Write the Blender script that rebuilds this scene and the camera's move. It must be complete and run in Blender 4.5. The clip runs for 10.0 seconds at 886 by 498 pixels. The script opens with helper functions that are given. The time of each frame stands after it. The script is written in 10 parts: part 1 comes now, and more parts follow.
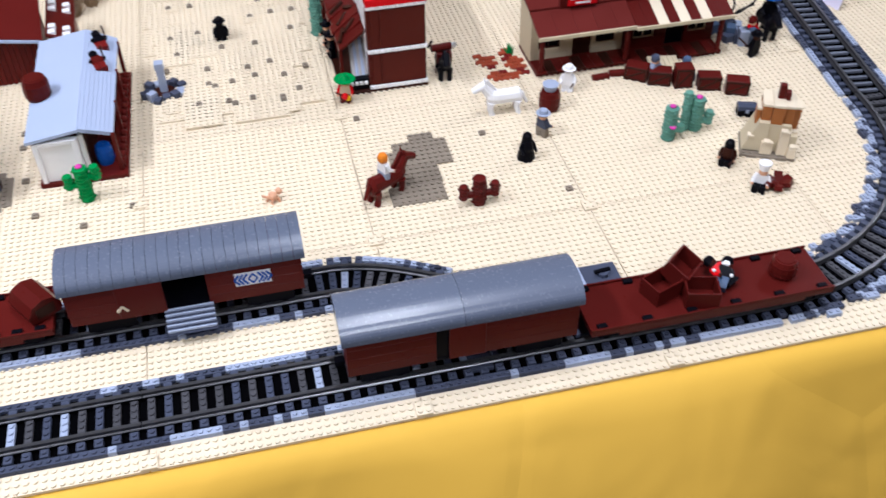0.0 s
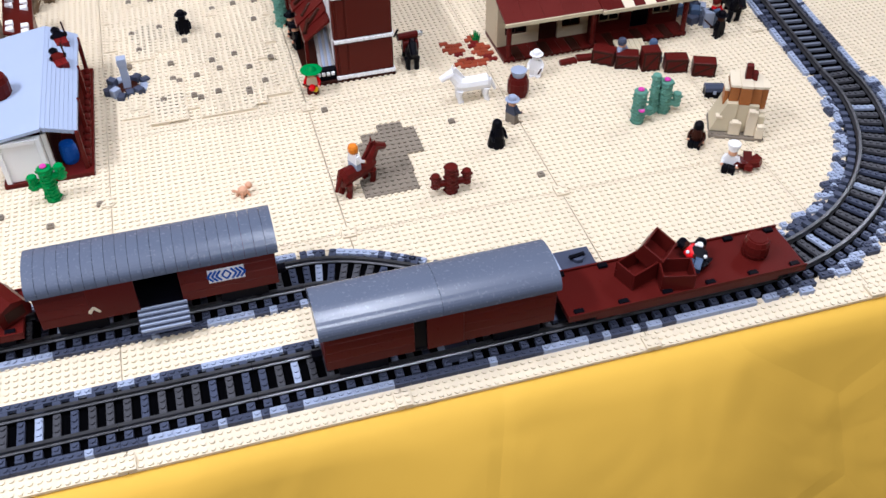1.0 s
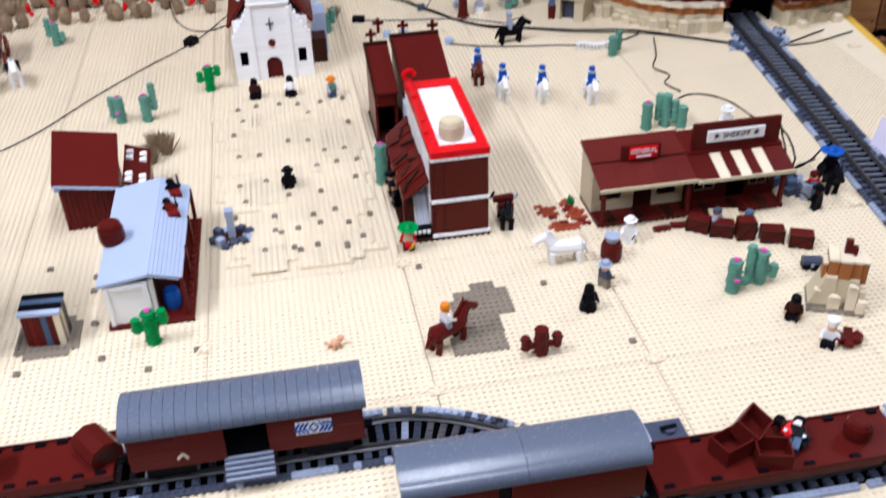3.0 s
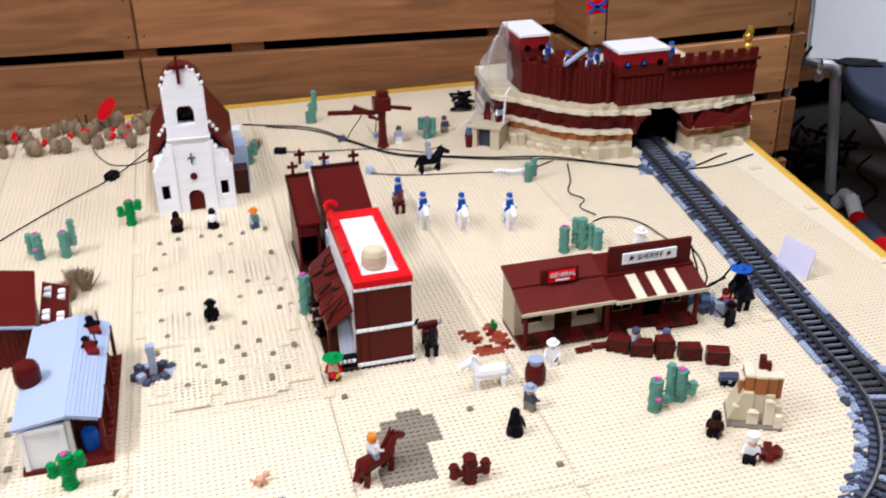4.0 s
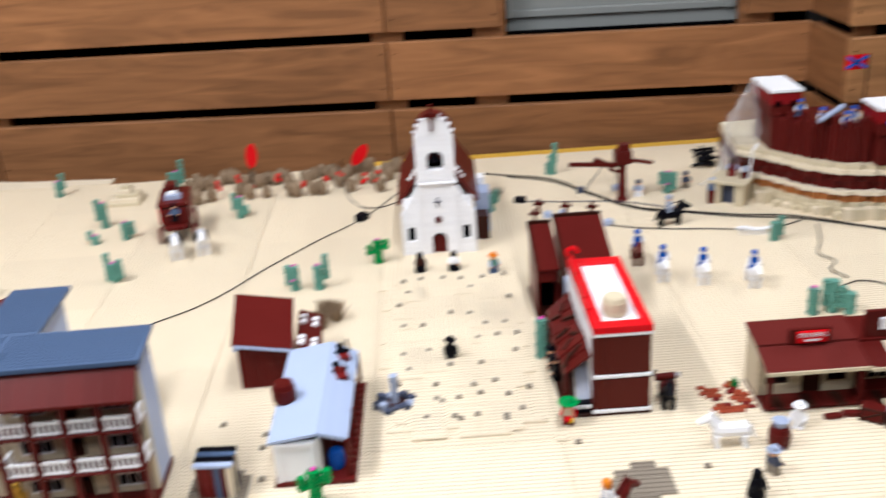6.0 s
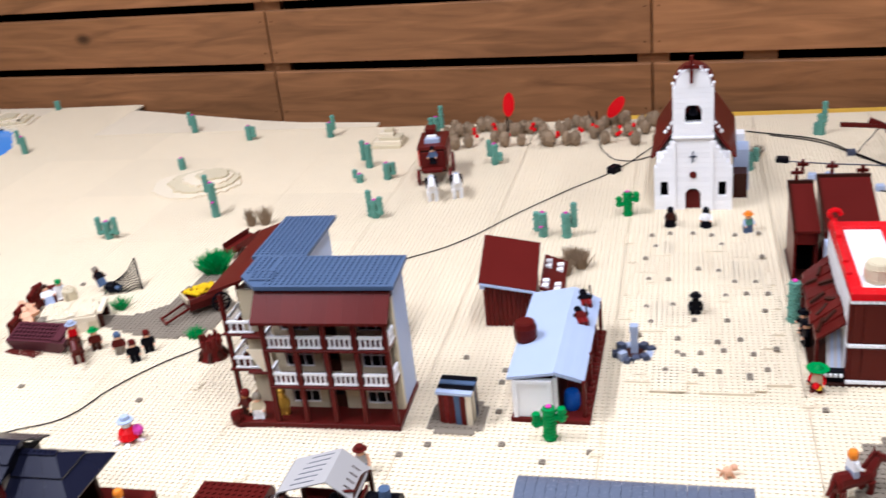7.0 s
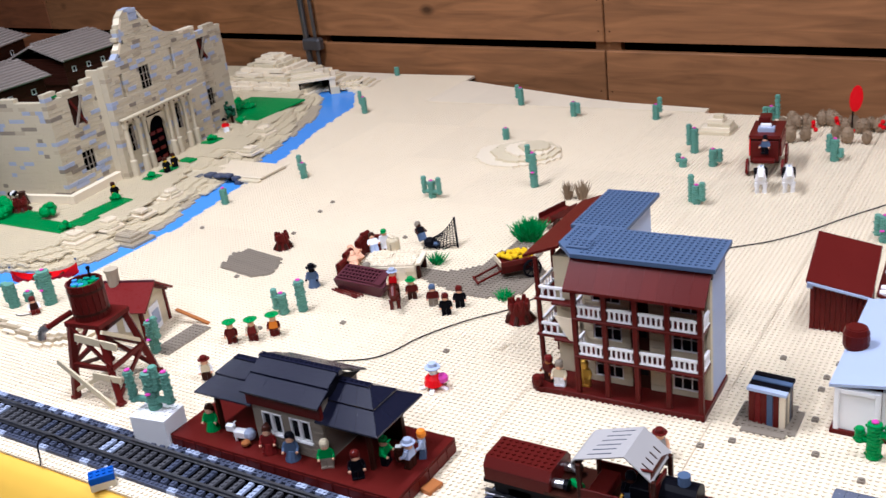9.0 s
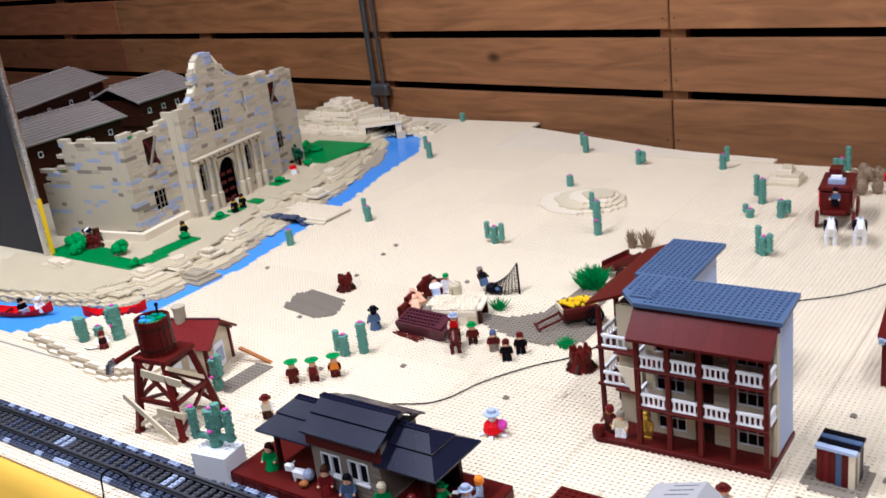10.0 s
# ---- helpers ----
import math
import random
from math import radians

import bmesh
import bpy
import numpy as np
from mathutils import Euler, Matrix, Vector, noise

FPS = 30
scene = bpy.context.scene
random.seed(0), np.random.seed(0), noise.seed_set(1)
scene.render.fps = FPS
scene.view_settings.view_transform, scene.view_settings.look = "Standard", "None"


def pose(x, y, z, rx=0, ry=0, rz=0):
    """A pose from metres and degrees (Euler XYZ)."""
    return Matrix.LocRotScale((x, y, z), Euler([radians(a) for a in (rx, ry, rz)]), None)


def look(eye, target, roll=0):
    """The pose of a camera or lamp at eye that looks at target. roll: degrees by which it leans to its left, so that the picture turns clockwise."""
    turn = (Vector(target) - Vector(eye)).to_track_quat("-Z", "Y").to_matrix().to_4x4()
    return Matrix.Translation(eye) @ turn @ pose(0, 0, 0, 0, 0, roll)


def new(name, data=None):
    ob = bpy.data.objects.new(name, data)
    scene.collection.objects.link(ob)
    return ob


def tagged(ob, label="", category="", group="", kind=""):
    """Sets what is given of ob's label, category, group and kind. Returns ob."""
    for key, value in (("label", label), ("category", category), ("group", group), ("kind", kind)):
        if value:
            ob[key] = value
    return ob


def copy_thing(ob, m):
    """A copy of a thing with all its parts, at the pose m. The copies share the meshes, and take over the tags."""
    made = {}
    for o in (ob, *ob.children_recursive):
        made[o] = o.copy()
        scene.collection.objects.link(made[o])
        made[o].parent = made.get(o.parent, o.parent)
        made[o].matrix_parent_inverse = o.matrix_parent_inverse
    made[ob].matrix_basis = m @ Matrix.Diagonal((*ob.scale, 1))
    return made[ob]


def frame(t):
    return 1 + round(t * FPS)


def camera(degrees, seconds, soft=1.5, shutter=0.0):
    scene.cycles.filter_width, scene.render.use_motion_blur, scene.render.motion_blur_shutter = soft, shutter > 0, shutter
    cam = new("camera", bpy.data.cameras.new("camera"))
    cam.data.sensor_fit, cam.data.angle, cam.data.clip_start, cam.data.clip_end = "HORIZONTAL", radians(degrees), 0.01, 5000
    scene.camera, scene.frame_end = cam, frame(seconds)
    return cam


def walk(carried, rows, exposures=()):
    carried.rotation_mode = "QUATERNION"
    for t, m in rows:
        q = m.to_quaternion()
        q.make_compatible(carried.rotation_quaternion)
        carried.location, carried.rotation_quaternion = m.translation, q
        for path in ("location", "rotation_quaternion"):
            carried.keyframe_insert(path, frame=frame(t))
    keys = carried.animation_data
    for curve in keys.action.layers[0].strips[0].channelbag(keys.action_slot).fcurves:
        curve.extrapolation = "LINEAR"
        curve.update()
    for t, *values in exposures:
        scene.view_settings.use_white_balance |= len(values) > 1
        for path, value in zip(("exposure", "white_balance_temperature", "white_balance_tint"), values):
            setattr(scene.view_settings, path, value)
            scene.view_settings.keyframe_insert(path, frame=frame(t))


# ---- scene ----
cam = camera(48.8, 10.0, soft=1.5, shutter=0.5)
PATH = [
    (0, (-0.113, -0.566, 0.74), (0.222, 0.876, -0.605), -0.7),
    (0.5, (-0.12, -0.559, 0.738), (0.287, 0.846, -0.625), -0.1),
    (1, (-0.119, -0.56, 0.738), (0.276, 0.849, -0.625), -0.7),
    (1.5, (-0.117, -0.56, 0.739), (0.236, 0.853, -0.63), -1.3),
    (2, (-0.121, -0.559, 0.738), (0.178, 0.863, -0.636), -2.1),
    (2.5, (-0.122, -0.555, 0.75), (0.098, 0.989, -0.503), -3.1),
    (2.7, (-0.123, -0.555, 0.748), (0.109, 1.031, -0.449), -2.6),
    (4, (-0.121, -0.563, 0.764), (0.331, 1.16, -0.146), -1.0),
    (4.5, (-0.115, -0.559, 0.769), (0.416, 1.182, -0.06), -0.8),
    (5, (-0.124, -0.563, 0.76), (0.448, 1.213, 0.04), -0.8),
    (5.5, (-0.134, -0.572, 0.766), (0.234, 1.249, 0.024), -2.5),
    (6, (-0.154, -0.583, 0.755), (-0.134, 1.257, -0.029), -3.8),
    (6.2, (-0.146, -0.588, 0.752), (-0.278, 1.238, -0.055), -4.8),
    (7.3, (-0.159, -0.612, 0.737), (-0.726, 1.117, -0.094), -6.2),
    (7.5, (-0.169, -0.613, 0.726), (-0.799, 1.087, -0.117), -6.0),
    (8, (-0.175, -0.611, 0.724), (-1.025, 1.0, -0.103), -6.7),
    (8.5, (-0.18, -0.611, 0.724), (-1.171, 0.943, -0.051), -7.1),
    (9, (-0.18, -0.612, 0.72), (-1.22, 0.91, -0.054), -7.3),
    (9.5, (-0.183, -0.614, 0.726), (-1.282, 0.887, -0.009), -7.5),
    (10, (-0.18, -0.615, 0.722), (-1.334, 0.872, 0.047), -7.2),
]
EXPOSURES = [(0.0, -0.46, 5850, 13), (2.5, -0.42, 5850, 13), (4.0, -0.32, 6000, 13), (4.5, -0.16, 6250, 12), (5.0, -0.09, 6300, 11), (5.5, -0.32, 6300, 10), (6.0, -0.26, 6100, 10), (7.5, -0.24, 5830, 15), (8.5, -0.30, 5760, 15), (9.0, -0.34, 5730, 15), (10.0, -0.38, 5680, 15)]
walk(cam, [(t, look(eye, target, roll)) for t, eye, target, roll in PATH], EXPOSURES)

# ---- light: a hall with rows of unseen ceiling lamps ----
world = bpy.data.worlds.new("hall_air")
scene.world = world
world.use_nodes = True
world.node_tree.nodes["Background"].inputs[0].default_value = (1.0, 0.97, 0.93, 1)
world.node_tree.nodes["Background"].inputs[1].default_value = 0.003
CEILING = 2.45
# Lamps at x 2.75 and y -1.7 are added fill for laptop and fronts.
LAMP_ROWS = [(-3.7, 0.2, 30), (-1.70, 0.05, 92), (0.20, 0.25, 44), (2.75, 1.45, 80), (-1.7, -1.7, 30), (0.2, -1.7, 46)]
for lx, ly, watts in LAMP_ROWS:
    data = bpy.data.lights.new("ceiling_lamp", "AREA")
    data.shape, data.size, data.size_y, data.energy, data.color = "RECTANGLE", 0.18, 1.2, watts, (0.98, 0.98, 1.0)
    lamp = new("lamp_light", data)
    lamp.matrix_world = pose(lx, ly, CEILING - 0.06)

# ---- materials ----
STUD, PLATE, BRICK = 0.008, 0.0032, 0.0096


def material(name, rgb, rough=0.3, metal=0.0, vary=0.06, grain=40.0, bump=0.02, alpha=1.0, spec=0.10):
    """Moulded plastic and the like: a colour with a little drift from piece to piece, dust and fine scratches."""
    m = bpy.data.materials.new(name)
    m.use_nodes = True
    t = m.node_tree
    b = t.nodes["Principled BSDF"]
    info = t.nodes.new("ShaderNodeObjectInfo")
    coord = t.nodes.new("ShaderNodeTexCoord")
    fine = t.nodes.new("ShaderNodeTexNoise")
    fine.inputs["Scale"].default_value, fine.inputs["Detail"].default_value = grain * 8, 4
    broad = t.nodes.new("ShaderNodeTexNoise")
    broad.inputs["Scale"].default_value = grain * 0.4
    t.links.new(coord.outputs["Object"], fine.inputs["Vector"])
    t.links.new(coord.outputs["Object"], broad.inputs["Vector"])
    total = t.nodes.new("ShaderNodeMath")
    total.operation = "ADD"
    t.links.new(broad.outputs["Fac"], total.inputs[0])
    t.links.new(info.outputs["Random"], total.inputs[1])
    span = t.nodes.new("ShaderNodeMapRange")
    span.inputs["From Min"].default_value, span.inputs["From Max"].default_value = 0.4, 1.6
    span.inputs["To Min"].default_value, span.inputs["To Max"].default_value = 1 - vary, 1 + vary
    t.links.new(total.outputs[0], span.inputs["Value"])
    tint = t.nodes.new("ShaderNodeHueSaturation")
    tint.inputs["Color"].default_value = (*rgb, 1)
    t.links.new(span.outputs[0], tint.inputs["Value"])
    t.links.new(tint.outputs[0], b.inputs["Base Color"])
    dull = t.nodes.new("ShaderNodeMapRange")
    dull.inputs["To Min"].default_value, dull.inputs["To Max"].default_value = rough * 0.75, min(1, rough * 1.3)
    t.links.new(fine.outputs["Fac"], dull.inputs["Value"])
    t.links.new(dull.outputs[0], b.inputs["Roughness"])
    if bump:
        relief = t.nodes.new("ShaderNodeBump")
        relief.inputs["Strength"].default_value, relief.inputs["Distance"].default_value = bump, 0.001
        t.links.new(fine.outputs["Fac"], relief.inputs["Height"])
        t.links.new(relief.outputs[0], b.inputs["Normal"])
    b.inputs["Metallic"].default_value = metal
    b.inputs["Specular IOR Level"].default_value = spec
    b.inputs["Alpha"].default_value = alpha
    return m


TAN = material("tan_plastic", (0.76, 0.655, 0.49), 0.38, vary=0.035)
STORE_ROOF = material("dull_red_roof_plastic", (0.118, 0.0175, 0.0145), 0.3)
MISSION_TAN = material("weathered_mission_brick_plastic", (0.53, 0.455, 0.325), 0.4, vary=0.08)
TAN_OLD = material("tan_brick_plastic", (0.62, 0.53, 0.365), 0.4, vary=0.06)
DARK_TAN = material("dark_tan_plastic", (0.24, 0.2, 0.155), 0.4)
BROWN = material("reddish_brown_plastic", (0.094, 0.0092, 0.0074), 0.3, vary=0.12)
DARK_BROWN = material("dark_brown_plastic", (0.038, 0.011, 0.007), 0.3, vary=0.12)
RUST = material("dark_orange_plastic", (0.36, 0.13, 0.04), 0.35)
DARK_RED = material("dark_red_plastic", (0.150, 0.0122, 0.0115), 0.28)
FORT_RED = material("brick_red_plastic", (0.24, 0.009, 0.012), 0.28)
RED = material("red_plastic", (0.66, 0.006, 0.01), 0.25)
WHITE = material("white_plastic", (0.86, 0.85, 0.86), 0.3, vary=0.03)
GREY = material("dark_bluish_grey_plastic", (0.062, 0.072, 0.112), 0.35, vary=0.12)
# Lighter tie grey: the glints on the ties are put into its colour.
GLINT_GREY = material("glint_grey_plastic", (0.150, 0.165, 0.210), 0.35, vary=0.12)
TIE_GREY = material("worn_dark_grey_plastic", (0.070, 0.070, 0.080), 0.4, vary=0.15)
PALE_GREY = material("light_bluish_grey_plastic", (0.34, 0.39, 0.52), 0.35, vary=0.06)
ROOF_BLACK = material("glossy_black_roof_plastic", (0.009, 0.010, 0.024), 0.24, vary=0.03, bump=0.0, spec=0.42)
BLACK = material("black_plastic", (0.0035, 0.0035, 0.006), 0.35, spec=0.05)
SAND_GREEN = material("sand_green_plastic", (0.12, 0.29, 0.225), 0.35, vary=0.08)
GREEN = material("bright_green_plastic", (0.004, 0.24, 0.055), 0.3)
SAND_BLUE = material("sand_blue_plastic", (0.075, 0.115, 0.2), 0.35)
PALE_BLUE = material("pale_blue_plastic", (0.4, 0.47, 0.64), 0.35, vary=0.03)
BLUE = material("blue_plastic", (0.012, 0.09, 0.42), 0.25)
WATER = material("blue_water_plates", (0.07, 0.28, 0.75), 0.2)
PINK = material("magenta_plastic", (0.62, 0.06, 0.36), 0.3)
YELLOW = material("yellow_plastic", (0.75, 0.48, 0.01), 0.3)
ORANGE = material("orange_plastic", (0.75, 0.22, 0.02), 0.3)
FLESH = material("light_nougat_plastic", (0.72, 0.40, 0.25), 0.35)
GOLD = material("gold_plastic", (0.62, 0.36, 0.06), 0.3, metal=0.7)
RAIL = material("worn_metal_rail", (0.14, 0.14, 0.15), 0.32, metal=0.8)
CHROME = material("chrome_tube", (0.75, 0.75, 0.76), 0.28, metal=1.0, vary=0.02)
# Chrome with a pale diffuse share that stands in for reflected lamps.
CHROME_LIT = material("lit_chrome_tube", (0.72, 0.73, 0.75), 0.3, metal=0.6, vary=0.02)
FABRIC = material("dark_chair_cloth", (0.05, 0.06, 0.095), 0.85, grain=120, bump=0.3)
LAPTOP = material("white_laptop_lid", (0.90, 0.91, 0.92), 0.3, vary=0.02)
CONCRETE = material("hall_floor_concrete", (0.05, 0.045, 0.042), 0.6, vary=0.25, grain=3, bump=0.1)
# Assumed dark paint for ceiling and walls; it holds down bounced light.
PAINT = material("hall_wall_paint", (0.11, 0.105, 0.10), 0.7, vary=0.05, grain=4)
PANEL_GREY = material("grey_hall_panel", (0.27, 0.28, 0.265), 0.55, vary=0.04, grain=6)
# Puts shade into slots, gaps and openings; also plain black for nails and case.
SHADOW_VOID = material("plain_and_shade_black", (0.0015, 0.0015, 0.002), 0.9, spec=0.0)
DRY_BUSH = material("dry_bush_plastic", (0.25, 0.175, 0.11), 0.5, vary=0.15)
ROOF_GREY = material("grey_brown_roof_plastic", (0.30, 0.255, 0.225), 0.45, vary=0.1)
BANK_TAN = material("weathered_tan_plastic", (0.42, 0.35, 0.25), 0.4, vary=0.12)
PINE = material("dark_green_plastic", (0.006, 0.06, 0.03), 0.35)
TEAL = material("teal_tile_plastic", (0.01, 0.22, 0.16), 0.25)
WAGON_ROOF = material("bluish_grey_roof_plastic", (0.115, 0.135, 0.19), 0.25, vary=0.04, spec=0.5)
CANVAS = material("grey_canvas", (0.38, 0.36, 0.35), 0.7, vary=0.05, bump=0.1)
STONE_BLUE = material("grey_blue_brick_plastic", (0.35, 0.385, 0.49), 0.4)
GRID_BROWN = material("purple_brown_plastic", (0.085, 0.022, 0.030), 0.35)
PANEL_DARK = material("dark_grey_banner", (0.036, 0.037, 0.044), 0.5)
FILM = material("clear_plastic_film", (0.8, 0.8, 0.8), 0.12, alpha=0.13, spec=0.6)
CLEAR = material("clear_pink_card", (0.75, 0.70, 0.86), 0.2)


def cloth_material():
    """Yellow polyester tablecloth: fine weave, soft broad dips."""
    m = material("yellow_tablecloth", (0.72, 0.425, 0.06), 0.55, vary=0.05, grain=6, bump=0.1)
    t = m.node_tree
    b = t.nodes["Principled BSDF"]
    coord, fold = t.nodes.new("ShaderNodeTexCoord"), t.nodes.new("ShaderNodeTexNoise")
    fold.inputs["Scale"].default_value, fold.inputs["Detail"].default_value, fold.inputs["Distortion"].default_value = 4.0, 1.5, 2.5
    crease = t.nodes.new("ShaderNodeTexVoronoi")
    crease.feature = "DISTANCE_TO_EDGE"
    crease.inputs["Scale"].default_value = 2.2
    edge = t.nodes.new("ShaderNodeMapRange")
    edge.inputs["From Max"].default_value = 0.03
    t.links.new(coord.outputs["Object"], fold.inputs["Vector"])
    t.links.new(coord.outputs["Object"], crease.inputs["Vector"])
    t.links.new(crease.outputs["Distance"], edge.inputs["Value"])
    total = t.nodes.new("ShaderNodeMath")
    total.operation = "MULTIPLY_ADD"
    total.inputs[1].default_value = 0.16
    t.links.new(edge.outputs[0], total.inputs[0])
    t.links.new(fold.outputs["Fac"], total.inputs[2])
    relief = t.nodes.new("ShaderNodeBump")
    relief.inputs["Strength"].default_value, relief.inputs["Distance"].default_value = 0.22, 0.02
    t.links.new(total.outputs[0], relief.inputs["Height"])
    t.links.new(relief.outputs[0], b.inputs["Normal"])
    return m


def wood_material(name, rgb):
    """Oiled pine boards: long grain along x, broad tone drift from board to board, knots."""
    m = bpy.data.materials.new(name)
    m.use_nodes = True
    t = m.node_tree
    b = t.nodes["Principled BSDF"]
    coord, info = t.nodes.new("ShaderNodeTexCoord"), t.nodes.new("ShaderNodeObjectInfo")
    shift = t.nodes.new("ShaderNodeVectorMath")
    shift.operation = "MULTIPLY_ADD"
    shift.inputs[1].default_value = (1, 1, 1)
    spread = t.nodes.new("ShaderNodeVectorMath")
    spread.operation = "SCALE"
    spread.inputs["Scale"].default_value = 37.0
    triple = t.nodes.new("ShaderNodeCombineXYZ")
    for n in range(3):
        t.links.new(info.outputs["Random"], triple.inputs[n])
    t.links.new(triple.outputs[0], spread.inputs[0])
    t.links.new(coord.outputs["Object"], shift.inputs[0])
    t.links.new(spread.outputs[0], shift.inputs[2])
    scale = t.nodes.new("ShaderNodeMapping")
    scale.inputs["Scale"].default_value = (1.1, 9, 9)
    t.links.new(shift.outputs[0], scale.inputs["Vector"])
    grain = t.nodes.new("ShaderNodeTexNoise")
    grain.inputs["Scale"].default_value, grain.inputs["Detail"].default_value, grain.inputs["Distortion"].default_value = 3.0, 8, 1.2
    t.links.new(scale.outputs[0], grain.inputs["Vector"])
    fine = t.nodes.new("ShaderNodeTexNoise")
    fine.inputs["Scale"].default_value, fine.inputs["Detail"].default_value = 26.0, 3
    t.links.new(scale.outputs[0], fine.inputs["Vector"])
    knot = t.nodes.new("ShaderNodeTexVoronoi")
    knot.inputs["Scale"].default_value = 2.4
    stretch = t.nodes.new("ShaderNodeMapping")
    stretch.inputs["Scale"].default_value = (1.0, 1.6, 1.6)
    t.links.new(shift.outputs[0], stretch.inputs["Vector"])
    t.links.new(stretch.outputs[0], knot.inputs["Vector"])
    ramp = t.nodes.new("ShaderNodeValToRGB")
    dark, light = [c * 0.66 for c in rgb], [min(1, c * 1.24) for c in rgb]
    ramp.color_ramp.elements[0].position, ramp.color_ramp.elements[1].position = 0.3, 0.72
    ramp.color_ramp.elements[0].color, ramp.color_ramp.elements[1].color = (*dark, 1), (*light, 1)
    t.links.new(grain.outputs["Fac"], ramp.inputs["Fac"])
    spots = t.nodes.new("ShaderNodeMapRange")
    spots.inputs["From Min"].default_value, spots.inputs["From Max"].default_value = 0.025, 0.085
    spots.inputs["To Min"].default_value, spots.inputs["To Max"].default_value = 0.28, 1.0
    t.links.new(knot.outputs["Distance"], spots.inputs["Value"])
    tone = t.nodes.new("ShaderNodeMapRange")
    tone.inputs["To Min"].default_value, tone.inputs["To Max"].default_value = 0.78, 1.2
    t.links.new(info.outputs["Random"], tone.inputs["Value"])
    mul = t.nodes.new("ShaderNodeMath")
    mul.operation = "MULTIPLY"
    t.links.new(spots.outputs[0], mul.inputs[0])
    t.links.new(tone.outputs[0], mul.inputs[1])
    tint = t.nodes.new("ShaderNodeHueSaturation")
    t.links.new(ramp.outputs["Color"], tint.inputs["Color"])
    t.links.new(mul.outputs[0], tint.inputs["Value"])
    t.links.new(tint.outputs[0], b.inputs["Base Color"])
    b.inputs["Roughness"].default_value = 0.5
    b.inputs["Specular IOR Level"].default_value = 0.25
    relief = t.nodes.new("ShaderNodeBump")
    relief.inputs["Strength"].default_value, relief.inputs["Distance"].default_value = 0.15, 0.002
    t.links.new(fine.outputs["Fac"], relief.inputs["Height"])
    t.links.new(relief.outputs[0], b.inputs["Normal"])
    return m


CLOTH = cloth_material()
WOOD = wood_material("pine_boards", (0.290, 0.126, 0.050))
WOOD_RED = wood_material("reddish_pine_boards", (0.295, 0.104, 0.043))
# Brighter, yellower copy of the pine: light on the boxed corner, as colour.
WOOD_LIT = wood_material("lit_pine_boards", (0.43, 0.203, 0.082))
SIDE_BROWN = material("brown_plastic", (0.088, 0.0125, 0.0082), 0.35, vary=0.06)
CLAY = material("clay_red_plastic", (0.30, 0.055, 0.025), 0.35, vary=0.15)


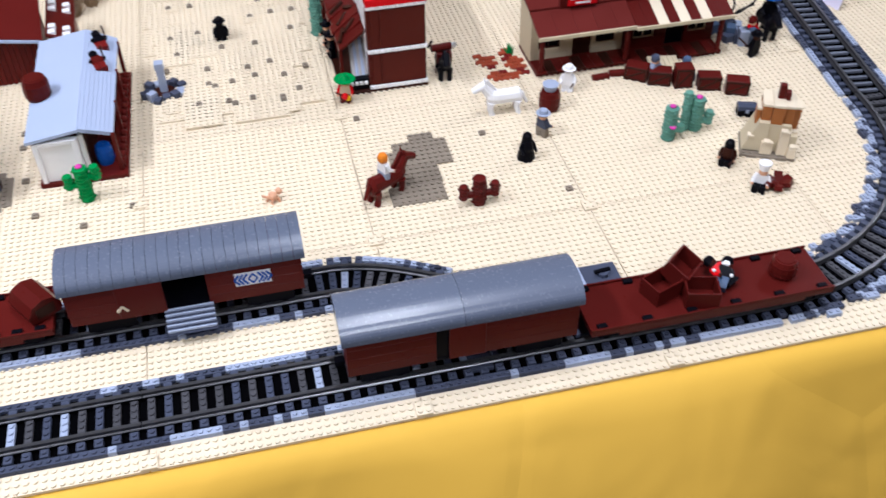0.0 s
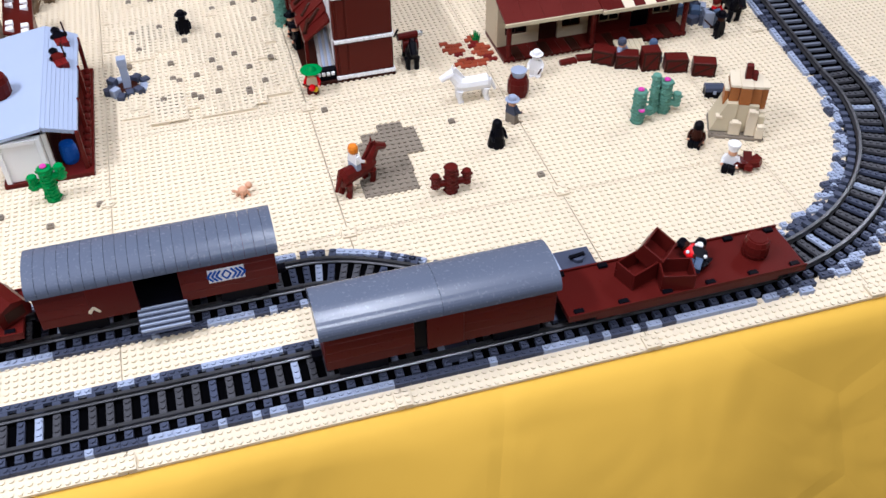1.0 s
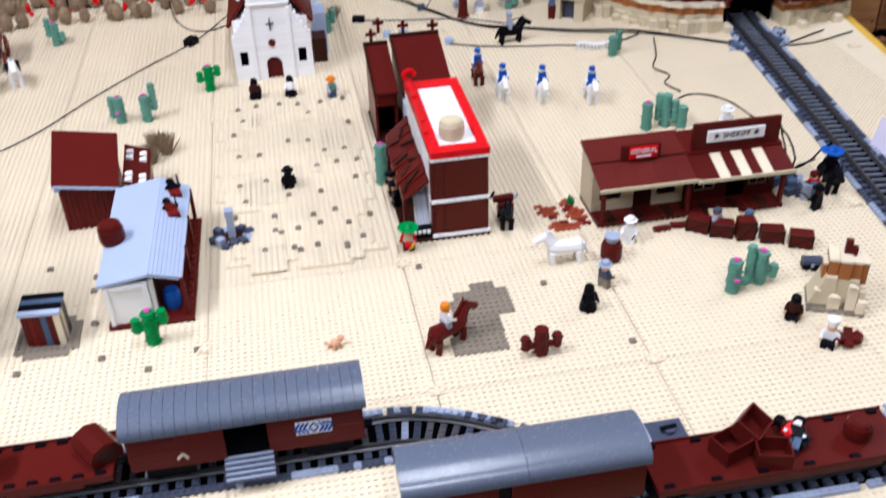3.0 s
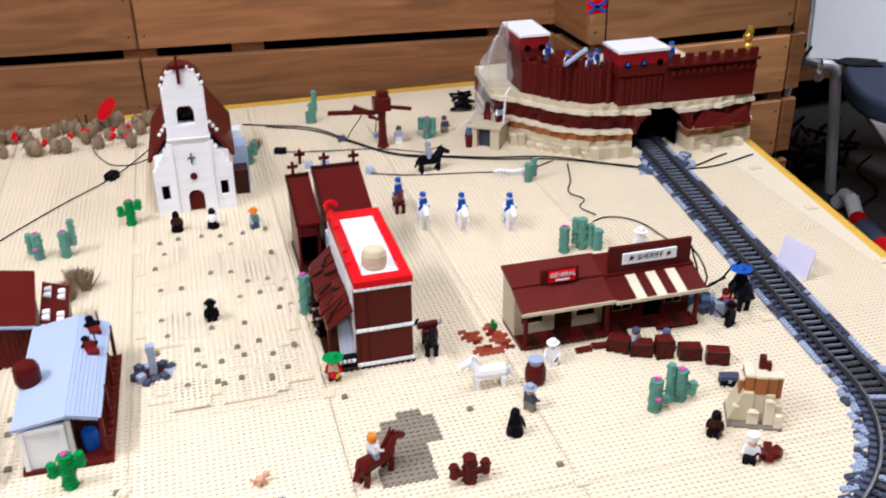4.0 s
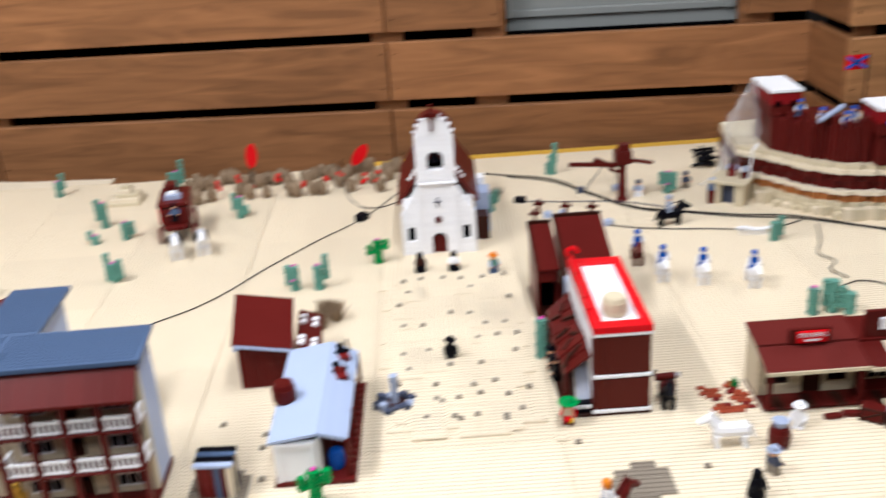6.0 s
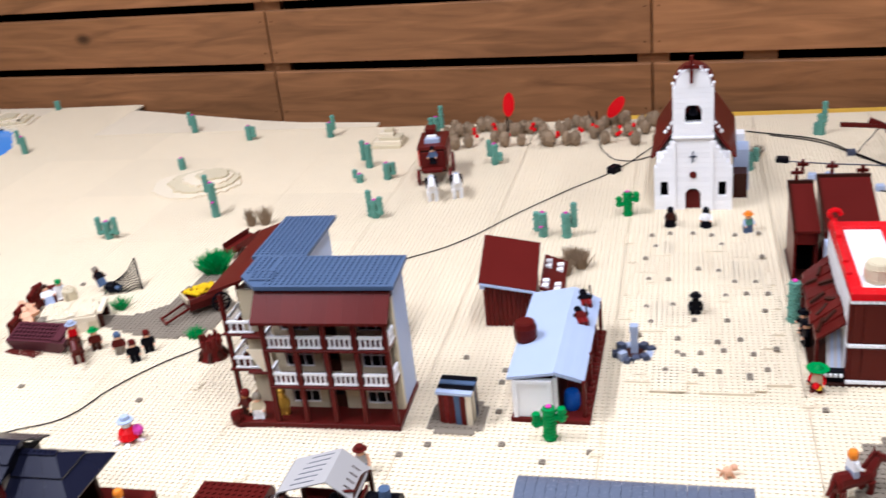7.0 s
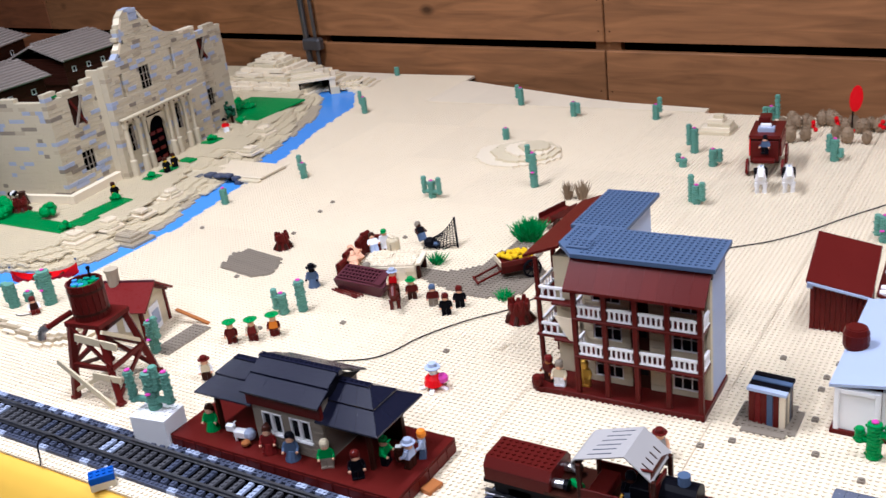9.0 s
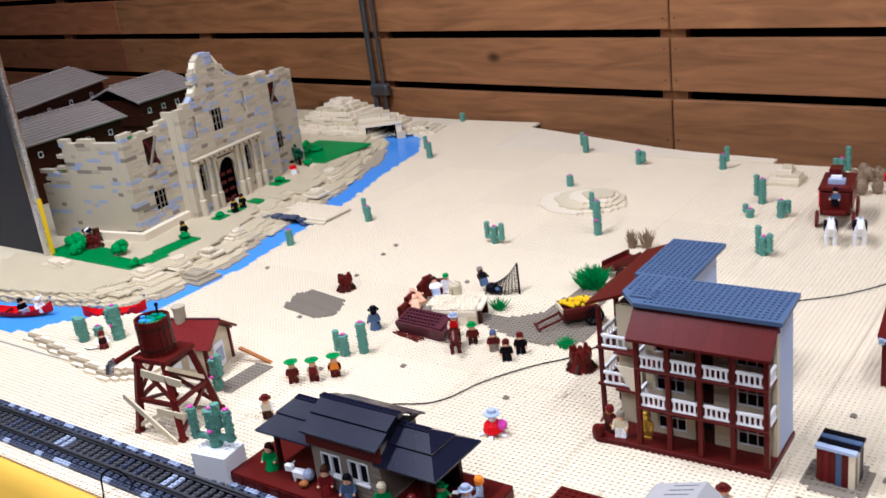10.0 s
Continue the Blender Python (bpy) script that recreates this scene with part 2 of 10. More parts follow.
# ---- mesh helpers ----
class Shape:
    """Collects faces, each with its material, for one mesh."""

    def __init__(self):
        self.v, self.f, self.m, self.mats = [], [], [], []
        self.at = Matrix()

    def slot(self, mat):
        if mat not in self.mats:
            self.mats.append(mat)
        return self.mats.index(mat)

    def add(self, verts, faces, mat):
        n, s = len(self.v), self.slot(mat)
        self.v += [tuple(self.at @ Vector(p)) for p in verts]
        self.f += [tuple(n + i for i in face) for face in faces]
        self.m += [s] * len(faces)
        return self

    def box(self, x0, x1, y0, y1, z0, z1, mat):
        v = [(x, y, z) for z in (z0, z1) for x, y in ((x0, y0), (x1, y0), (x1, y1), (x0, y1))]
        return self.add(v, [(3, 2, 1, 0), (4, 5, 6, 7), (0, 1, 5, 4), (1, 2, 6, 5), (2, 3, 7, 6), (3, 0, 4, 7)], mat)

    def rbox(self, x0, x1, y0, y1, z0, z1, mat, c=0.0007):
        """A box with chamfered upright and top edges."""
        lower = [(x0 + c, y0), (x1 - c, y0), (x1, y0 + c), (x1, y1 - c), (x1 - c, y1), (x0 + c, y1), (x0, y1 - c), (x0, y0 + c)]
        upper = [(min(max(x, x0 + c), x1 - c), min(max(y, y0 + c), y1 - c)) for x, y in lower]
        v = [(x, y, z0) for x, y in lower] + [(x, y, z1 - c) for x, y in lower] + [(x, y, z1) for x, y in upper]
        f = [tuple(range(7, -1, -1)), tuple(range(16, 24))]
        for r in (0, 8):
            f += [(r + i, r + (i + 1) % 8, r + 8 + (i + 1) % 8, r + 8 + i) for i in range(8)]
        return self.add(v, f, mat)

    def lathe(self, cx, cy, rings, mat, n=12, cap=True):
        """Rings of (z, radius) round an upright axis."""
        v, f = [], []
        for z, r in rings:
            v += [(cx + r * math.cos(2 * math.pi * i / n), cy + r * math.sin(2 * math.pi * i / n), z) for i in range(n)]
        for k in range(len(rings) - 1):
            f += [(k * n + i, k * n + (i + 1) % n, (k + 1) * n + (i + 1) % n, (k + 1) * n + i) for i in range(n)]
        if cap:
            f += [tuple(range(n - 1, -1, -1)), tuple((len(rings) - 1) * n + i for i in range(n))]
        return self.add(v, f, mat)

    def cyl(self, cx, cy, z0, z1, r, mat, n=12):
        return self.lathe(cx, cy, [(z0, r), (z1, r)], mat, n)

    def tube(self, p, q, r, mat, n=8, r2=None):
        p, q = Vector(p), Vector(q)
        turn = (q - p).to_track_quat("Z", "Y").to_matrix().to_4x4()
        was = self.at
        self.at = was @ Matrix.Translation(p) @ turn
        self.lathe(0, 0, [(0, r), ((q - p).length, r if r2 is None else r2)], mat, n)
        self.at = was
        return self

    def pipe(self, points, r, mat, n=5):
        """One bent round cord through all the points."""
        v, f = [], []
        for k, p in enumerate(points):
            along = Vector(points[min(k + 1, len(points) - 1)]) - Vector(points[max(k - 1, 0)])
            turn = along.to_track_quat("Z", "Y").to_matrix()
            v += [Vector(p) + turn @ Vector((r * math.cos(2 * math.pi * i / n), r * math.sin(2 * math.pi * i / n), 0)) for i in range(n)]
        for k in range(len(points) - 1):
            f += [(k * n + i, k * n + (i + 1) % n, (k + 1) * n + (i + 1) % n, (k + 1) * n + i) for i in range(n)]
        return self.add(v, f + [tuple(range(n - 1, -1, -1)), tuple(range(len(v) - n, len(v)))], mat)

    def beam(self, p, q, w, h, mat):
        """A square bar from p to q."""
        p, q = Vector(p), Vector(q)
        turn = (q - p).to_track_quat("X", "Z").to_matrix().to_4x4()
        was = self.at
        self.at = was @ Matrix.Translation(p) @ turn
        self.box(0, (q - p).length, -w / 2, w / 2, -h / 2, h / 2, mat)
        self.at = was
        return self

    def stair(self, poly, z0, z1, mat, grid=0.008):
        """An upright prism whose outline follows the stud grid in small steps."""
        pts = []
        for (x0, y0), (x1, y1) in zip(poly, poly[1:] + poly[:1]):
            n = max(1, int(math.hypot(x1 - x0, y1 - y0) / grid))
            for i in range(n):
                q = (round((x0 + (x1 - x0) * i / n) / grid) * grid, round((y0 + (y1 - y0) * i / n) / grid) * grid)
                if pts and q[0] != pts[-1][0] and q[1] != pts[-1][1]:
                    pts.append((q[0], pts[-1][1]))
                if not pts or q != pts[-1]:
                    pts.append(q)
        return self.prism(pts, z0, z1, mat)

    def prism(self, poly, z0, z1, mat):
        """An upright prism over a flat outline, anticlockwise."""
        n = len(poly)
        v = [(x, y, z0) for x, y in poly] + [(x, y, z1) for x, y in poly]
        f = [tuple(range(n - 1, -1, -1)), tuple(range(n, 2 * n))]
        f += [(i, (i + 1) % n, n + (i + 1) % n, n + i) for i in range(n)]
        return self.add(v, f, mat)

    def along_x(self, poly, x0, x1, mat):
        """A profile of (y, z), drawn along x."""
        n = len(poly)
        v = [(x0, y, z) for y, z in poly] + [(x1, y, z) for y, z in poly]
        f = [tuple(range(n)), tuple(range(2 * n - 1, n - 1, -1))]
        f += [((i + 1) % n, i, n + i, n + (i + 1) % n) for i in range(n)]
        return self.add(v, f, mat)

    def along_y(self, poly, y0, y1, mat):
        """A profile of (x, z), drawn along y."""
        n = len(poly)
        v = [(x, y0, z) for x, z in poly] + [(x, y1, z) for x, z in poly]
        f = [tuple(range(n)), tuple(range(2 * n - 1, n - 1, -1))]
        f += [((i + 1) % n, i, n + i, n + (i + 1) % n) for i in range(n)]
        return self.add(v, f, mat)

    def ball(self, cx, cy, cz, r, mat, n=10, k=6, squash=1.0):
        rings = [(cz - r * squash * math.cos(math.pi * i / k), max(r * math.sin(math.pi * i / k), r * 0.02)) for i in range(k + 1)]
        return self.lathe(cx, cy, rings, mat, n)

    def studs(self, x0, x1, y0, y1, z, mat, n=8):
        nx, ny = round((x1 - x0) / STUD), round((y1 - y0) / STUD)
        for i in range(nx):
            for j in range(ny):
                cx, cy = x0 + (i + 0.5) * (x1 - x0) / nx, y0 + (j + 0.5) * (y1 - y0) / ny
                self.lathe(cx, cy, [(z, 0.0024), (z + 0.0017, 0.0024)], mat, n)
        return self

    def mesh(self, name):
        me = bpy.data.meshes.new(name)
        me.from_pydata(self.v, [], self.f)
        for mat in self.mats:
            me.materials.append(mat)
        me.polygons.foreach_set("material_index", self.m)
        me.update()
        return me


def thing(name, label, category, m=Matrix(), group="", kind=""):
    """An empty at a thing's base; its parts are hung on it."""
    ob = new(name)
    ob.empty_display_size = 0.02
    ob.matrix_world = m
    return tagged(ob, label, category, group, kind)


def part(name, shape, parent, label=""):
    ob = new(name, shape.mesh(name))
    ob.parent = parent
    if label:
        tagged(ob, label)
    return ob


def single(name, shape, label, category, m=Matrix(), group="", kind=""):
    """A thing that is one mesh."""
    ob = new(name, shape.mesh(name))
    ob.matrix_world = m
    return tagged(ob, label, category, group, kind)


def put(x, y, z=0.0, turn=0.0):
    return pose(x, y, z, 0, 0, turn)

# ---- hall ----
FLOOR = -0.76
WALL_P, WALL_TURN = Vector((0.6, 1.85, 0.0)), -5.0
AT_WALL = put(WALL_P.x, WALL_P.y, 0, WALL_TURN)


def hall():
    s = Shape().box(-7, 5, -4, 5, FLOOR - 0.1, FLOOR, CONCRETE)
    single("floor", s, "dark grey concrete hall floor", "floor", kind="structure")
    s = Shape().box(-7, 5, -4, 5, CEILING, CEILING + 0.1, PAINT)
    single("ceiling", s, "unseen hall ceiling, dark to cut bounced light", "ceiling", kind="structure")
    for name, box in (("wall_west", (-7.1, -7, -4, 5)), ("wall_east", (5, 5.1, -4, 5)), ("wall_south", (-7, 5, -4.1, -4)), ("wall_north", (-7, 5, 5, 5.1))):
        s = Shape().box(*box, FLOOR, CEILING, PAINT)
        single(name, s, "plain hall wall, dark to cut bounced light", "wall", kind="structure")
    for lx, ly, _ in LAMP_ROWS:
        lamp = thing("ceiling_light", "unseen long white ceiling light under the hall ceiling", "ceiling light", put(lx, ly, CEILING), "ceiling lights")
        part("housing", Shape().rbox(-0.11, 0.11, -0.62, 0.62, -0.05, -0.001, WHITE, 0.01), lamp)


def boarded_wall():
    """Pine boards on uprights, with dark slots between them, a grey panel set in, and a boxed corner to the right."""
    base = thing("wall_boards", "honey-coloured pine board wall with dark slots between boards", "wall", AT_WALL, kind="structure")
    # Black sheets behind the slots: their shade is put in as colour.
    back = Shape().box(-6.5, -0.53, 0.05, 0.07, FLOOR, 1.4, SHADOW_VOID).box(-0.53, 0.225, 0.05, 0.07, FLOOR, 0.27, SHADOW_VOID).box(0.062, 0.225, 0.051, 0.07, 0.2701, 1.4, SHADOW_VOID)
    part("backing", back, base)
    pitch, high = 0.177, 0.150
    rows = range(-3, 6)
    joints = (-6.4, -4.77, -1.93, -0.84, 0.226)
    for r in rows:
        z0, tall = 0.10 - 0.008 - high + r * pitch, high
        if r == 0:
            z0, tall = z0 - 0.09, high + 0.09
        for k in range(4):
            x0, x1 = joints[k], joints[k + 1]
            if r >= 2 and k == 3:
                x1 = -0.545
                part("board", Shape().rbox(0.064, 0.224, 0.0, 0.022, z0, z0 + high, WOOD, 0.003), base)
            s = Shape().rbox(x0 + 0.002, x1 - 0.002, 0.0, 0.022, z0, z0 + tall, WOOD_RED if k < 1 else WOOD, 0.003)
            ob = part("board", s, base)
            for ex in (x0 + 0.018, x1 - 0.018):
                for ez in (z0 + 0.03, z0 + high - 0.03):
                    nail = Shape().tube((ex, -0.0012, ez), (ex, 0.002, ez), 0.0022, SHADOW_VOID, 6)
                    part("nail", nail, ob)
    for x in (-6.4, -5.3, -4.15, -3.1, -1.93, -0.84, -0.575, 0.090):
        part("upright", Shape().box(x - 0.04, x + 0.04, 0.023, 0.05, FLOOR, 1.4, WOOD), base)
    # grey panel behind the open bay
    p = Shape().box(-0.56, 0.12, 0.10, 0.12, 0.20, 1.4, PANEL_GREY)
    p.rbox(-0.53, 0.03, 0.09, 0.10, 0.30, 0.318, PANEL_GREY, 0.003).rbox(-0.54, -0.518, 0.085, 0.10, 0.30, 1.4, PANEL_GREY, 0.003).rbox(0.03, 0.052, 0.085, 0.10, 0.30, 1.4, PANEL_GREY, 0.003)
    part("grey_panel", p, base, "dull grey panel with a pale frame")
    # boxed corner that stands forward on the right
    box = thing("board_corner", "boxed corner of pine boards beside the fort", "wall", AT_WALL @ put(0.2455, -0.2245, 0, 7), kind="structure")
    # Same black sheet for the shade in the corner's slots.
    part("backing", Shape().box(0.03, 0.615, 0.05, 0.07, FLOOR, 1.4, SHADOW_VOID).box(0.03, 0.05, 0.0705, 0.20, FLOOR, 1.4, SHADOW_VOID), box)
    for r in rows:
        z0 = 0.10 - 0.008 - high + r * pitch
        ob = part("board", Shape().rbox(0.0, 0.573, 0.0, 0.022, z0, z0 + high, WOOD_LIT, 0.003), box)
        part("board", Shape().rbox(0.580, 0.620, 0.001, 0.023, z0 + 0.004, z0 + high + 0.002, WOOD, 0.003), box)
        for ex in (0.014, 0.558):
            for ez in (z0 + 0.03, z0 + high - 0.03):
                part("nail", Shape().tube((ex, -0.0012, ez), (ex, 0.002, ez), 0.0026, SHADOW_VOID, 6), ob)
        side = part("board", Shape().rbox(-0.20, 0.0, -0.011, 0.011, z0, z0 + high, WOOD, 0.003), box)
        side.matrix_local = pose(0.012, 0.0235, 0, 0, 0, -90)
    for x in (0.024, 0.545):
        part("upright", Shape().box(x, x + 0.04, 0.0235, 0.05, FLOOR, 1.4, WOOD), box)
    # boards of the hall's far side, behind the chair
    rear = thing("rear_boards", "pine boards behind the chair in the shade", "wall", AT_WALL @ put(0.32, -0.42, 0, 3), kind="structure")
    # Black sheet that darkens the slots of the rear boards.
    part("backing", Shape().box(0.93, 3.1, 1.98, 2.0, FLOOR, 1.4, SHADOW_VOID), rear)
    for r in rows:
        z0 = 0.095 - 0.008 - high + r * pitch
        far = part("board", Shape().rbox(0.0, 2.2, 0.0, 0.022, z0, z0 + high, WOOD, 0.003), rear)
        far.matrix_local = put(0.9, 1.75, 0, 4)


def table():
    """The long exhibition table under its yellow cloth; the cloth hangs down in shallow folds."""
    t = thing("exhibition_table", "long trestle table under the model landscape", "table", kind="structure")
    part("tabletop", Shape().box(-3.70, 0.90, 0.03, 1.80, -0.05, -0.022, WOOD), t)
    for x in (-3.6, -2.8, -1.8, -0.8, 0.1, 0.85):
        for y in (0.12, 1.65):
            part("leg", Shape().box(x - 0.02, x + 0.02, y - 0.02, y + 0.02, FLOOR, -0.05, GREY), t)
    # cloth: a sheet over the top and down the front and right side
    nx, rows = 160, ((0.0057, 0.0081), (-0.004, 0.0070), (-0.016, 0.000), (-0.028, -0.018), (-0.075, -0.10), (-0.15, -0.25), (-0.23, -0.45), (-0.32, -0.72))
    v, f = [], []
    for i in range(nx + 1):
        x = -3.75 + 4.70 * i / nx
        wave = 0.010 * math.sin(x * 9.0) + 0.006 * math.sin(x * 23.0 + 1.0)
        for k, (dy, dz) in enumerate(rows):
            v.append((x, 0.0 + dy - wave * max(0, k - 2) / 3, -0.0125 + dz))
    n = len(rows)
    f = [(i * n + k, i * n + k + 1, (i + 1) * n + k + 1, (i + 1) * n + k) for i in range(nx) for k in range(n - 1)]
    cover = thing("tablecloth", "creased yellow tablecloth hanging over the table edge", "tablecloth")
    drop = part("front_drop", Shape().add(v, f, CLOTH), cover)
    for p in drop.data.polygons:
        p.use_smooth = True
    side = [(0.95, 0.0), (0.965, 0.5), (1.045, 1.157), (1.13, 1.82)]
    part("top_sheet", Shape().prism([(-3.75, 0.0005)] + side + [(-0.30, 1.82), (-0.301, 1.756), (-0.93, 1.756), (-0.931, 1.784), (-1.232, 1.816), (-1.957, 2.043), (-2.36, 2.068), (-3.75, 2.06)], -0.0165, -0.0125, CLOTH), cover)
    for (x0, y0), (x1, y1) in zip(side, side[1:]):
        s = Shape().add([(x0, y0, -0.0127), (x0 + 0.012, y0, -0.03), (x0 + 0.03, y0, -0.6), (x1, y1, -0.0127), (x1 + 0.012, y1, -0.03), (x1 + 0.03, y1, -0.6)], [(0, 1, 4, 3), (1, 2, 5, 4)], CLOTH)
        part("side_drop", s, cover)


# ---- sand landscape ----
def plate_mesh(name, nx, ny, sides, mat, stud=0.0017):
    """A stud-covered base plate, nx by ny studs, with its corner at the origin and a hair's gap all round."""
    s = Shape().box(0.0006, nx * STUD - 0.0006, 0.0006, ny * STUD - 0.0006, -PLATE, 0, mat)
    ring = [(math.cos(2 * math.pi * i / sides), math.sin(2 * math.pi * i / sides)) for i in range(sides)]
    for i in range(nx):
        for j in range(ny):
            cx, cy, n = (i + 0.5) * STUD, (j + 0.5) * STUD, len(s.v)
            s.v += [(cx + 0.0025 * c, cy + 0.0025 * q, z) for z in (0, stud) for c, q in ring]
            s.f += [tuple(n + sides + k for k in range(sides))]
            s.f += [(n + k, n + (k + 1) % sides, n + sides + (k + 1) % sides, n + sides + k) for k in range(sides)]
            s.m += [0] * (sides + 1)
    return s.mesh(name)


def sand():
    ground = thing("sand_landscape", "tan studded base plates laid as desert sand", "ground", kind="structure")
    part("bed", Shape().box(-1.785, 0.93, 0.006, 1.76, -0.0124, -PLATE - 0.0012, TAN_OLD), ground)
    near, far = plate_mesh("baseplate", 32, 32, 8, TAN), plate_mesh("baseplate", 32, 32, 5, TAN)
    slim = plate_mesh("baseplate", 32, 26, 5, TAN)
    side, side_slim = plate_mesh("baseplate", 20, 32, 6, TAN), plate_mesh("baseplate", 20, 26, 5, TAN)
    for i in range(-7, 4):
        for j in range(7):
            if i == 3:
                me = side_slim if j == 6 else side
            else:
                me = slim if j == 6 else near if j < 3 and i > -7 else far
            ob = new("baseplate", me)
            ob.location = (i * 0.256, j * 0.256 + 0.002, 0)
            ob.parent = ground
    for k in range(12):
        x0, x1 = -2.36 + 0.1178 * k, -2.36 + 0.1178 * (k + 1)
        back = [(-2.36, 2.075), (-1.957, 2.05), (-1.232, 1.822), (-0.93, 1.79)]
        front = [(-2.36, 2.03), (-2.20, 2.0), (-2.12, 1.88), (-2.0, 1.757), (-0.93, 1.757)]

        def at(line, x):
            for (p, q), (r, w) in zip(line, line[1:]):
                if x <= r + 1e-6:
                    return q + (w - q) * (x - p) / (r - p)

        s = Shape().prism([(x0, at(front, x0)), (x1, at(front, x1)), (x1, at(back, x1)), (x0, at(back, x0))], -0.0062, -0.0004, TAN)
        part("back_strip", s, ground)
    part("edge_strip", Shape().prism([(0.9285, 0.47), (1.013, 1.157), (1.030, 1.30), (0.9285, 1.30)], -0.0062, -0.0003, TAN), ground)
    for x, y in ((0.945, 0.62), (0.955, 0.84), (0.96, 1.04)):
        part("joint_plate", Shape().rbox(x - 0.012, x + 0.012, y, y + 0.016, -0.0002, 0.003, TAN).studs(x - 0.008, x + 0.008, y, y + 0.016, 0.003, TAN, 6), ground)
    return ground


hall()
boarded_wall()
table()
SAND = sand()

# ---- toys that come again ----
def toy_figure(m, torso, legs, head, top, hat="hat", label="small plastic toy figure", arms=None, gun=False, dress=False, sit=False):
    """A small jointed toy figure, as one mesh: legs, hips, tapered body, arms, round head, hat or hair."""
    s = Shape()
    arms = arms or torso
    if dress:
        s.lathe(0, 0.0005, [(0, 0.0098), (0.001, 0.0100), (0.008, 0.0080), (0.0142, 0.0060)], legs, 12)
    if sit:
        for x in (-0.0039, 0.0039):
            s.rbox(x - 0.0037, x + 0.0037, -0.0125, -0.0036, 0.0070, 0.0140, legs, 0.0005).rbox(x - 0.0037, x + 0.0037, -0.0145, -0.0108, 0.0068, 0.0165, legs, 0.0005)
    for x in () if dress or sit else (-0.0039, 0.0039):
        s.rbox(x - 0.0037, x + 0.0037, -0.0036, 0.0036, 0, 0.0115, legs, 0.0005).rbox(x - 0.0037, x + 0.0037, -0.0052, -0.0036, 0, 0.003, legs, 0.0005)
    s.rbox(-0.0078, 0.0078, -0.0036, 0.0036, 0.0115, 0.0140, legs, 0.0004)
    s.add([(-0.0078, -0.0038, 0.0140), (0.0078, -0.0038, 0.0140), (0.0078, 0.0038, 0.0140), (-0.0078, 0.0038, 0.0140),
           (-0.0056, -0.0034, 0.0258), (0.0056, -0.0034, 0.0258), (0.0056, 0.0034, 0.0258), (-0.0056, 0.0034, 0.0258)],
          [(3, 2, 1, 0), (4, 5, 6, 7), (0, 1, 5, 4), (1, 2, 6, 5), (2, 3, 7, 6), (3, 0, 4, 7)], torso)
    for x in (-1, 1):
        s.tube((x * 0.0066, 0, 0.0245), (x * 0.0092, -0.002, 0.0180), 0.0022, arms, 7)
        s.tube((x * 0.0092, -0.002, 0.0180), (x * 0.0088, -0.0065, 0.0150), 0.0019, arms, 7)
        s.ball(x * 0.0088, -0.0075, 0.0145, 0.0020, head, 7, 4)
    s.lathe(0, 0, [(0.0258, 0.003), (0.0265, 0.0049), (0.0280, 0.0052), (0.0330, 0.0052), (0.0345, 0.0047), (0.0352, 0.003)], head, 12)
    if hat == "hat":
        s.lathe(0, 0, [(0.0335, 0.0090), (0.0342, 0.0092), (0.0346, 0.0060), (0.0385, 0.0052), (0.0395, 0.0040)], top, 14)
    elif hat == "sombrero":
        s.lathe(0, 0, [(0.0372, 0.0112), (0.0376, 0.0114), (0.0342, 0.0070), (0.0375, 0.0050), (0.0410, 0.0022)], top, 16)
    elif hat == "hood":
        s.lathe(0, 0.0005, [(0.0250, 0.0062), (0.0300, 0.0063), (0.0350, 0.0055), (0.0375, 0.0030)], top, 12)
        s.lathe(0, 0.001, [(0.0005, 0.0112), (0.006, 0.0104), (0.014, 0.0088), (0.0262, 0.0064)], torso, 12)
        s.lathe(0, -0.0028, [(0.015, 0.0066), (0.020, 0.0074), (0.0285, 0.0050)], arms, 10)
    elif hat in ("long", "bun"):
        s.lathe(0, 0.0010, [(0.0290, 0.0056), (0.0340, 0.0062), (0.0375, 0.0046), (0.0385, 0.0020)], top, 12)
        if hat == "long":
            s.rbox(-0.0052, 0.0052, 0.0022, 0.0066, 0.0200, 0.0330, top, 0.0012)
        else:
            s.ball(0, 0.0050, 0.0365, 0.0036, top, 8, 5)
    elif hat == "toque":
        s.lathe(0, 0, [(0.0325, 0.0056), (0.0370, 0.0056), (0.0380, 0.0074), (0.0420, 0.0076), (0.0435, 0.0050)], top, 12)
    elif hat == "brim":
        s.lathe(0, 0, [(0.0345, 0.0140), (0.0352, 0.0142), (0.0346, 0.0070), (0.0375, 0.0050), (0.0405, 0.0025)], top, 16)
    elif hat == "horns":
        s.lathe(0, 0, [(0.0310, 0.0057), (0.0350, 0.0055), (0.0375, 0.0030)], top, 12)
        for x in (-1, 1):
            s.tube((x * 0.005, 0, 0.034), (x * 0.0095, 0, 0.036), 0.0018, top, 6).tube((x * 0.0095, 0, 0.036), (x * 0.0105, 0, 0.0425), 0.0015, top, 6, 0.0004)
    elif hat == "cap":
        s.lathe(0, 0, [(0.0320, 0.0056), (0.0360, 0.0054), (0.0370, 0.0040)], top, 12).rbox(-0.004, 0.004, -0.009, -0.004, 0.0322, 0.0330, top, 0.0003)
    else:
        s.lathe(0, 0.0006, [(0.0290, 0.0057), (0.0340, 0.0060), (0.0370, 0.0045), (0.0380, 0.0020)], top, 12)
    if gun:
        s.tube((0.0088, -0.0020, 0.0150), (0.0070, -0.0230, 0.0190), 0.0011, DARK_BROWN, 6)
    drop = 0.0068 if sit else 0.0
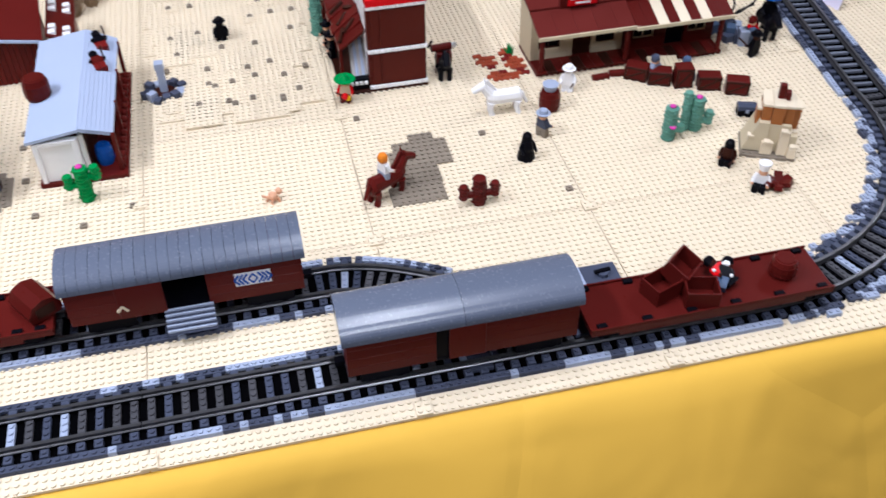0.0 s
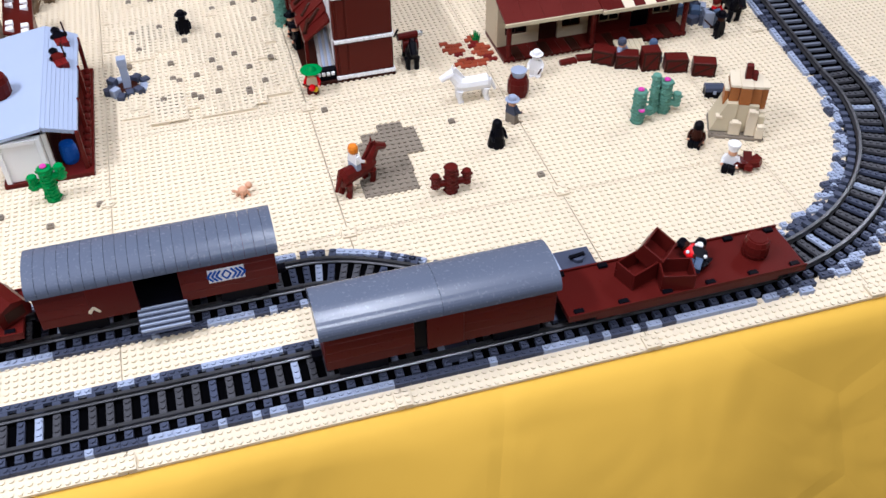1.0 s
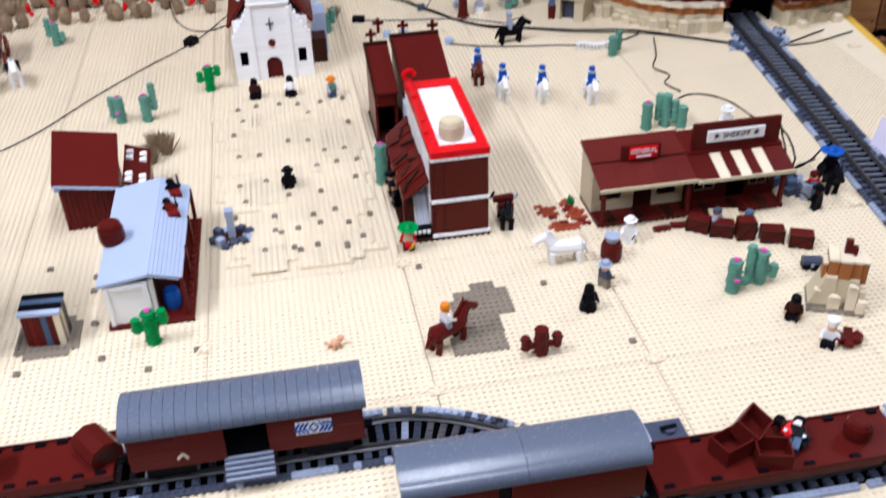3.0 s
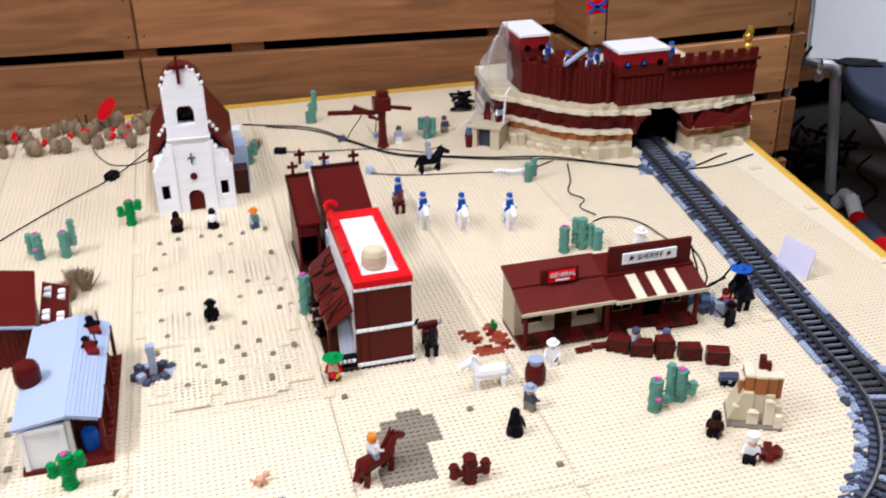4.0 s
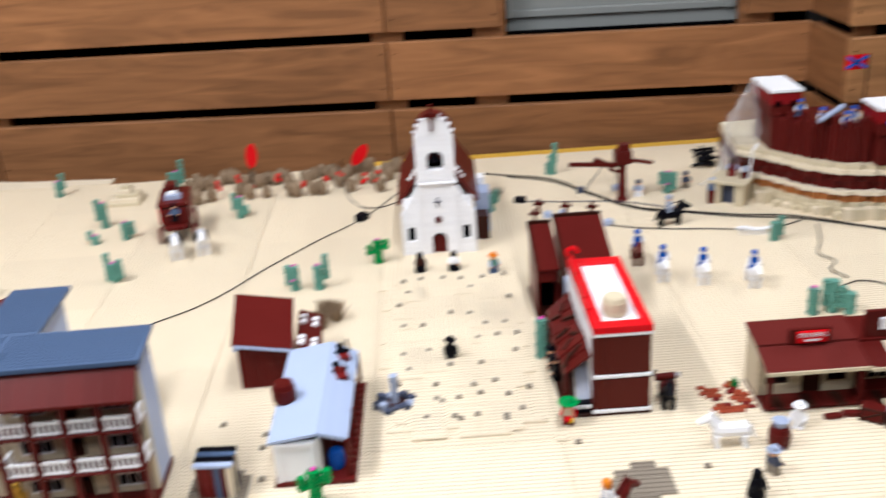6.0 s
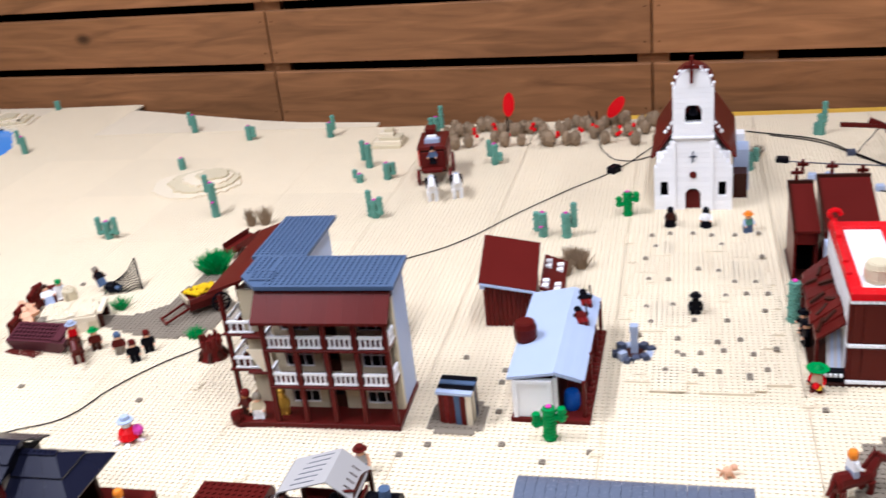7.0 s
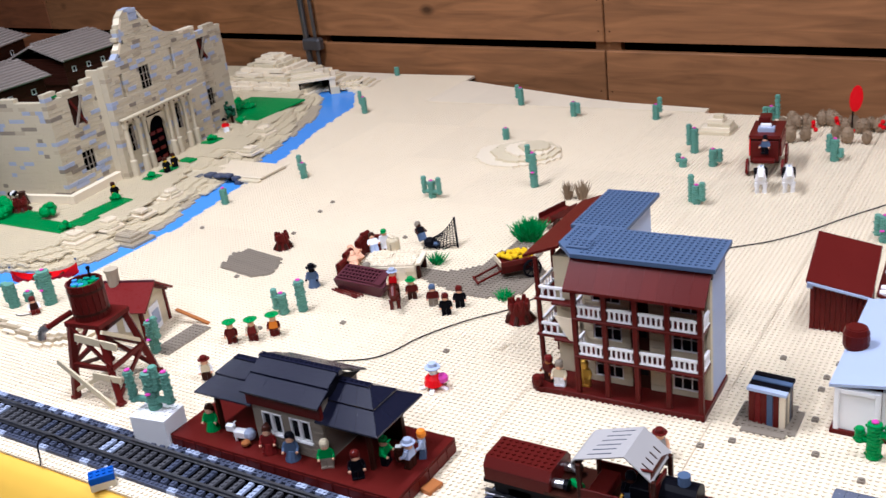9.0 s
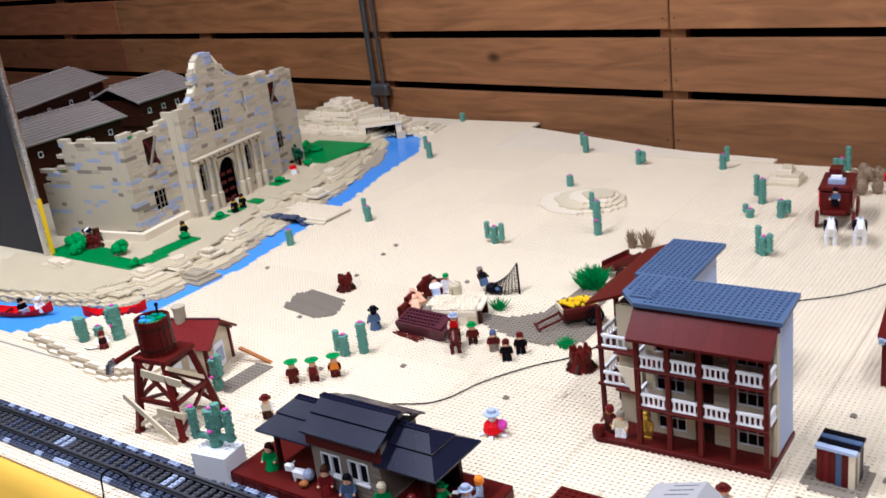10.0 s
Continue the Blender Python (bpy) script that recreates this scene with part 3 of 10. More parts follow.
    s.v = [(x * 1.03, y * 1.03, (z - drop) * 1.03) for x, y, z in s.v]
    ob = single("toy_figure", s, label, "toy figure", m, "toy figures")
    return ob


def toy_horse(m, mat, label, mane=None, saddle=None):
    """A plastic toy horse, as one mesh, head towards +x."""
    mane = mane or mat
    s = Shape()
    body = [(-0.020, 0.0185, 0.0072), (-0.017, 0.0215, 0.0092), (-0.006, 0.0210, 0.0086), (0.006, 0.0205, 0.0088), (0.013, 0.0215, 0.0092), (0.018, 0.0225, 0.0075)]
    v, f, n = [], [], 10
    for x, z, r in body:
        v += [(x, 0.85 * r * math.cos(2 * math.pi * i / n), z + r * math.sin(2 * math.pi * i / n)) for i in range(n)]
    for k in range(len(body) - 1):
        f += [(k * n + i, (k + 1) * n + i, (k + 1) * n + (i + 1) % n, k * n + (i + 1) % n) for i in range(n)]
    f += [tuple(range(n)), tuple(range(len(v) - 1, len(v) - n - 1, -1))]
    s.add(v, f, mat)
    for x in (-0.0155, 0.0135):
        for y in (-0.005, 0.005):
            s.tube((x, y, 0.016), (x + 0.001, y, 0.008), 0.0040, mat, 8, 0.0028).tube((x + 0.001, y, 0.0085), (x - 0.001, y, 0), 0.0026, mat, 8, 0.0033)
    s.tube((0.012, 0, 0.022), (0.0225, 0, 0.0365), 0.0070, mat, 9, 0.0048)
    s.tube((0.0195, 0, 0.0375), (0.0335, 0, 0.0300), 0.0050, mat, 9, 0.0034)
    for y in (-0.0025, 0.0025):
        s.tube((0.0205, y, 0.040), (0.0205, y * 1.2, 0.0455), 0.0014, mat, 6, 0.0004)
    s.beam((0.0085, 0, 0.0285), (0.0190, 0, 0.0425), 0.0024, 0.0040, mane)
    s.tube((-0.0195, 0, 0.024), (-0.0265, 0, 0.010), 0.0030, mane, 8, 0.0015)
    if saddle:
        s.rbox(-0.0085, 0.0055, -0.0090, 0.0090, 0.0190, 0.0310, saddle, 0.001)
    s.v = [(x * 1.22, y * 1.22, z * 1.18) for x, y, z in s.v]
    return single("toy_horse", s, label, "toy horse", m, "toy horses")


def cactus_column(s, x, y, z0, n, r, mat, phase=0.0):
    """Stacked round ribbed plates with small stubs, and a narrow bar on either flank."""
    for k in range(2 * n):
        z = z0 + k * BRICK / 2
        s.lathe(x, y, [(z, r * 0.84), (z + 0.0009, r), (z + 0.0039, r), (z + 0.0048, r * 0.84)], mat, 10)
        if k % 2 == 0:
            for i in range(4):
                a = phase + i * math.pi / 2 + (k % 4) * math.pi / 8
                s.ball(x + r * math.cos(a), y + r * math.sin(a), z + 0.0046, 0.0021, mat, 6, 4)


def cactus(x, y, n=6, arms=(), flowers=1, turn=0.0, mat=SAND_GREEN, r=0.0078, label="sand-green toy cactus with a pink flower on the sand", z=0.0):
    """A built cactus: trunk of n bricks; arms of (dx, first brick, bricks)."""
    c = thing("cactus", label, "toy cactus", put(x, y, z, turn), "cacti")
    s, r = Shape(), r * 1.1
    cactus_column(s, 0, 0, 0, n, r, mat)
    part("trunk", s, c)
    for dx, low, count in arms:
        a = Shape()
        side = math.copysign(1, dx)
        a.tube((side * r * 0.7, 0, low * BRICK + 0.005), (dx, 0, low * BRICK + 0.005), r * 0.55, mat, 8)
        cactus_column(a, dx, 0, low * BRICK, count, r * 0.66, mat, 0.4)
        part("arm", a, c)
    spots = [(0, 0, n * BRICK), (0.0, -r, n * BRICK * 0.45)] + [(dx, 0, (low + count) * BRICK) for dx, low, count in arms]
    for fx, fy, fz in spots[:flowers]:
        part("flower", Shape().lathe(fx, fy, [(fz, 0.0022), (fz + 0.0012, 0.0044), (fz + 0.0026, 0.0040), (fz + 0.0036, 0.0018)], PINK, 8), c, "small magenta flower")
    return c


def tuft(x, y, h, mat, blades, spread, label, name="bush", z=0.0, seed=1, fat=0.0012):
    """A bush or grass clump of many thin blades, as one mesh."""
    rng = random.Random(seed)
    s = Shape()
    for _ in range(blades):
        a, lean = rng.uniform(0, 2 * math.pi), rng.uniform(0.1, 1.0)
        d = spread * lean
        px, py = rng.uniform(-0.4, 0.4) * spread, rng.uniform(-0.4, 0.4) * spread
        top = h * rng.uniform(0.7, 1.0) * (1 - 0.25 * lean)
        s.tube((px, py, 0), (px + 0.6 * d * math.cos(a), py + 0.6 * d * math.sin(a), top * 0.6), fat, mat, 4, fat * 0.9)
        s.tube((px + 0.6 * d * math.cos(a), py + 0.6 * d * math.sin(a), top * 0.58), (px + d * math.cos(a), py + d * math.sin(a), top), fat * 0.9, mat, 4, fat * 0.2)
    return single(name, s, label, "toy bush", put(x, y, z), "bushes")


def ball_bush(x, y, r, mat, label, seed):
    """A rounded toy bush: a core bristling with short stubs, as one mesh."""
    rng = random.Random(seed)
    s = Shape().ball(0, 0, r * 1.3, r * 0.9, mat, 9, 6, 1.45)
    for _ in range(64):
        a, u = rng.uniform(0, 6.283), rng.uniform(-0.75, 1.0)
        d = Vector((math.cos(a) * math.sqrt(1 - u * u), math.sin(a) * math.sqrt(1 - u * u), 1.5 * u))
        c = Vector((0, 0, r * 1.3))
        s.tube(c + 0.6 * r * d, c + r * rng.uniform(0.95, 1.06) * d, 0.0017, mat, 5, 0.0010)
    s.cyl(0, 0, 0, r * 0.5, r * 0.3, mat, 6)
    return single("bush", s, label, "toy bush", put(x, y), "bushes")


def wall_with_holes(s, w, h, thick, holes, mat, course=BRICK):
    """A wall along x from 0 to w, front at y=0, in courses, with rectangular holes (x0, x1, z0, z1)."""
    levels = sorted({0.0, h, *[z for q in holes for z in q[2:]], *[i * course for i in range(1, int(h / course) + 1) if i * course < h - 0.001]})
    for z0, z1 in zip(levels, levels[1:]):
        if z1 - z0 < 1e-5:
            continue
        cuts = [(0.0, 0.0)] + sorted((q[0], q[1]) for q in holes if q[2] < z1 - 1e-5 and q[3] > z0 + 1e-5) + [(w, w)]
        for (_, a), (b, _) in zip(cuts, cuts[1:]):
            if b - a > 1e-4:
                s.rbox(a, b, 0, thick, z0 + 0.0001, z1 - 0.0001, mat, 0.0004)
    return s


def window(parent, m, w, h, mat=WHITE, bars=(1, 1), depth=0.003):
    """A window: one moulded frame, glazing bars, and a dark pane behind."""
    e = 0.0016
    outer, inner = ((0, 0), (w, 0), (w, h), (0, h)), ((e, e), (w - e, e), (w - e, h - e), (e, h - e))
    v = [(x, y, z) for y in (0, depth) for ring in (outer, inner) for x, z in ring]
    f = []
    for i in range(4):
        j = (i + 1) % 4
        f += [(i, j, 4 + j, 4 + i), (8 + j, 8 + i, 12 + i, 12 + j), (j, i, 8 + i, 8 + j), (4 + i, 4 + j, 12 + j, 12 + i)]
    ob = part("window", Shape().add(v, f, mat), parent)
    ob.matrix_local = m
    for k in range(1, bars[0] + 1):
        x = w * k / (bars[0] + 1)
        part("glazing_bar", Shape().box(x - 0.0006, x + 0.0006, 0.0005, depth * 0.69, e, h - e, mat), ob)
    for k in range(1, bars[1] + 1):
        z = h * k / (bars[1] + 1)
        part("glazing_bar", Shape().box(e, w - e, 0.0009, depth * 0.69, z - 0.0006, z + 0.0006, mat), ob)
    part("pane", Shape().box(e, w - e, depth * 0.7, depth, e, h - e, BLACK), ob)
    return ob


# ---- railway ----
BALLAST = {}


def ballast_plate(section, w, h, mat, m):
    """One loose ballast plate, on a mesh that alike plates share."""
    key = (round(w, 4), round(h, 4), mat.name)
    if key not in BALLAST:
        BALLAST[key] = Shape().rbox(-w / 2 + 0.0001, w / 2 - 0.0001, -0.004, 0.0039, 0, h, mat, 0.0004).studs(-w / 2, w / 2, -0.004, 0.004, h, mat, 6).mesh("ballast_plate")
    ob = new("ballast_plate", BALLAST[key])
    ob.parent = section
    ob.matrix_local = m


def ballast_run(section, x0, x1, y, rng, mat_odds=0.6):
    """A row of one-stud-wide plates along x, in two greys."""
    x = x0
    while x < x1 - 0.001:
        w = min(rng.choice((1, 2, 2, 3, 4)) * STUD, x1 - x)
        ballast_plate(section, w, 0.0055, GREY if rng.random() < mat_odds else PALE_GREY, put(x + w / 2, y + 0.004))
        x += w


TIE = {}
for key, mat in (("d", TIE_GREY), ("e", PALE_GREY), ("f", GREY), ("g", GLINT_GREY)):
    half = 0.0022 if key == "g" else 0.0036
    s = Shape().rbox(-half, half, -0.0165, 0.0165, 0.0018, 0.0052, mat, 0.0004)
    if key != "g":
        s.studs(-0.004, 0.004, -0.016, 0.016, 0.0052, mat, 6)
    s.rbox(-0.004, 0.004, -0.0315, -0.0225, 0.0018, 0.0066, GREY, 0.0004).rbox(-0.004, 0.004, 0.0225, 0.0315, 0.0018, 0.0066, GREY, 0.0004)
    TIE[key] = s.studs(-0.004, 0.004, -0.031, -0.0225, 0.0066, GREY, 6).mesh("tie")
RAIL_PROFILE = [(-0.0028, 0.0066), (0.0028, 0.0066), (0.0028, 0.0076), (0.0013, 0.0086), (0.0013, 0.0106), (0.0019, 0.0110), (0.0019, 0.0128), (-0.0019, 0.0128), (-0.0019, 0.0110), (-0.0013, 0.0106), (-0.0013, 0.0086), (-0.0028, 0.0076)]
TRACK_LABEL = "dark grey toy train track with studded ties and grey ballast plates"


def tie_row(section, places, rng, pale=0.16, usual="ddf"):
    for m in places:
        lucky = rng.random() < pale
        tie = new("tie", TIE["e" if lucky else rng.choice(usual)])
        tie.parent = section
        tie.matrix_local = m


def straight(seed, pale=0.16, usual="ddf"):
    rng = random.Random(seed)
    sec = thing("track_section", TRACK_LABEL, "train track", group="train track sections")
    # Black sheet: the shade between the ties is put into its colour.
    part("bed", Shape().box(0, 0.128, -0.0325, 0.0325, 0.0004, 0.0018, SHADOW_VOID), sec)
    for y in (-0.0407, 0.0327):
        ballast_run(sec, 0, 0.128, y, rng)
    tie_row(sec, [put(0.008 + 0.016 * i, 0) for i in range(8)], rng, pale, usual)
    for side in (-0.019, 0.019):
        part("rail", Shape().along_x([(y + side, z) for y, z in RAIL_PROFILE], 0.0003, 0.1277, RAIL), sec)
    return sec


def bent(path, seed, loose=True):
    """A section along a bent centre line: (x, y, heading in degrees) at even steps."""
    rng = random.Random(seed)
    sec = thing("track_section", TRACK_LABEL, "train track", group="train track sections")
    ms = [put(x, y, 0, a) for x, y, a in path]

    def ribbon(profile, mat):
        n, v, f = len(profile), [], []
        for m in ms:
            v += [m @ Vector((0, y, z)) for y, z in profile]
        for k in range(len(ms) - 1):
            f += [(k * n + (i + 1) % n, k * n + i, (k + 1) * n + i, (k + 1) * n + (i + 1) % n) for i in range(n)]
        f += [tuple(range(n)), tuple(range(len(ms) * n - 1, (len(ms) - 1) * n - 1, -1))]
        return Shape().add(v, f, mat)

    # Black ribbon that colours in the shade between the ties.
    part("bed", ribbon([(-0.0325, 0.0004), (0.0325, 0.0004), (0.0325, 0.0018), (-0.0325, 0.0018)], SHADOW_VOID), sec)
    for side in (-0.019, 0.019):
        part("rail", ribbon([(y + side, z) for y, z in RAIL_PROFILE], RAIL), sec)
    tie_row(sec, ms[1::2], rng, 0.12)
    for k in range(len(ms) - 1):
        for side in (-1, 1):
            for row in range(2 if loose else 1):
                if rng.random() < (0.62 if row else 0.22):
                    continue
                mat = GREY if rng.random() < 0.42 else PALE_GREY
                snap = 90 * round(path[k][2] / 90) if loose else path[k][2]
                p = ms[k] @ Vector((0, side * (0.0365 + row * 0.007), 0))
                w = 0.008 if rng.random() < 0.6 else 0.016
                ballast_plate(sec, w, 0.0050 + 0.0003 * row + 0.0002 * rng.choice((0, 1, 2)), mat, put(p.x, p.y, 0, snap))
    return sec


def railway():
    kinds = [straight(s) for s in (1, 2, 3)]
    pale = [straight(s, 0.15) for s in (4, 5)]
    mixed = [straight(s, 0.05, "g") for s in (6, 7)]
    start = 0.38 - 0.128 * 20
    for k in range(20):
        m = put(start + 0.128 * k, 0.067)
        if k < 2:
            pale[k].matrix_world = m
        elif k < 11:
            copy_thing(pale[k % 2], m)
        elif k < 14:
            kinds[k - 11].matrix_world = m
        else:
            copy_thing(kinds[k % 3], m)
    # quarter turn of radius 0.32
    for q in range(4):
        arc = []
        for i in range(17):
            a = radians(-90 + 22.5 * (q + i / 16))
            arc.append((0.38 + 0.32 * math.cos(a), 0.387 + 0.32 * math.sin(a), math.degrees(a) + 90))
        bent(arc, 20 + q)
    ahead = math.degrees(math.atan2(0.80, 0.100))
    run = 0.128
    for k in range(7):
        d = k * run
        spot = put(0.70 + d * math.cos(radians(ahead)), 0.387 + d * math.sin(radians(ahead)), 0, ahead)
        if k < 2:
            mixed[k].matrix_world = spot
        else:
            copy_thing(mixed[k % 2], spot)
    # siding: runs beside the main line and bends into it through a switch
    for k in range(5):
        copy_thing(kinds[(k + 2) % 3], put(-0.704 + 0.128 * k, 0.198))
    ways = []
    for i in range(49):
        u = i / 48
        x = -0.064 + 0.30 * u
        e = u * u * (3 - 2 * u)
        slope = -0.131 * 6 * u * (1 - u) / 0.30
        ways.append((x, 0.198 - 0.131 * e, math.degrees(math.atan(slope))))
    for q in range(3):
        bent([(x, y, a) for x, y, a in ways[q * 16: q * 16 + 17]], 40 + q, False) if q < 2 else None
    # switch: solid grey plates between the rails, and the lever box
    sw = thing("track_switch", "dark grey toy train switch plates between the rails", "train track")
    for box in ((0.07, 0.115, 0.075, 0.105, 0.0030, 0.0072), (0.17, 0.25, 0.060, 0.086, 0.0030, 0.0074), (0.055, 0.078, 0.04, 0.07, 0.003, 0.0074)):
        part("plate", Shape().rbox(*box, GREY, 0.0005), sw)
    lever = thing("switch_lever", "dark grey switch lever box beside the track", "switch lever", put(0.222, 0.134))
    s = Shape().rbox(-0.016, 0.024, -0.026, 0.022, 0, 0.0064, GREY).box(-0.024, -0.016, -0.02, 0.022, 0, 0.006, PALE_GREY)
    part("body", s.studs(-0.024, -0.016, -0.02, 0.020, 0.006, PALE_GREY), lever)
    part("lever", Shape().cyl(0.006, 0.004, 0.0064, 0.011, 0.006, GREY, 12).beam((-0.004, 0.004, 0.012), (0.014, 0.006, 0.012), 0.004, 0.003, BLACK), lever)


def wheels(parent, length, y=0.019, z=0.0128):
    for x in (-length / 2 + 0.022, -length / 2 + 0.05, length / 2 - 0.05, length / 2 - 0.022):
        for side in (-1, 1):
            w = Shape().tube((x, side * y - 0.003, z + 0.0085), (x, side * y + 0.003, z + 0.0085), 0.0085, BLACK, 14)
            part("wheel", w, parent)
    for x in (-length / 2 + 0.036, length / 2 - 0.036):
        s = Shape().rbox(x - 0.024, x + 0.024, -0.024, -0.019, z + 0.004, z + 0.017, BLACK).rbox(x - 0.024, x + 0.024, 0.019, 0.024, z + 0.004, z + 0.017, BLACK)
        part("bogie", s.box(x - 0.016, x + 0.016, -0.019, 0.019, z + 0.010, z + 0.017, BLACK), parent)


def roof_arc(w, z0, rise, n=10):
    top = [(w * math.cos(math.pi * i / n), z0 + rise * math.sin(math.pi * i / n) ** 0.8) for i in range(n + 1)]
    return top


def boxcar(label, m, length, open_door, ribs, sides):
    """A covered goods wagon with a curved grey roof and sliding doors."""
    car = thing("boxcar", label, "train wagon", m, "train wagons")
    wheels(car, length)
    h = length / 2
    part("underframe", Shape().rbox(-h + 0.003, h - 0.003, -0.024, 0.024, 0.0285, 0.034, BLACK), car)
    gap = 0.024
    mid = -0.004
    for x0, x1 in ((-h, mid - gap), (mid + gap, h)):
        for row in range(4):
            z = 0.034 + row * 0.0115
            part("side_panel", Shape().rbox(x0, x1, -0.0300, 0.0300, z + 0.0001, z + 0.0114, sides, 0.0004), car)
    # Rear panel and floor are black: the doorway's dark inside is coloured in.
    part("rear_panel", Shape().box(mid - gap, mid + gap, 0.022, 0.0300, 0.034, 0.080, BLACK), car)
    part("floor", Shape().box(mid - gap, mid + gap, -0.03, 0.0219, 0.034, 0.0365, BLACK), car)
    if open_door:
        part("door", Shape().rbox(mid - gap - 0.040, mid - gap + 0.006, -0.0325, -0.0302, 0.036, 0.078, sides), car, "brown sliding door pushed open")
        part("step_panel", Shape().along_x([(-0.030, 0.036), (-0.048, 0.016), (-0.045, 0.014), (-0.028, 0.033)], mid - gap + 0.002, mid + gap + 0.003, GREY), car, "dark grey loading ramp under the door")
        for k in range(5):
            y, z = -0.0315 - 0.0036 * k, 0.0358 - 0.0040 * k
            part("step", Shape().rbox(mid - gap + 0.002, mid + gap + 0.003, y - 0.0011, y + 0.0011, z - 0.001, z + 0.0016, PALE_GREY, 0.0004), car, "thin pale grey loading step")
        sign = part("sticker", Shape().box(h - 0.068, h - 0.032, -0.0309, -0.0302, 0.052, 0.069, WHITE), car, "white sticker with blue chevrons")
        for k in range(3):
            for sx in (-1, 1):
                cx = h - 0.050 + sx * (0.0065 + 0.0042 * k)
                mark = Shape()
                for dz in (-1, 1):
                    mark.beam((cx + sx * 0.0036, -0.0312, 0.0605), (cx - sx * 0.0012, -0.0312, 0.0605 + dz * 0.0066), 0.0006, 0.0021, BLUE)
                part("chevron", mark, sign)
        part("chevron", Shape().beam((h - 0.0545, -0.0312, 0.0605), (h - 0.050, -0.0312, 0.0665), 0.0006, 0.0016, BLUE).beam((h - 0.0455, -0.0312, 0.0605), (h - 0.050, -0.0312, 0.0665), 0.0006, 0.0016, BLUE).beam((h - 0.0545, -0.0312, 0.0605), (h - 0.050, -0.0312, 0.0545), 0.0006, 0.0016, BLUE).beam((h - 0.0455, -0.0312, 0.0605), (h - 0.050, -0.0312, 0.0545), 0.0006, 0.0016, BLUE), sign)
        part("handle", Shape().beam((-h + 0.047, -0.0318, 0.046), (-h + 0.052, -0.0318, 0.053), 0.003, 0.0026, TAN).beam((-h + 0.057, -0.0318, 0.046), (-h + 0.052, -0.0318, 0.053), 0.003, 0.0026, TAN), car, "beige angled door handle")
    else:
        part("door", Shape().rbox(mid - gap + 0.012, mid + gap, -0.0325, -0.0302, 0.036, 0.078, sides), car)
        part("door", Shape().box(mid - gap, mid - gap + 0.012, -0.029, -0.02, 0.036, 0.078, BLACK), car)
    # roof, in lengths with fine joints
    count = ribs
    step = (2 * h + 0.008) / count
    for k in range(count):
        x0 = -h - 0.004 + k * step
        arc = roof_arc(0.0325, 0.079, 0.0185, 24)
        poly = arc + [(-0.0325, 0.0772), (0.0325, 0.0772)]
        piece = part("roof_piece", Shape().along_x(poly, x0 + 0.0002, x0 + step - 0.0002, WAGON_ROOF), car)
        for p in piece.data.polygons:
            p.use_smooth = len(p.vertices) == 4 and p.normal.z > 0.1
    part("coupling", Shape().box(-h - 0.010, -h, -0.004, 0.004, 0.022, 0.028, BLACK).box(h, h + 0.010, -0.004, 0.004, 0.022, 0.028, BLACK), car)
    return car


def open_crate(s, m, size=(0.03, 0.022, 0.018), mat=BROWN):
    s.at = m
    a, b, c = size
    s.box(-a / 2, a / 2, -b / 2, b / 2, 0, 0.002, mat)
    for y in (-b / 2, b / 2 - 0.002):
        s.rbox(-a / 2, a / 2, y, y + 0.002, 0.002, c, mat, 0.0004)
    for x in (-a / 2, a / 2 - 0.002):
        s.rbox(x, x + 0.002, -b / 2 + 0.002, b / 2 - 0.002, 0.002, c, mat, 0.0004)
    s.at = Matrix()


def flatcar(label, m, length):
    car = thing("flatcar", label, "train wagon", m, "train wagons")
    wheels(car, length)
    h = length / 2
    deck = Shape().rbox(-h, h, -0.032, 0.032, 0.030, 0.036, BROWN).box(-h, h, -0.032, -0.030, 0.036, 0.0385, BROWN).box(-h, h, 0.030, 0.032, 0.036, 0.0385, BROWN)
    deck.rbox(-h + 0.03, h - 0.03, -0.031, 0.031, 0.0245, 0.030, BROWN)
    part("deck", deck, car, "smooth reddish-brown deck")
    for k in range(6):
        x = -h + 0.012 + k * (length - 0.024) / 5
        for y in (-0.027, 0.027):
            part("clip", Shape().rbox(x - 0.005, x + 0.005, y - 0.003, y + 0.003, 0.036, 0.0393, BLACK, 0.0004), car, "small black clip on the deck edge")
    return car


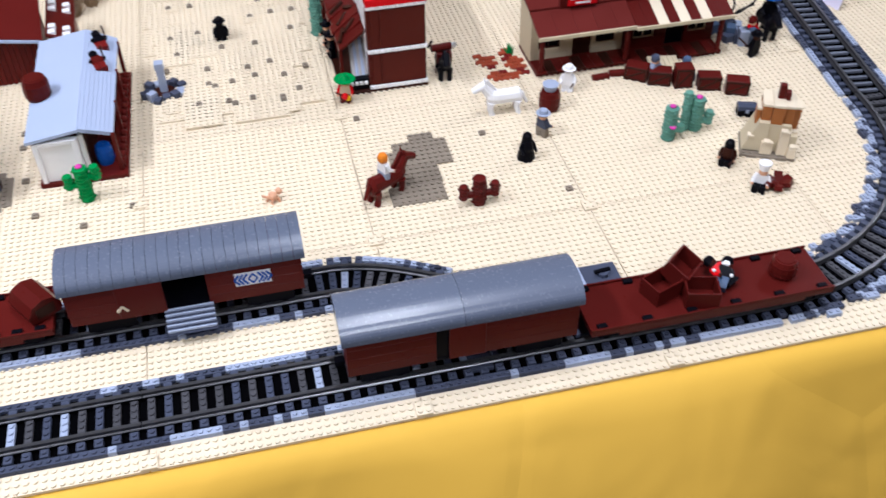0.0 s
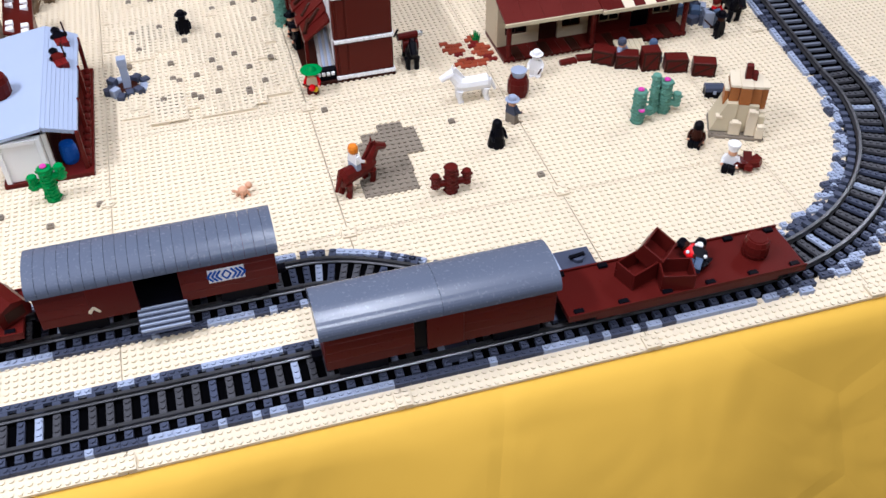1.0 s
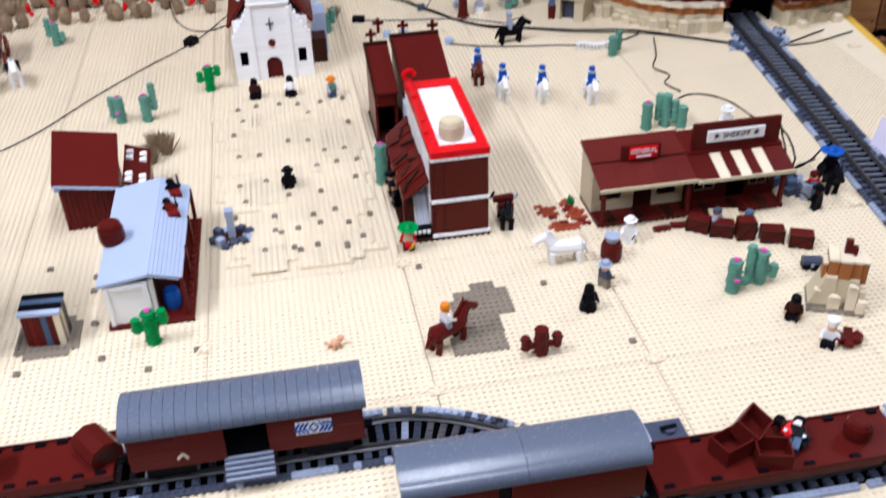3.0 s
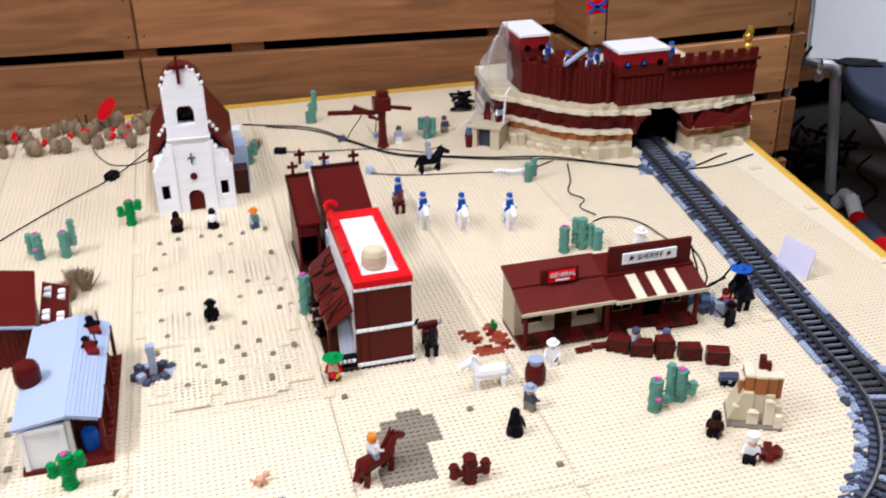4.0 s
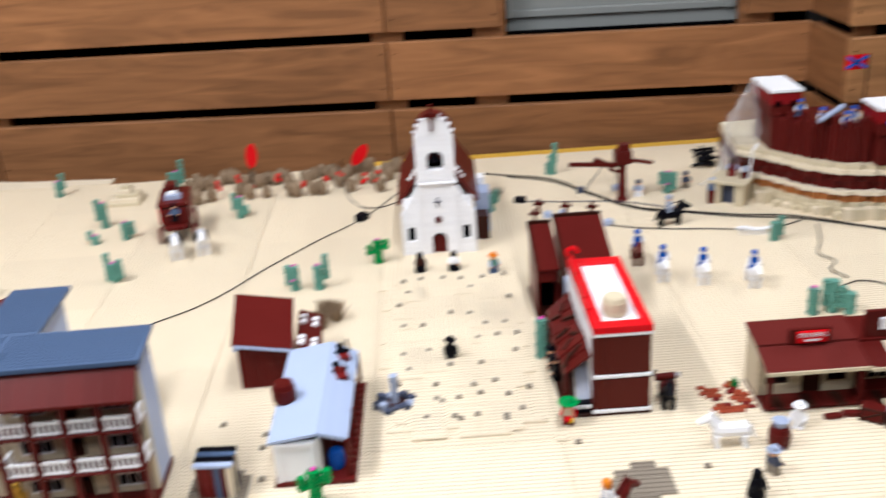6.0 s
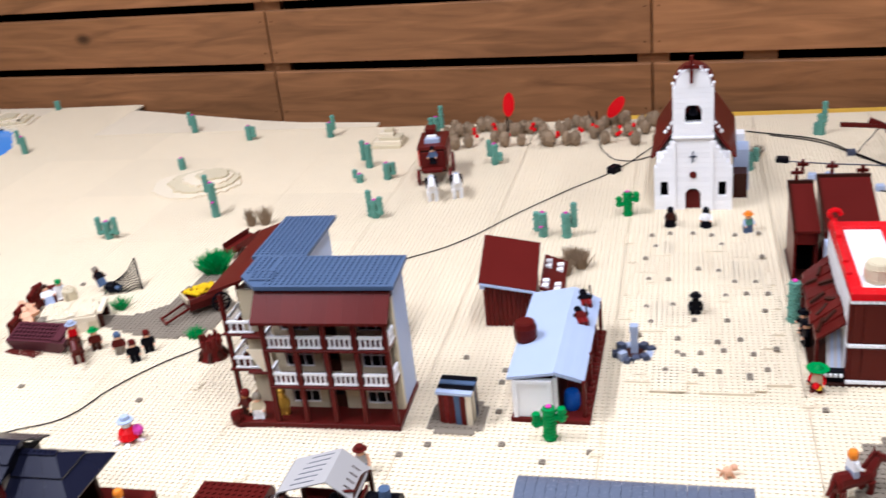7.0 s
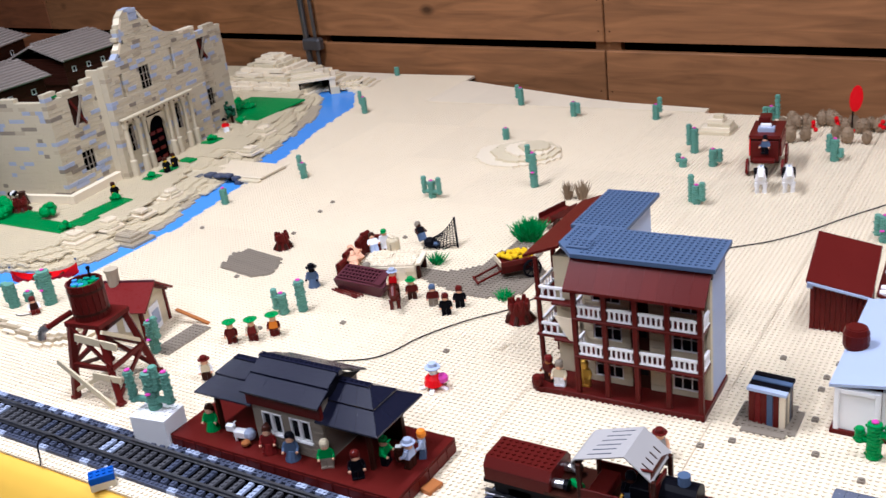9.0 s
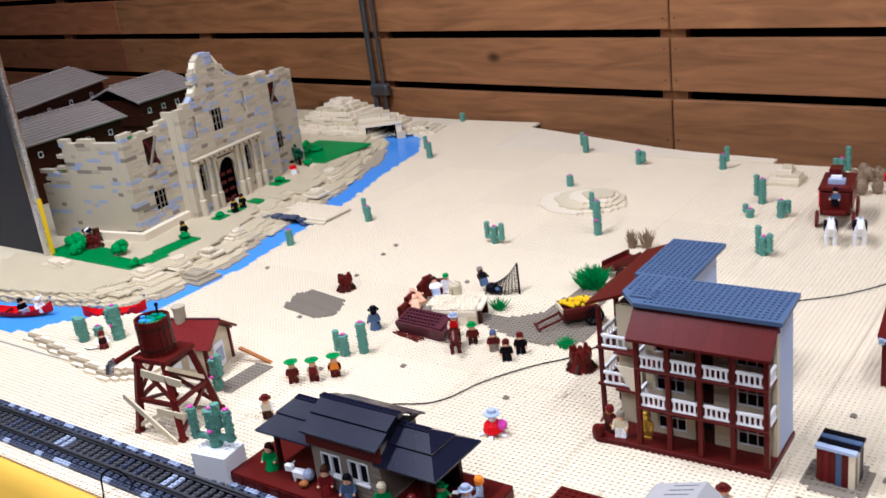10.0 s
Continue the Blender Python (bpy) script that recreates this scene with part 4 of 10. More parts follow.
def trains():
    boxcar("reddish-brown boxcar with a ribbed grey roof and open door", put(-0.205, 0.198), 0.232, True, 22, BROWN)
    boxcar("dark red boxcar with a smooth shiny grey roof", put(0.048, 0.068), 0.226, False, 2, BROWN)
    car = flatcar("long reddish-brown flat wagon loaded with open crates", put(0.306, 0.066), 0.262)
    rng = random.Random(5)
    for x, y, a, tilt in ((-0.045, 0.004, 20, 0), (-0.01, -0.014, -15, 0), (-0.022, 0.020, 40, 25)):
        s = Shape()
        open_crate(s, Matrix(), (0.034, 0.027, 0.020))
        single("crate", s, "open reddish-brown toy crate lying on the flat wagon", "crate", pose(0.306 + x, 0.066 + y, 0.0365 + (0.010 if tilt else 0), tilt, 0, a), "wagon crates")
    barrel(put(0.306 + 0.088, 0.066, 0.036), BROWN, "upright reddish-brown toy barrel on the flat wagon", 0.014, 0.022)
    toy_figure(pose(0.306 + 0.03, 0.06, 0.040, -70, 0, 30), RED, BLACK, DARK_BROWN, BLACK, "", "toy figure in red lying on the flat wagon")
    toy_figure(pose(0.306 + 0.012, 0.058, 0.040, -70, 0, -40), BLACK, SAND_BLUE, WHITE, BLACK, "", "toy figure in black lying on the flat wagon")
    # train on the siding: flat wagon, engine with a canvas cab, tender
    flatcar("reddish-brown flat wagon standing on the siding", put(-0.405, 0.198), 0.132)
    s = Shape().along_y([(-0.016, 0), (0.016, 0), (0.018, 0.010), (0.012, 0.020), (0.0, 0.024), (-0.012, 0.020), (-0.018, 0.010)], -0.020, 0.020, BROWN)
    s.along_y([(-0.010, 0.004), (0.010, 0.004), (0.010, 0.016), (-0.010, 0.016)], -0.0206, -0.0201, DARK_BROWN)
    single("crate", s, "rounded reddish-brown toy trunk on the flat wagon", "trunk", put(-0.355, 0.200, 0.0385, 35), "wagon crates")
    eng = thing("steam_engine", "dark brown toy steam engine with a grey canvas cab roof", "toy train engine", put(-0.535, 0.198))
    wheels(eng, 0.16)
    part("frame", Shape().rbox(-0.08, 0.08, -0.026, 0.026, 0.029, 0.036, BLACK).box(-0.085, 0.06, -0.03, 0.03, 0.036, 0.039, DARK_BROWN), eng)
    for x, y in ((-0.042, -0.026), (0.042, -0.026), (-0.042, 0.026), (0.042, 0.026)):
        part("cab_post", Shape().rbox(x - 0.0025, x + 0.0025, y - 0.0025, y + 0.0025, 0.039, 0.086, DARK_BROWN), eng)
    for box in ((-0.042, 0.042, -0.0285, -0.0287 + 0.003, 0.039, 0.056), (-0.042, 0.042, 0.0257, 0.0287, 0.039, 0.056), (0.036, 0.0395, -0.0225, 0.0225, 0.039, 0.07)):
        part("cab_wall", Shape().rbox(*box, BROWN), eng)
    roof = Shape()
    cloth = [(-0.047, 0.074), (-0.051, 0.080), (-0.051, 0.086), (-0.046, 0.091), (0.011, 0.109), (0.041, 0.084), (0.040, 0.083), (0.011, 0.1075), (-0.045, 0.0897), (-0.0495, 0.0855), (-0.0495, 0.0805), (-0.046, 0.075)]
    roof.along_y(cloth, -0.026, 0.034, CANVAS)
    ob = part("cab_roof", roof, eng, "pale grey bent canvas roof with dark slits")
    for k in range(6):
        y = -0.018 + 0.009 * k
        part("slit", Shape().beam((-0.034 + 0.002 * k, y, 0.0949 + 0.0006 * k), (-0.006 + 0.002 * k, y, 0.1038 + 0.0006 * k), 0.0009, 0.0008, GREY), eng)
    for k in range(4):
        y = -0.014 + 0.011 * k
        part("slit", Shape().beam((0.026, y, 0.0970), (0.034, y, 0.0903), 0.0012, 0.0010, DARK_BROWN), eng)
    part("stain", Shape().beam((0.028, -0.022, 0.0953), (0.036, -0.012, 0.0886), 0.006, 0.0010, BROWN), eng, "brown patch on the canvas")
    for x in (-0.047, 0.036):
        part("cab_arch", Shape().along_x([(-0.024, 0.070), (-0.024, 0.086), (-0.014, 0.089), (0.014, 0.089), (0.026, 0.086), (0.026, 0.070), (0.018, 0.078), (-0.016, 0.078)], x, x + 0.003, DARK_BROWN), eng)
    part("boiler", Shape().tube((0.044, 0, 0.056), (0.082, 0, 0.056), 0.018, BLACK, 16).cyl(0.066, 0.0, 0.070, 0.084, 0.007, SAND_BLUE, 10), eng, "black boiler drum")
    part("firebox", Shape().rbox(0.012, 0.034, -0.018, 0.018, 0.039, 0.066, BLACK), eng)
    part("bench", Shape().rbox(-0.036, -0.014, -0.022, 0.022, 0.039, 0.050, BROWN), eng)
    part("lever", Shape().tube((0.000, -0.024, 0.042), (0.008, -0.029, 0.062), 0.0013, GOLD, 6), eng, "thin gold lever")
    for y in (-0.018, 0.014):
        lamp = part("lamp", Shape().tube((-0.078, y, 0.046), (-0.064, y, 0.047), 0.0055, CHROME, 10), eng, "silver buffer lamp")
        part("lamp_ring", Shape().tube((-0.064, y, 0.047), (-0.059, y, 0.047), 0.0066, BLACK, 10), lamp)
    part("hose", Shape().tube((-0.062, -0.004, 0.042), (-0.046, -0.012, 0.044), 0.0045, GREEN, 8), eng)
    toy_figure(put(-0.525, 0.190, 0.039, 20), BLACK, SAND_BLUE, DARK_BROWN, BLACK, "", "dark toy driver under the cab roof")
    toy_figure(put(-0.545, 0.330, 0, 20), CANVAS, SAND_BLUE, FLESH, BROWN, "hat", "toy figure in a brown hat standing behind the engine", FLESH)
    tender = thing("tender", "reddish-brown studded toy tender on the siding", "train wagon", put(-0.655, 0.198), "train wagons")
    wheels(tender, 0.09)
    part("frame", Shape().rbox(-0.045, 0.045, -0.027, 0.027, 0.029, 0.035, BLACK), tender)
    b = Shape().rbox(-0.042, 0.042, -0.029, 0.029, 0.035, 0.052, BROWN)
    b.along_x([(-0.029, 0.052), (0.029, 0.052), (0.021, 0.062), (-0.021, 0.062)], -0.042, 0.042, BROWN)
    b.studs(-0.040, 0.040, -0.020, 0.020, 0.062, BROWN, 6)
    part("body", b, tender)


def barrel(m, mat, label, r=0.009, h=0.018, lid=None, name="barrel"):
    b = thing(name, label, "barrel", m, "barrels")
    part("body", Shape().lathe(0, 0, [(0, r * 0.82), (h * 0.25, r * 0.96), (h * 0.5, r), (h * 0.75, r * 0.96), (h, r * 0.82)], mat, 14), b)
    for z in (0.25, 0.75):
        part("hoop", Shape().lathe(0, 0, [(h * z - 0.0006, r * 0.99), (h * z + 0.0006, r * 0.99)], mat, 14), b)
    part("lid", Shape().lathe(0, 0, [(h, r * 0.7), (h + 0.001, r * 0.66)], lid or mat, 14), b)
    return b

# ---- town buildings ----
def hotel():
    """Three-storey hotel with verandas: brown posts, white balustrades, tan walls, brown veranda roof, blue-grey studded roof."""
    h = thing("toy_hotel", "three-storey toy hotel with white balcony rails and blue-grey roof", "toy house", put(-0.750, 0.417, 0, 1.5))
    W, D, L = 0.229, 0.105, 0.056
    part("base", Shape().rbox(-0.004, W + 0.002, -0.006, D, 0, 0.0085, BROWN).rbox(-0.016, 0.088, D, 0.235, 0, 0.0085, BROWN).cyl(0.004, 0.012, 0, 0.0084, 0.020, BROWN, 20), h, "reddish-brown base plate")
    posts_x = [L + 0.003 + i * (W - L - 0.006) / 4 for i in range(5)]
    for x in posts_x:
        part("post", Shape().rbox(x - 0.0033, x + 0.0033, -0.003, 0.004, 0.0085, 0.168, BROWN), h)
    wy = 0.034

    def rail_x(x0, x1, y, z, n):
        r = Shape().rbox(x0, x1, y - 0.0018, y + 0.0018, z + 0.0155, z + 0.0192, WHITE, 0.0004).rbox(x0, x1, y - 0.0018, y + 0.0018, z + 0.001, z + 0.0035, WHITE, 0.0004)
        for j in range(n):
            cx = x0 + (j + 0.5) * (x1 - x0) / n
            r.box(cx - 0.0013, cx + 0.0013, y - 0.001, y + 0.0012, z + 0.0035, z + 0.0155, WHITE)
        part("balustrade", r, h, "white plastic balustrade")

    def rail_y(x, y0, y1, z, n):
        r = Shape().rbox(x - 0.0018, x + 0.0018, y0, y1, z + 0.0155, z + 0.0192, WHITE, 0.0004).rbox(x - 0.0018, x + 0.0018, y0, y1, z + 0.001, z + 0.0035, WHITE, 0.0004)
        for j in range(n):
            cy = y0 + (j + 0.5) * (y1 - y0) / n
            r.box(x - 0.001, x + 0.0012, cy - 0.0013, cy + 0.0013, z + 0.0035, z + 0.0155, WHITE)
        part("balustrade", r, h, "white plastic balustrade")

    wins = ((0.070, 0.040), (0.178, 0.038))
    for k, z in enumerate((0.0085, 0.066, 0.122)):
        holes = [(x - L, x - L + w, 0.008, 0.044) for x, w in wins] + [(0.066, 0.092, 0.0, 0.048)]
        ob = part("wall", wall_with_holes(Shape(), W - L - 0.004, 0.056, 0.006, holes, TAN_OLD), h, "tan front wall")
        ob.matrix_local = put(L, wy, z)
        for x, w in wins:
            window(h, put(x, wy + 0.001, z + 0.008), w, 0.036, WHITE, (2, 1))
        d = part("door", Shape().rbox(0, 0.026, 0, 0.003, 0, 0.048, DARK_BROWN).box(0.004, 0.022, -0.0008, 0, 0.020, 0.042, BLACK), h, "dark brown panelled door")
        d.matrix_local = put(L + 0.066, wy + 0.003, z)
        if k:
            part("balcony_floor", Shape().rbox(L, W, -0.004, wy, z - 0.0035, z, BROWN), h)
            for i in range(4):
                rail_x(posts_x[i] + 0.004, posts_x[i + 1] - 0.004, 0.0002, z, 5)
            rail_y(W - 0.002, 0.006, wy - 0.002, z, 4)
            rail_y(L + 0.002, 0.006, wy - 0.002, z, 3)
    # right side wall, upper and lower panels
    for k in range(3):
        z0 = 0.0085 + 0.0605 * k
        part("side_wall", Shape().rbox(W - 0.008, W - 0.0005, wy + 0.009, D - 0.001, z0, z0 + 0.0600, PALE_BLUE, 0.0004), h, "pale blue-grey side wall panel")
        part("corner_wall", Shape().rbox(W - 0.009, W, wy, wy + 0.0088, z0, z0 + 0.0600, TAN_OLD, 0.0004), h)
    part("rear_wall", Shape().box(0.084, W - 0.008, D - 0.008, D - 0.001, 0.0085, 0.19, TAN_OLD), h)
    part("wing_wall", Shape().box(0.076, 0.084, D - 0.008, 0.235, 0.0085, 0.19, PALE_BLUE), h, "pale blue-grey wing wall")
    part("wing_rear", Shape().box(0.018, 0.076, 0.227, 0.235, 0.0085, 0.19, TAN_OLD), h)
    part("wing_front", Shape().box(0.018, L, 0.046, 0.052, 0.0085, 0.185, TAN_OLD).box(0.012, 0.018, 0.046, 0.227, 0.0085, 0.185, TAN_OLD), h)
    # left gallery
    for y in (0.044, 0.10, 0.165, 0.23):
        part("post", Shape().rbox(-0.016, -0.010, y - 0.003, y + 0.003, 0.0085, 0.180, BROWN), h)
    for z in (0.066, 0.122):
        part("balcony_floor", Shape().rbox(-0.018, 0.0115, 0.038, 0.235, z - 0.0035, z, BROWN).rbox(0.0116, L - 0.001, 0.030, 0.0458, z - 0.0035, z, BROWN), h)
        rail_y(-0.013, 0.048, 0.232, z, 20)
        rail_x(-0.009, 0.028, 0.040, z, 4)
    part("canvas", Shape().add([(0.012, 0.036, 0.098), (0.052, 0.030, 0.100), (0.052, 0.030, 0.062), (0.034, 0.032, 0.066), (0.012, 0.037, 0.099), (0.052, 0.031, 0.101), (0.052, 0.031, 0.061), (0.034, 0.033, 0.065)], [(3, 2, 1, 0), (4, 5, 6, 7), (0, 1, 5, 4), (1, 2, 6, 5), (2, 3, 7, 6), (3, 0, 4, 7)], TAN), h, "tan canvas sheet on the balcony")
    # veranda roof: smooth tiles side by side
    n = 9
    for i in range(n):
        x0 = L - 0.006 + i * (W - L + 0.012) / n
        part("roof_tile", Shape().along_x([(-0.012, 0.163), (-0.012, 0.167), (0.022, 0.2005), (0.022, 0.1965)], x0, x0 + (W - L + 0.012) / n - 0.00012, BROWN), h)
    part("gallery_roof", Shape().along_y([(-0.030, 0.180), (-0.030, 0.184), (0.024, 0.2035), (0.024, 0.1995)], 0.040, 0.250, BROWN), h, "reddish-brown sloping gallery roof")
    # main roof in an L, in studded plates
    part("roof", Shape().prism([(L - 0.004, 0.014), (W + 0.012, 0.014), (W + 0.008, D + 0.002), (0.023, D + 0.002), (0.023, 0.046)], 0.2005, 0.2062, SAND_BLUE).studs(0.062, W + 0.006, 0.018, D, 0.2062, SAND_BLUE, 6).studs(0.026, 0.058, 0.052, D, 0.2062, SAND_BLUE, 6), h, "studded blue-grey roof")
    part("wing_roof", Shape().rbox(0.014, 0.094, D + 0.0022, 0.250, 0.2005, 0.2064, SAND_BLUE).studs(0.016, 0.092, D + 0.006, 0.246, 0.2064, SAND_BLUE, 6), h, "studded blue-grey roof")
    part("roof_patch", Shape().rbox(0.040, 0.072, 0.030, 0.056, 0.2063, 0.2095, SAND_BLUE).studs(0.040, 0.072, 0.032, 0.056, 0.2095, SAND_BLUE, 6), h)
    part("fascia", Shape().box(L - 0.003, W + 0.006, 0.0225, 0.026, 0.188, 0.2004, DARK_BROWN), h)
    toy_figure(put(-0.722, 0.424, 0.0085, 10), TAN_OLD, WHITE, FLESH, DARK_TAN, "", "pale toy figure on the hotel porch")
    toy_figure(put(-0.742, 0.432, 0.0085, -20), BROWN, DARK_BROWN, RUST, DARK_RED, "", "brown toy figure on the hotel porch")
    toy_figure(put(-0.690, 0.436, 0.0085, 5), GOLD, GOLD, GOLD, GOLD, "", "gold toy figure on the hotel porch")
    barrel(put(-0.752, 0.414, 0.0085), BROWN, "small reddish-brown barrel on the hotel porch", 0.008, 0.014)


def saloon():
    b = thing("toy_saloon", "brown toy saloon with red parapet and white flat roof", "toy house", put(0.0, 0.562, 0, 0))
    part("base", Shape().rbox(0.010, 0.131, -0.002, 0.42, 0, 0.0055, DARK_BROWN), b)
    # tower: side wall in large panels with white string courses
    for z0, z1 in ((0.0105, 0.060), (0.065, 0.124)):
        part("wall", Shape().rbox(0.0535, 0.129, 0.0, 0.22, z0, z1, SIDE_BROWN), b, "dark brown panelled side wall")
        part("wall_panel", Shape().rbox(0.056, 0.0665, -0.0012, 0.0, z0 + 0.002, z1 - 0.002, SIDE_BROWN), b)
        part("wall_panel", Shape().rbox(0.0685, 0.127, -0.0016, 0.0, z0 + 0.002, z1 - 0.002, SIDE_BROWN), b)
        part("facade", Shape().rbox(0.0500, 0.0533, 0.012, 0.22, z0, z1, WHITE).rbox(0.0500, 0.0533, 0.0, 0.0118, z0, z1, SIDE_BROWN), b, "white street front")
    for z in (0.0056, 0.060, 0.124):
        part("string_course", Shape().rbox(0.050, 0.131, -0.0022, 0.222, z, z + 0.0048, WHITE, 0.0005), b, "white string course")
        for k in range(10):
            part("bead", Shape().cyl(0.0542 + k * 0.0080, -0.0020, z + 0.0008, z + 0.0042, 0.0022, WHITE, 8), b)
    for x0, x1, y0, y1 in ((0.050, 0.131, -0.003, 0.016), (0.050, 0.131, 0.206, 0.226), (0.050, 0.066, 0.0162, 0.2058), (0.117, 0.131, 0.0162, 0.2058)):
        part("parapet", Shape().rbox(x0, x1, y0, y1, 0.129, 0.139, RED), b, "bright red roof parapet")
    # stepped red false front along the street, with a scroll at its far end
    for y0, y1, z1 in ((0.050, 0.080, 0.143), (0.0802, 0.1498, 0.147), (0.150, 0.20, 0.152)):
        part("false_front", Shape().rbox(0.0502, 0.0575, y0, y1, 0.1392, z1, RED), b)
    scroll = Shape()
    for k in range(7):
        a0, a1 = k * 0.62, (k + 1) * 0.62
        r0, r1 = 0.0105 - 0.0009 * k, 0.0105 - 0.0009 * (k + 1)
        scroll.tube((0.054 + r0 * math.cos(a0), 0.210, 0.156 + r0 * math.sin(a0)), (0.054 + r1 * math.cos(a1), 0.210, 0.156 + r1 * math.sin(a1)), 0.0036, RED, 7)
    part("scroll", scroll.cyl(0.0545, 0.210, 0.139, 0.150, 0.005, RED, 10), b, "red scroll on the roof corner")
    part("roof", Shape().box(0.066, 0.117, 0.016, 0.206, 0.129, 0.1345, WHITE), b, "white flat roof")
    for z in (0.012, 0.070):
        for y in (0.03, 0.09, 0.15):
            window(b, pose(0.0492, y + 0.04, z + 0.008, 0, 0, -90), 0.034, 0.036, WHITE, (1, 1))
    # silver curtain hung in folds under the porch
    for k in range(5):
        part("curtain_fold", Shape().tube((0.031 + 0.0042 * k, 0.006, 0.010), (0.033 + 0.0042 * k, 0.050, 0.058), 0.0030, PALE_GREY if k % 2 else CANVAS, 8), b, "silver-grey curtain fold")
    # porch roof of uneven brown planks
    rng = random.Random(3)
    for k in range(9):
        y0 = 0.018 + k * 0.0216
        dz, dx = rng.uniform(-0.0016, 0.0016), rng.uniform(-0.003, 0.003)
        rise = 0.004 * math.sin(k * 0.9)
        part("porch_plank", Shape().along_y([(0.013 + dx, 0.057 + dz), (0.014 + dx, 0.061 + dz), (0.0500, 0.088 + dz + rise), (0.0500, 0.084 + dz + rise)], y0, y0 + 0.0213, BROWN), b)
    for x, y, a, w in ((0.022, 0.040, 62, 0.013), (0.034, 0.048, 30, 0.012), (0.040, 0.090, -50, 0.010), (0.026, 0.112, 12, 0.012), (0.040, 0.140, -28, 0.012), (0.028, 0.075, 38, 0.011), (0.036, 0.180, 70, 0.010), (0.024, 0.165, -15, 0.009)):
        part("loose_plank", Shape().rbox(-w, w, -0.0024, 0.0024, 0, 0.0034, DARK_BROWN, 0.0004), b).matrix_local = put(x, y, 0.0560 + 0.75 * (x - 0.013) + 0.006, 0) @ pose(0, 0, 0, 0, -36, 0) @ put(0, 0, 0, a)
    for y in (0.030, 0.10, 0.16, 0.200):
        part("post", Shape().rbox(0.015, 0.020, y, y + 0.005, 0.0056, 0.059, BROWN), b)
    # rear block: two brown sloping roofs on boarded walls, open below on the street side
    for x0, x1, y0, zf, zb in ((0.010, 0.0505, 0.300, 0.086, 0.121), (0.0540, 0.137, 0.285, 0.090, 0.131)):
        part("rear_roof", Shape().along_x([(y0, zf), (y0, zf + 0.004), (0.414, zb + 0.004), (0.414, zb)], x0, x1, BROWN), b, "reddish-brown sloping roof slab")
        part("rear_wall", Shape().rbox(x0 + 0.002, x1 - 0.002, 0.404, 0.410, 0.0056, zb - 0.004, BROWN), b)
        for x in (x0 + 0.002, x1 - 0.006):
            part("side_wall", Shape().along_x([(y0 + 0.006, 0.0056), (0.4038, 0.0056), (0.4038, zb - 0.004), (y0 + 0.006, zf - 0.0005)], x, x + 0.004, BROWN), b)
        part("roof_edge", Shape().along_x([(0.4142, zb - 0.003), (0.4142, zb + 0.009), (0.4200, zb + 0.009), (0.4200, zb - 0.003)], x0, x1, DARK_BROWN), b)
        part("roof_edge", Shape().along_x([(y0, zf + 0.0042), (y0, zf + 0.007), (0.414, zb + 0.007), (0.414, zb + 0.0042)], x0, x0 + 0.004, DARK_BROWN), b)
    part("doorway_shade", Shape().box(0.016, 0.046, 0.340, 0.344, 0.0056, 0.080, SHADOW_VOID), b)
    part("lintel", Shape().rbox(0.016, 0.0445, 0.302, 0.308, 0.066, 0.085, BROWN), b)
    part("front_wall", Shape().rbox(0.058, 0.133, 0.291, 0.297, 0.0056, 0.088, BROWN), b)
    for x, z in ((0.024, 0.130), (0.078, 0.140)):
        part("finial", Shape().rbox(x - 0.0025, x + 0.0025, 0.415, 0.4195, z, z + 0.022, BROWN, 0.0004).rbox(x - 0.009, x - 0.0026, 0.415, 0.4195, z + 0.011, z + 0.016, BROWN, 0.0004).rbox(x + 0.0026, x + 0.009, 0.415, 0.4195, z + 0.011, z + 0.016, BROWN, 0.0004), b)
    part("curtain", Shape().rbox(0.052, 0.058, 0.230, 0.268, 0.02, 0.092, PALE_BLUE), b, "pale blue cloth behind the tower")
    barrel(put(0.088, 0.606, 0.1345), TAN_OLD, "tan toy barrel standing on the white saloon roof", 0.018, 0.027)
    p = thing("toy_piano", "black toy piano with white keys on the saloon porch", "piano", put(0.036, 0.566, 0.0056))
    part("body", Shape().rbox(-0.014, 0.014, -0.002, 0.008, 0, 0.016, BLACK), p)
    for k in range(4):
        part("key", Shape().rbox(-0.0125 + 0.0064 * k, -0.0080 + 0.0064 * k, -0.006, -0.0022, 0.009, 0.013, WHITE, 0.0003), p)
    toy_figure(put(0.014, 0.548, 0, -15), TAN_OLD, BROWN, FLESH, GREEN, "brim", "toy guitar player in a green sombrero by the saloon", RED)
    single("toy_guitar", Shape().ball(0, 0, 0.012, 0.005, RED, 8, 5).ball(0.004, 0, 0.009, 0.004, YELLOW, 8, 5).tube((-0.003, 0, 0.014), (-0.012, 0, 0.020), 0.0012, BROWN, 5), "small red and yellow toy guitar", "guitar", put(0.012, 0.539, 0.002))
    toy_figure(put(0.012, 0.66, 0.0056, -80), BLACK, BLACK, FLESH, BLACK, "hat", "black toy figure under the saloon porch")
    toy_figure(put(0.011, 0.69, 0.0056, -80), BLACK, DARK_BROWN, FLESH, BLACK, "hat", "dark toy figure leaning on a porch post")
    cactus(0.002, 0.735, 7, (), 1)


def letters(parent, text, size, m, mat, name="lettering"):
    data = bpy.data.curves.new(name, "FONT")
    data.body, data.size, data.align_x, data.align_y, data.extrude = text, size, "CENTER", "CENTER", 0.0003
    data.materials.append(mat)
    ob = new(name, data)
    ob.parent = parent
    ob.matrix_local = m
    return ob


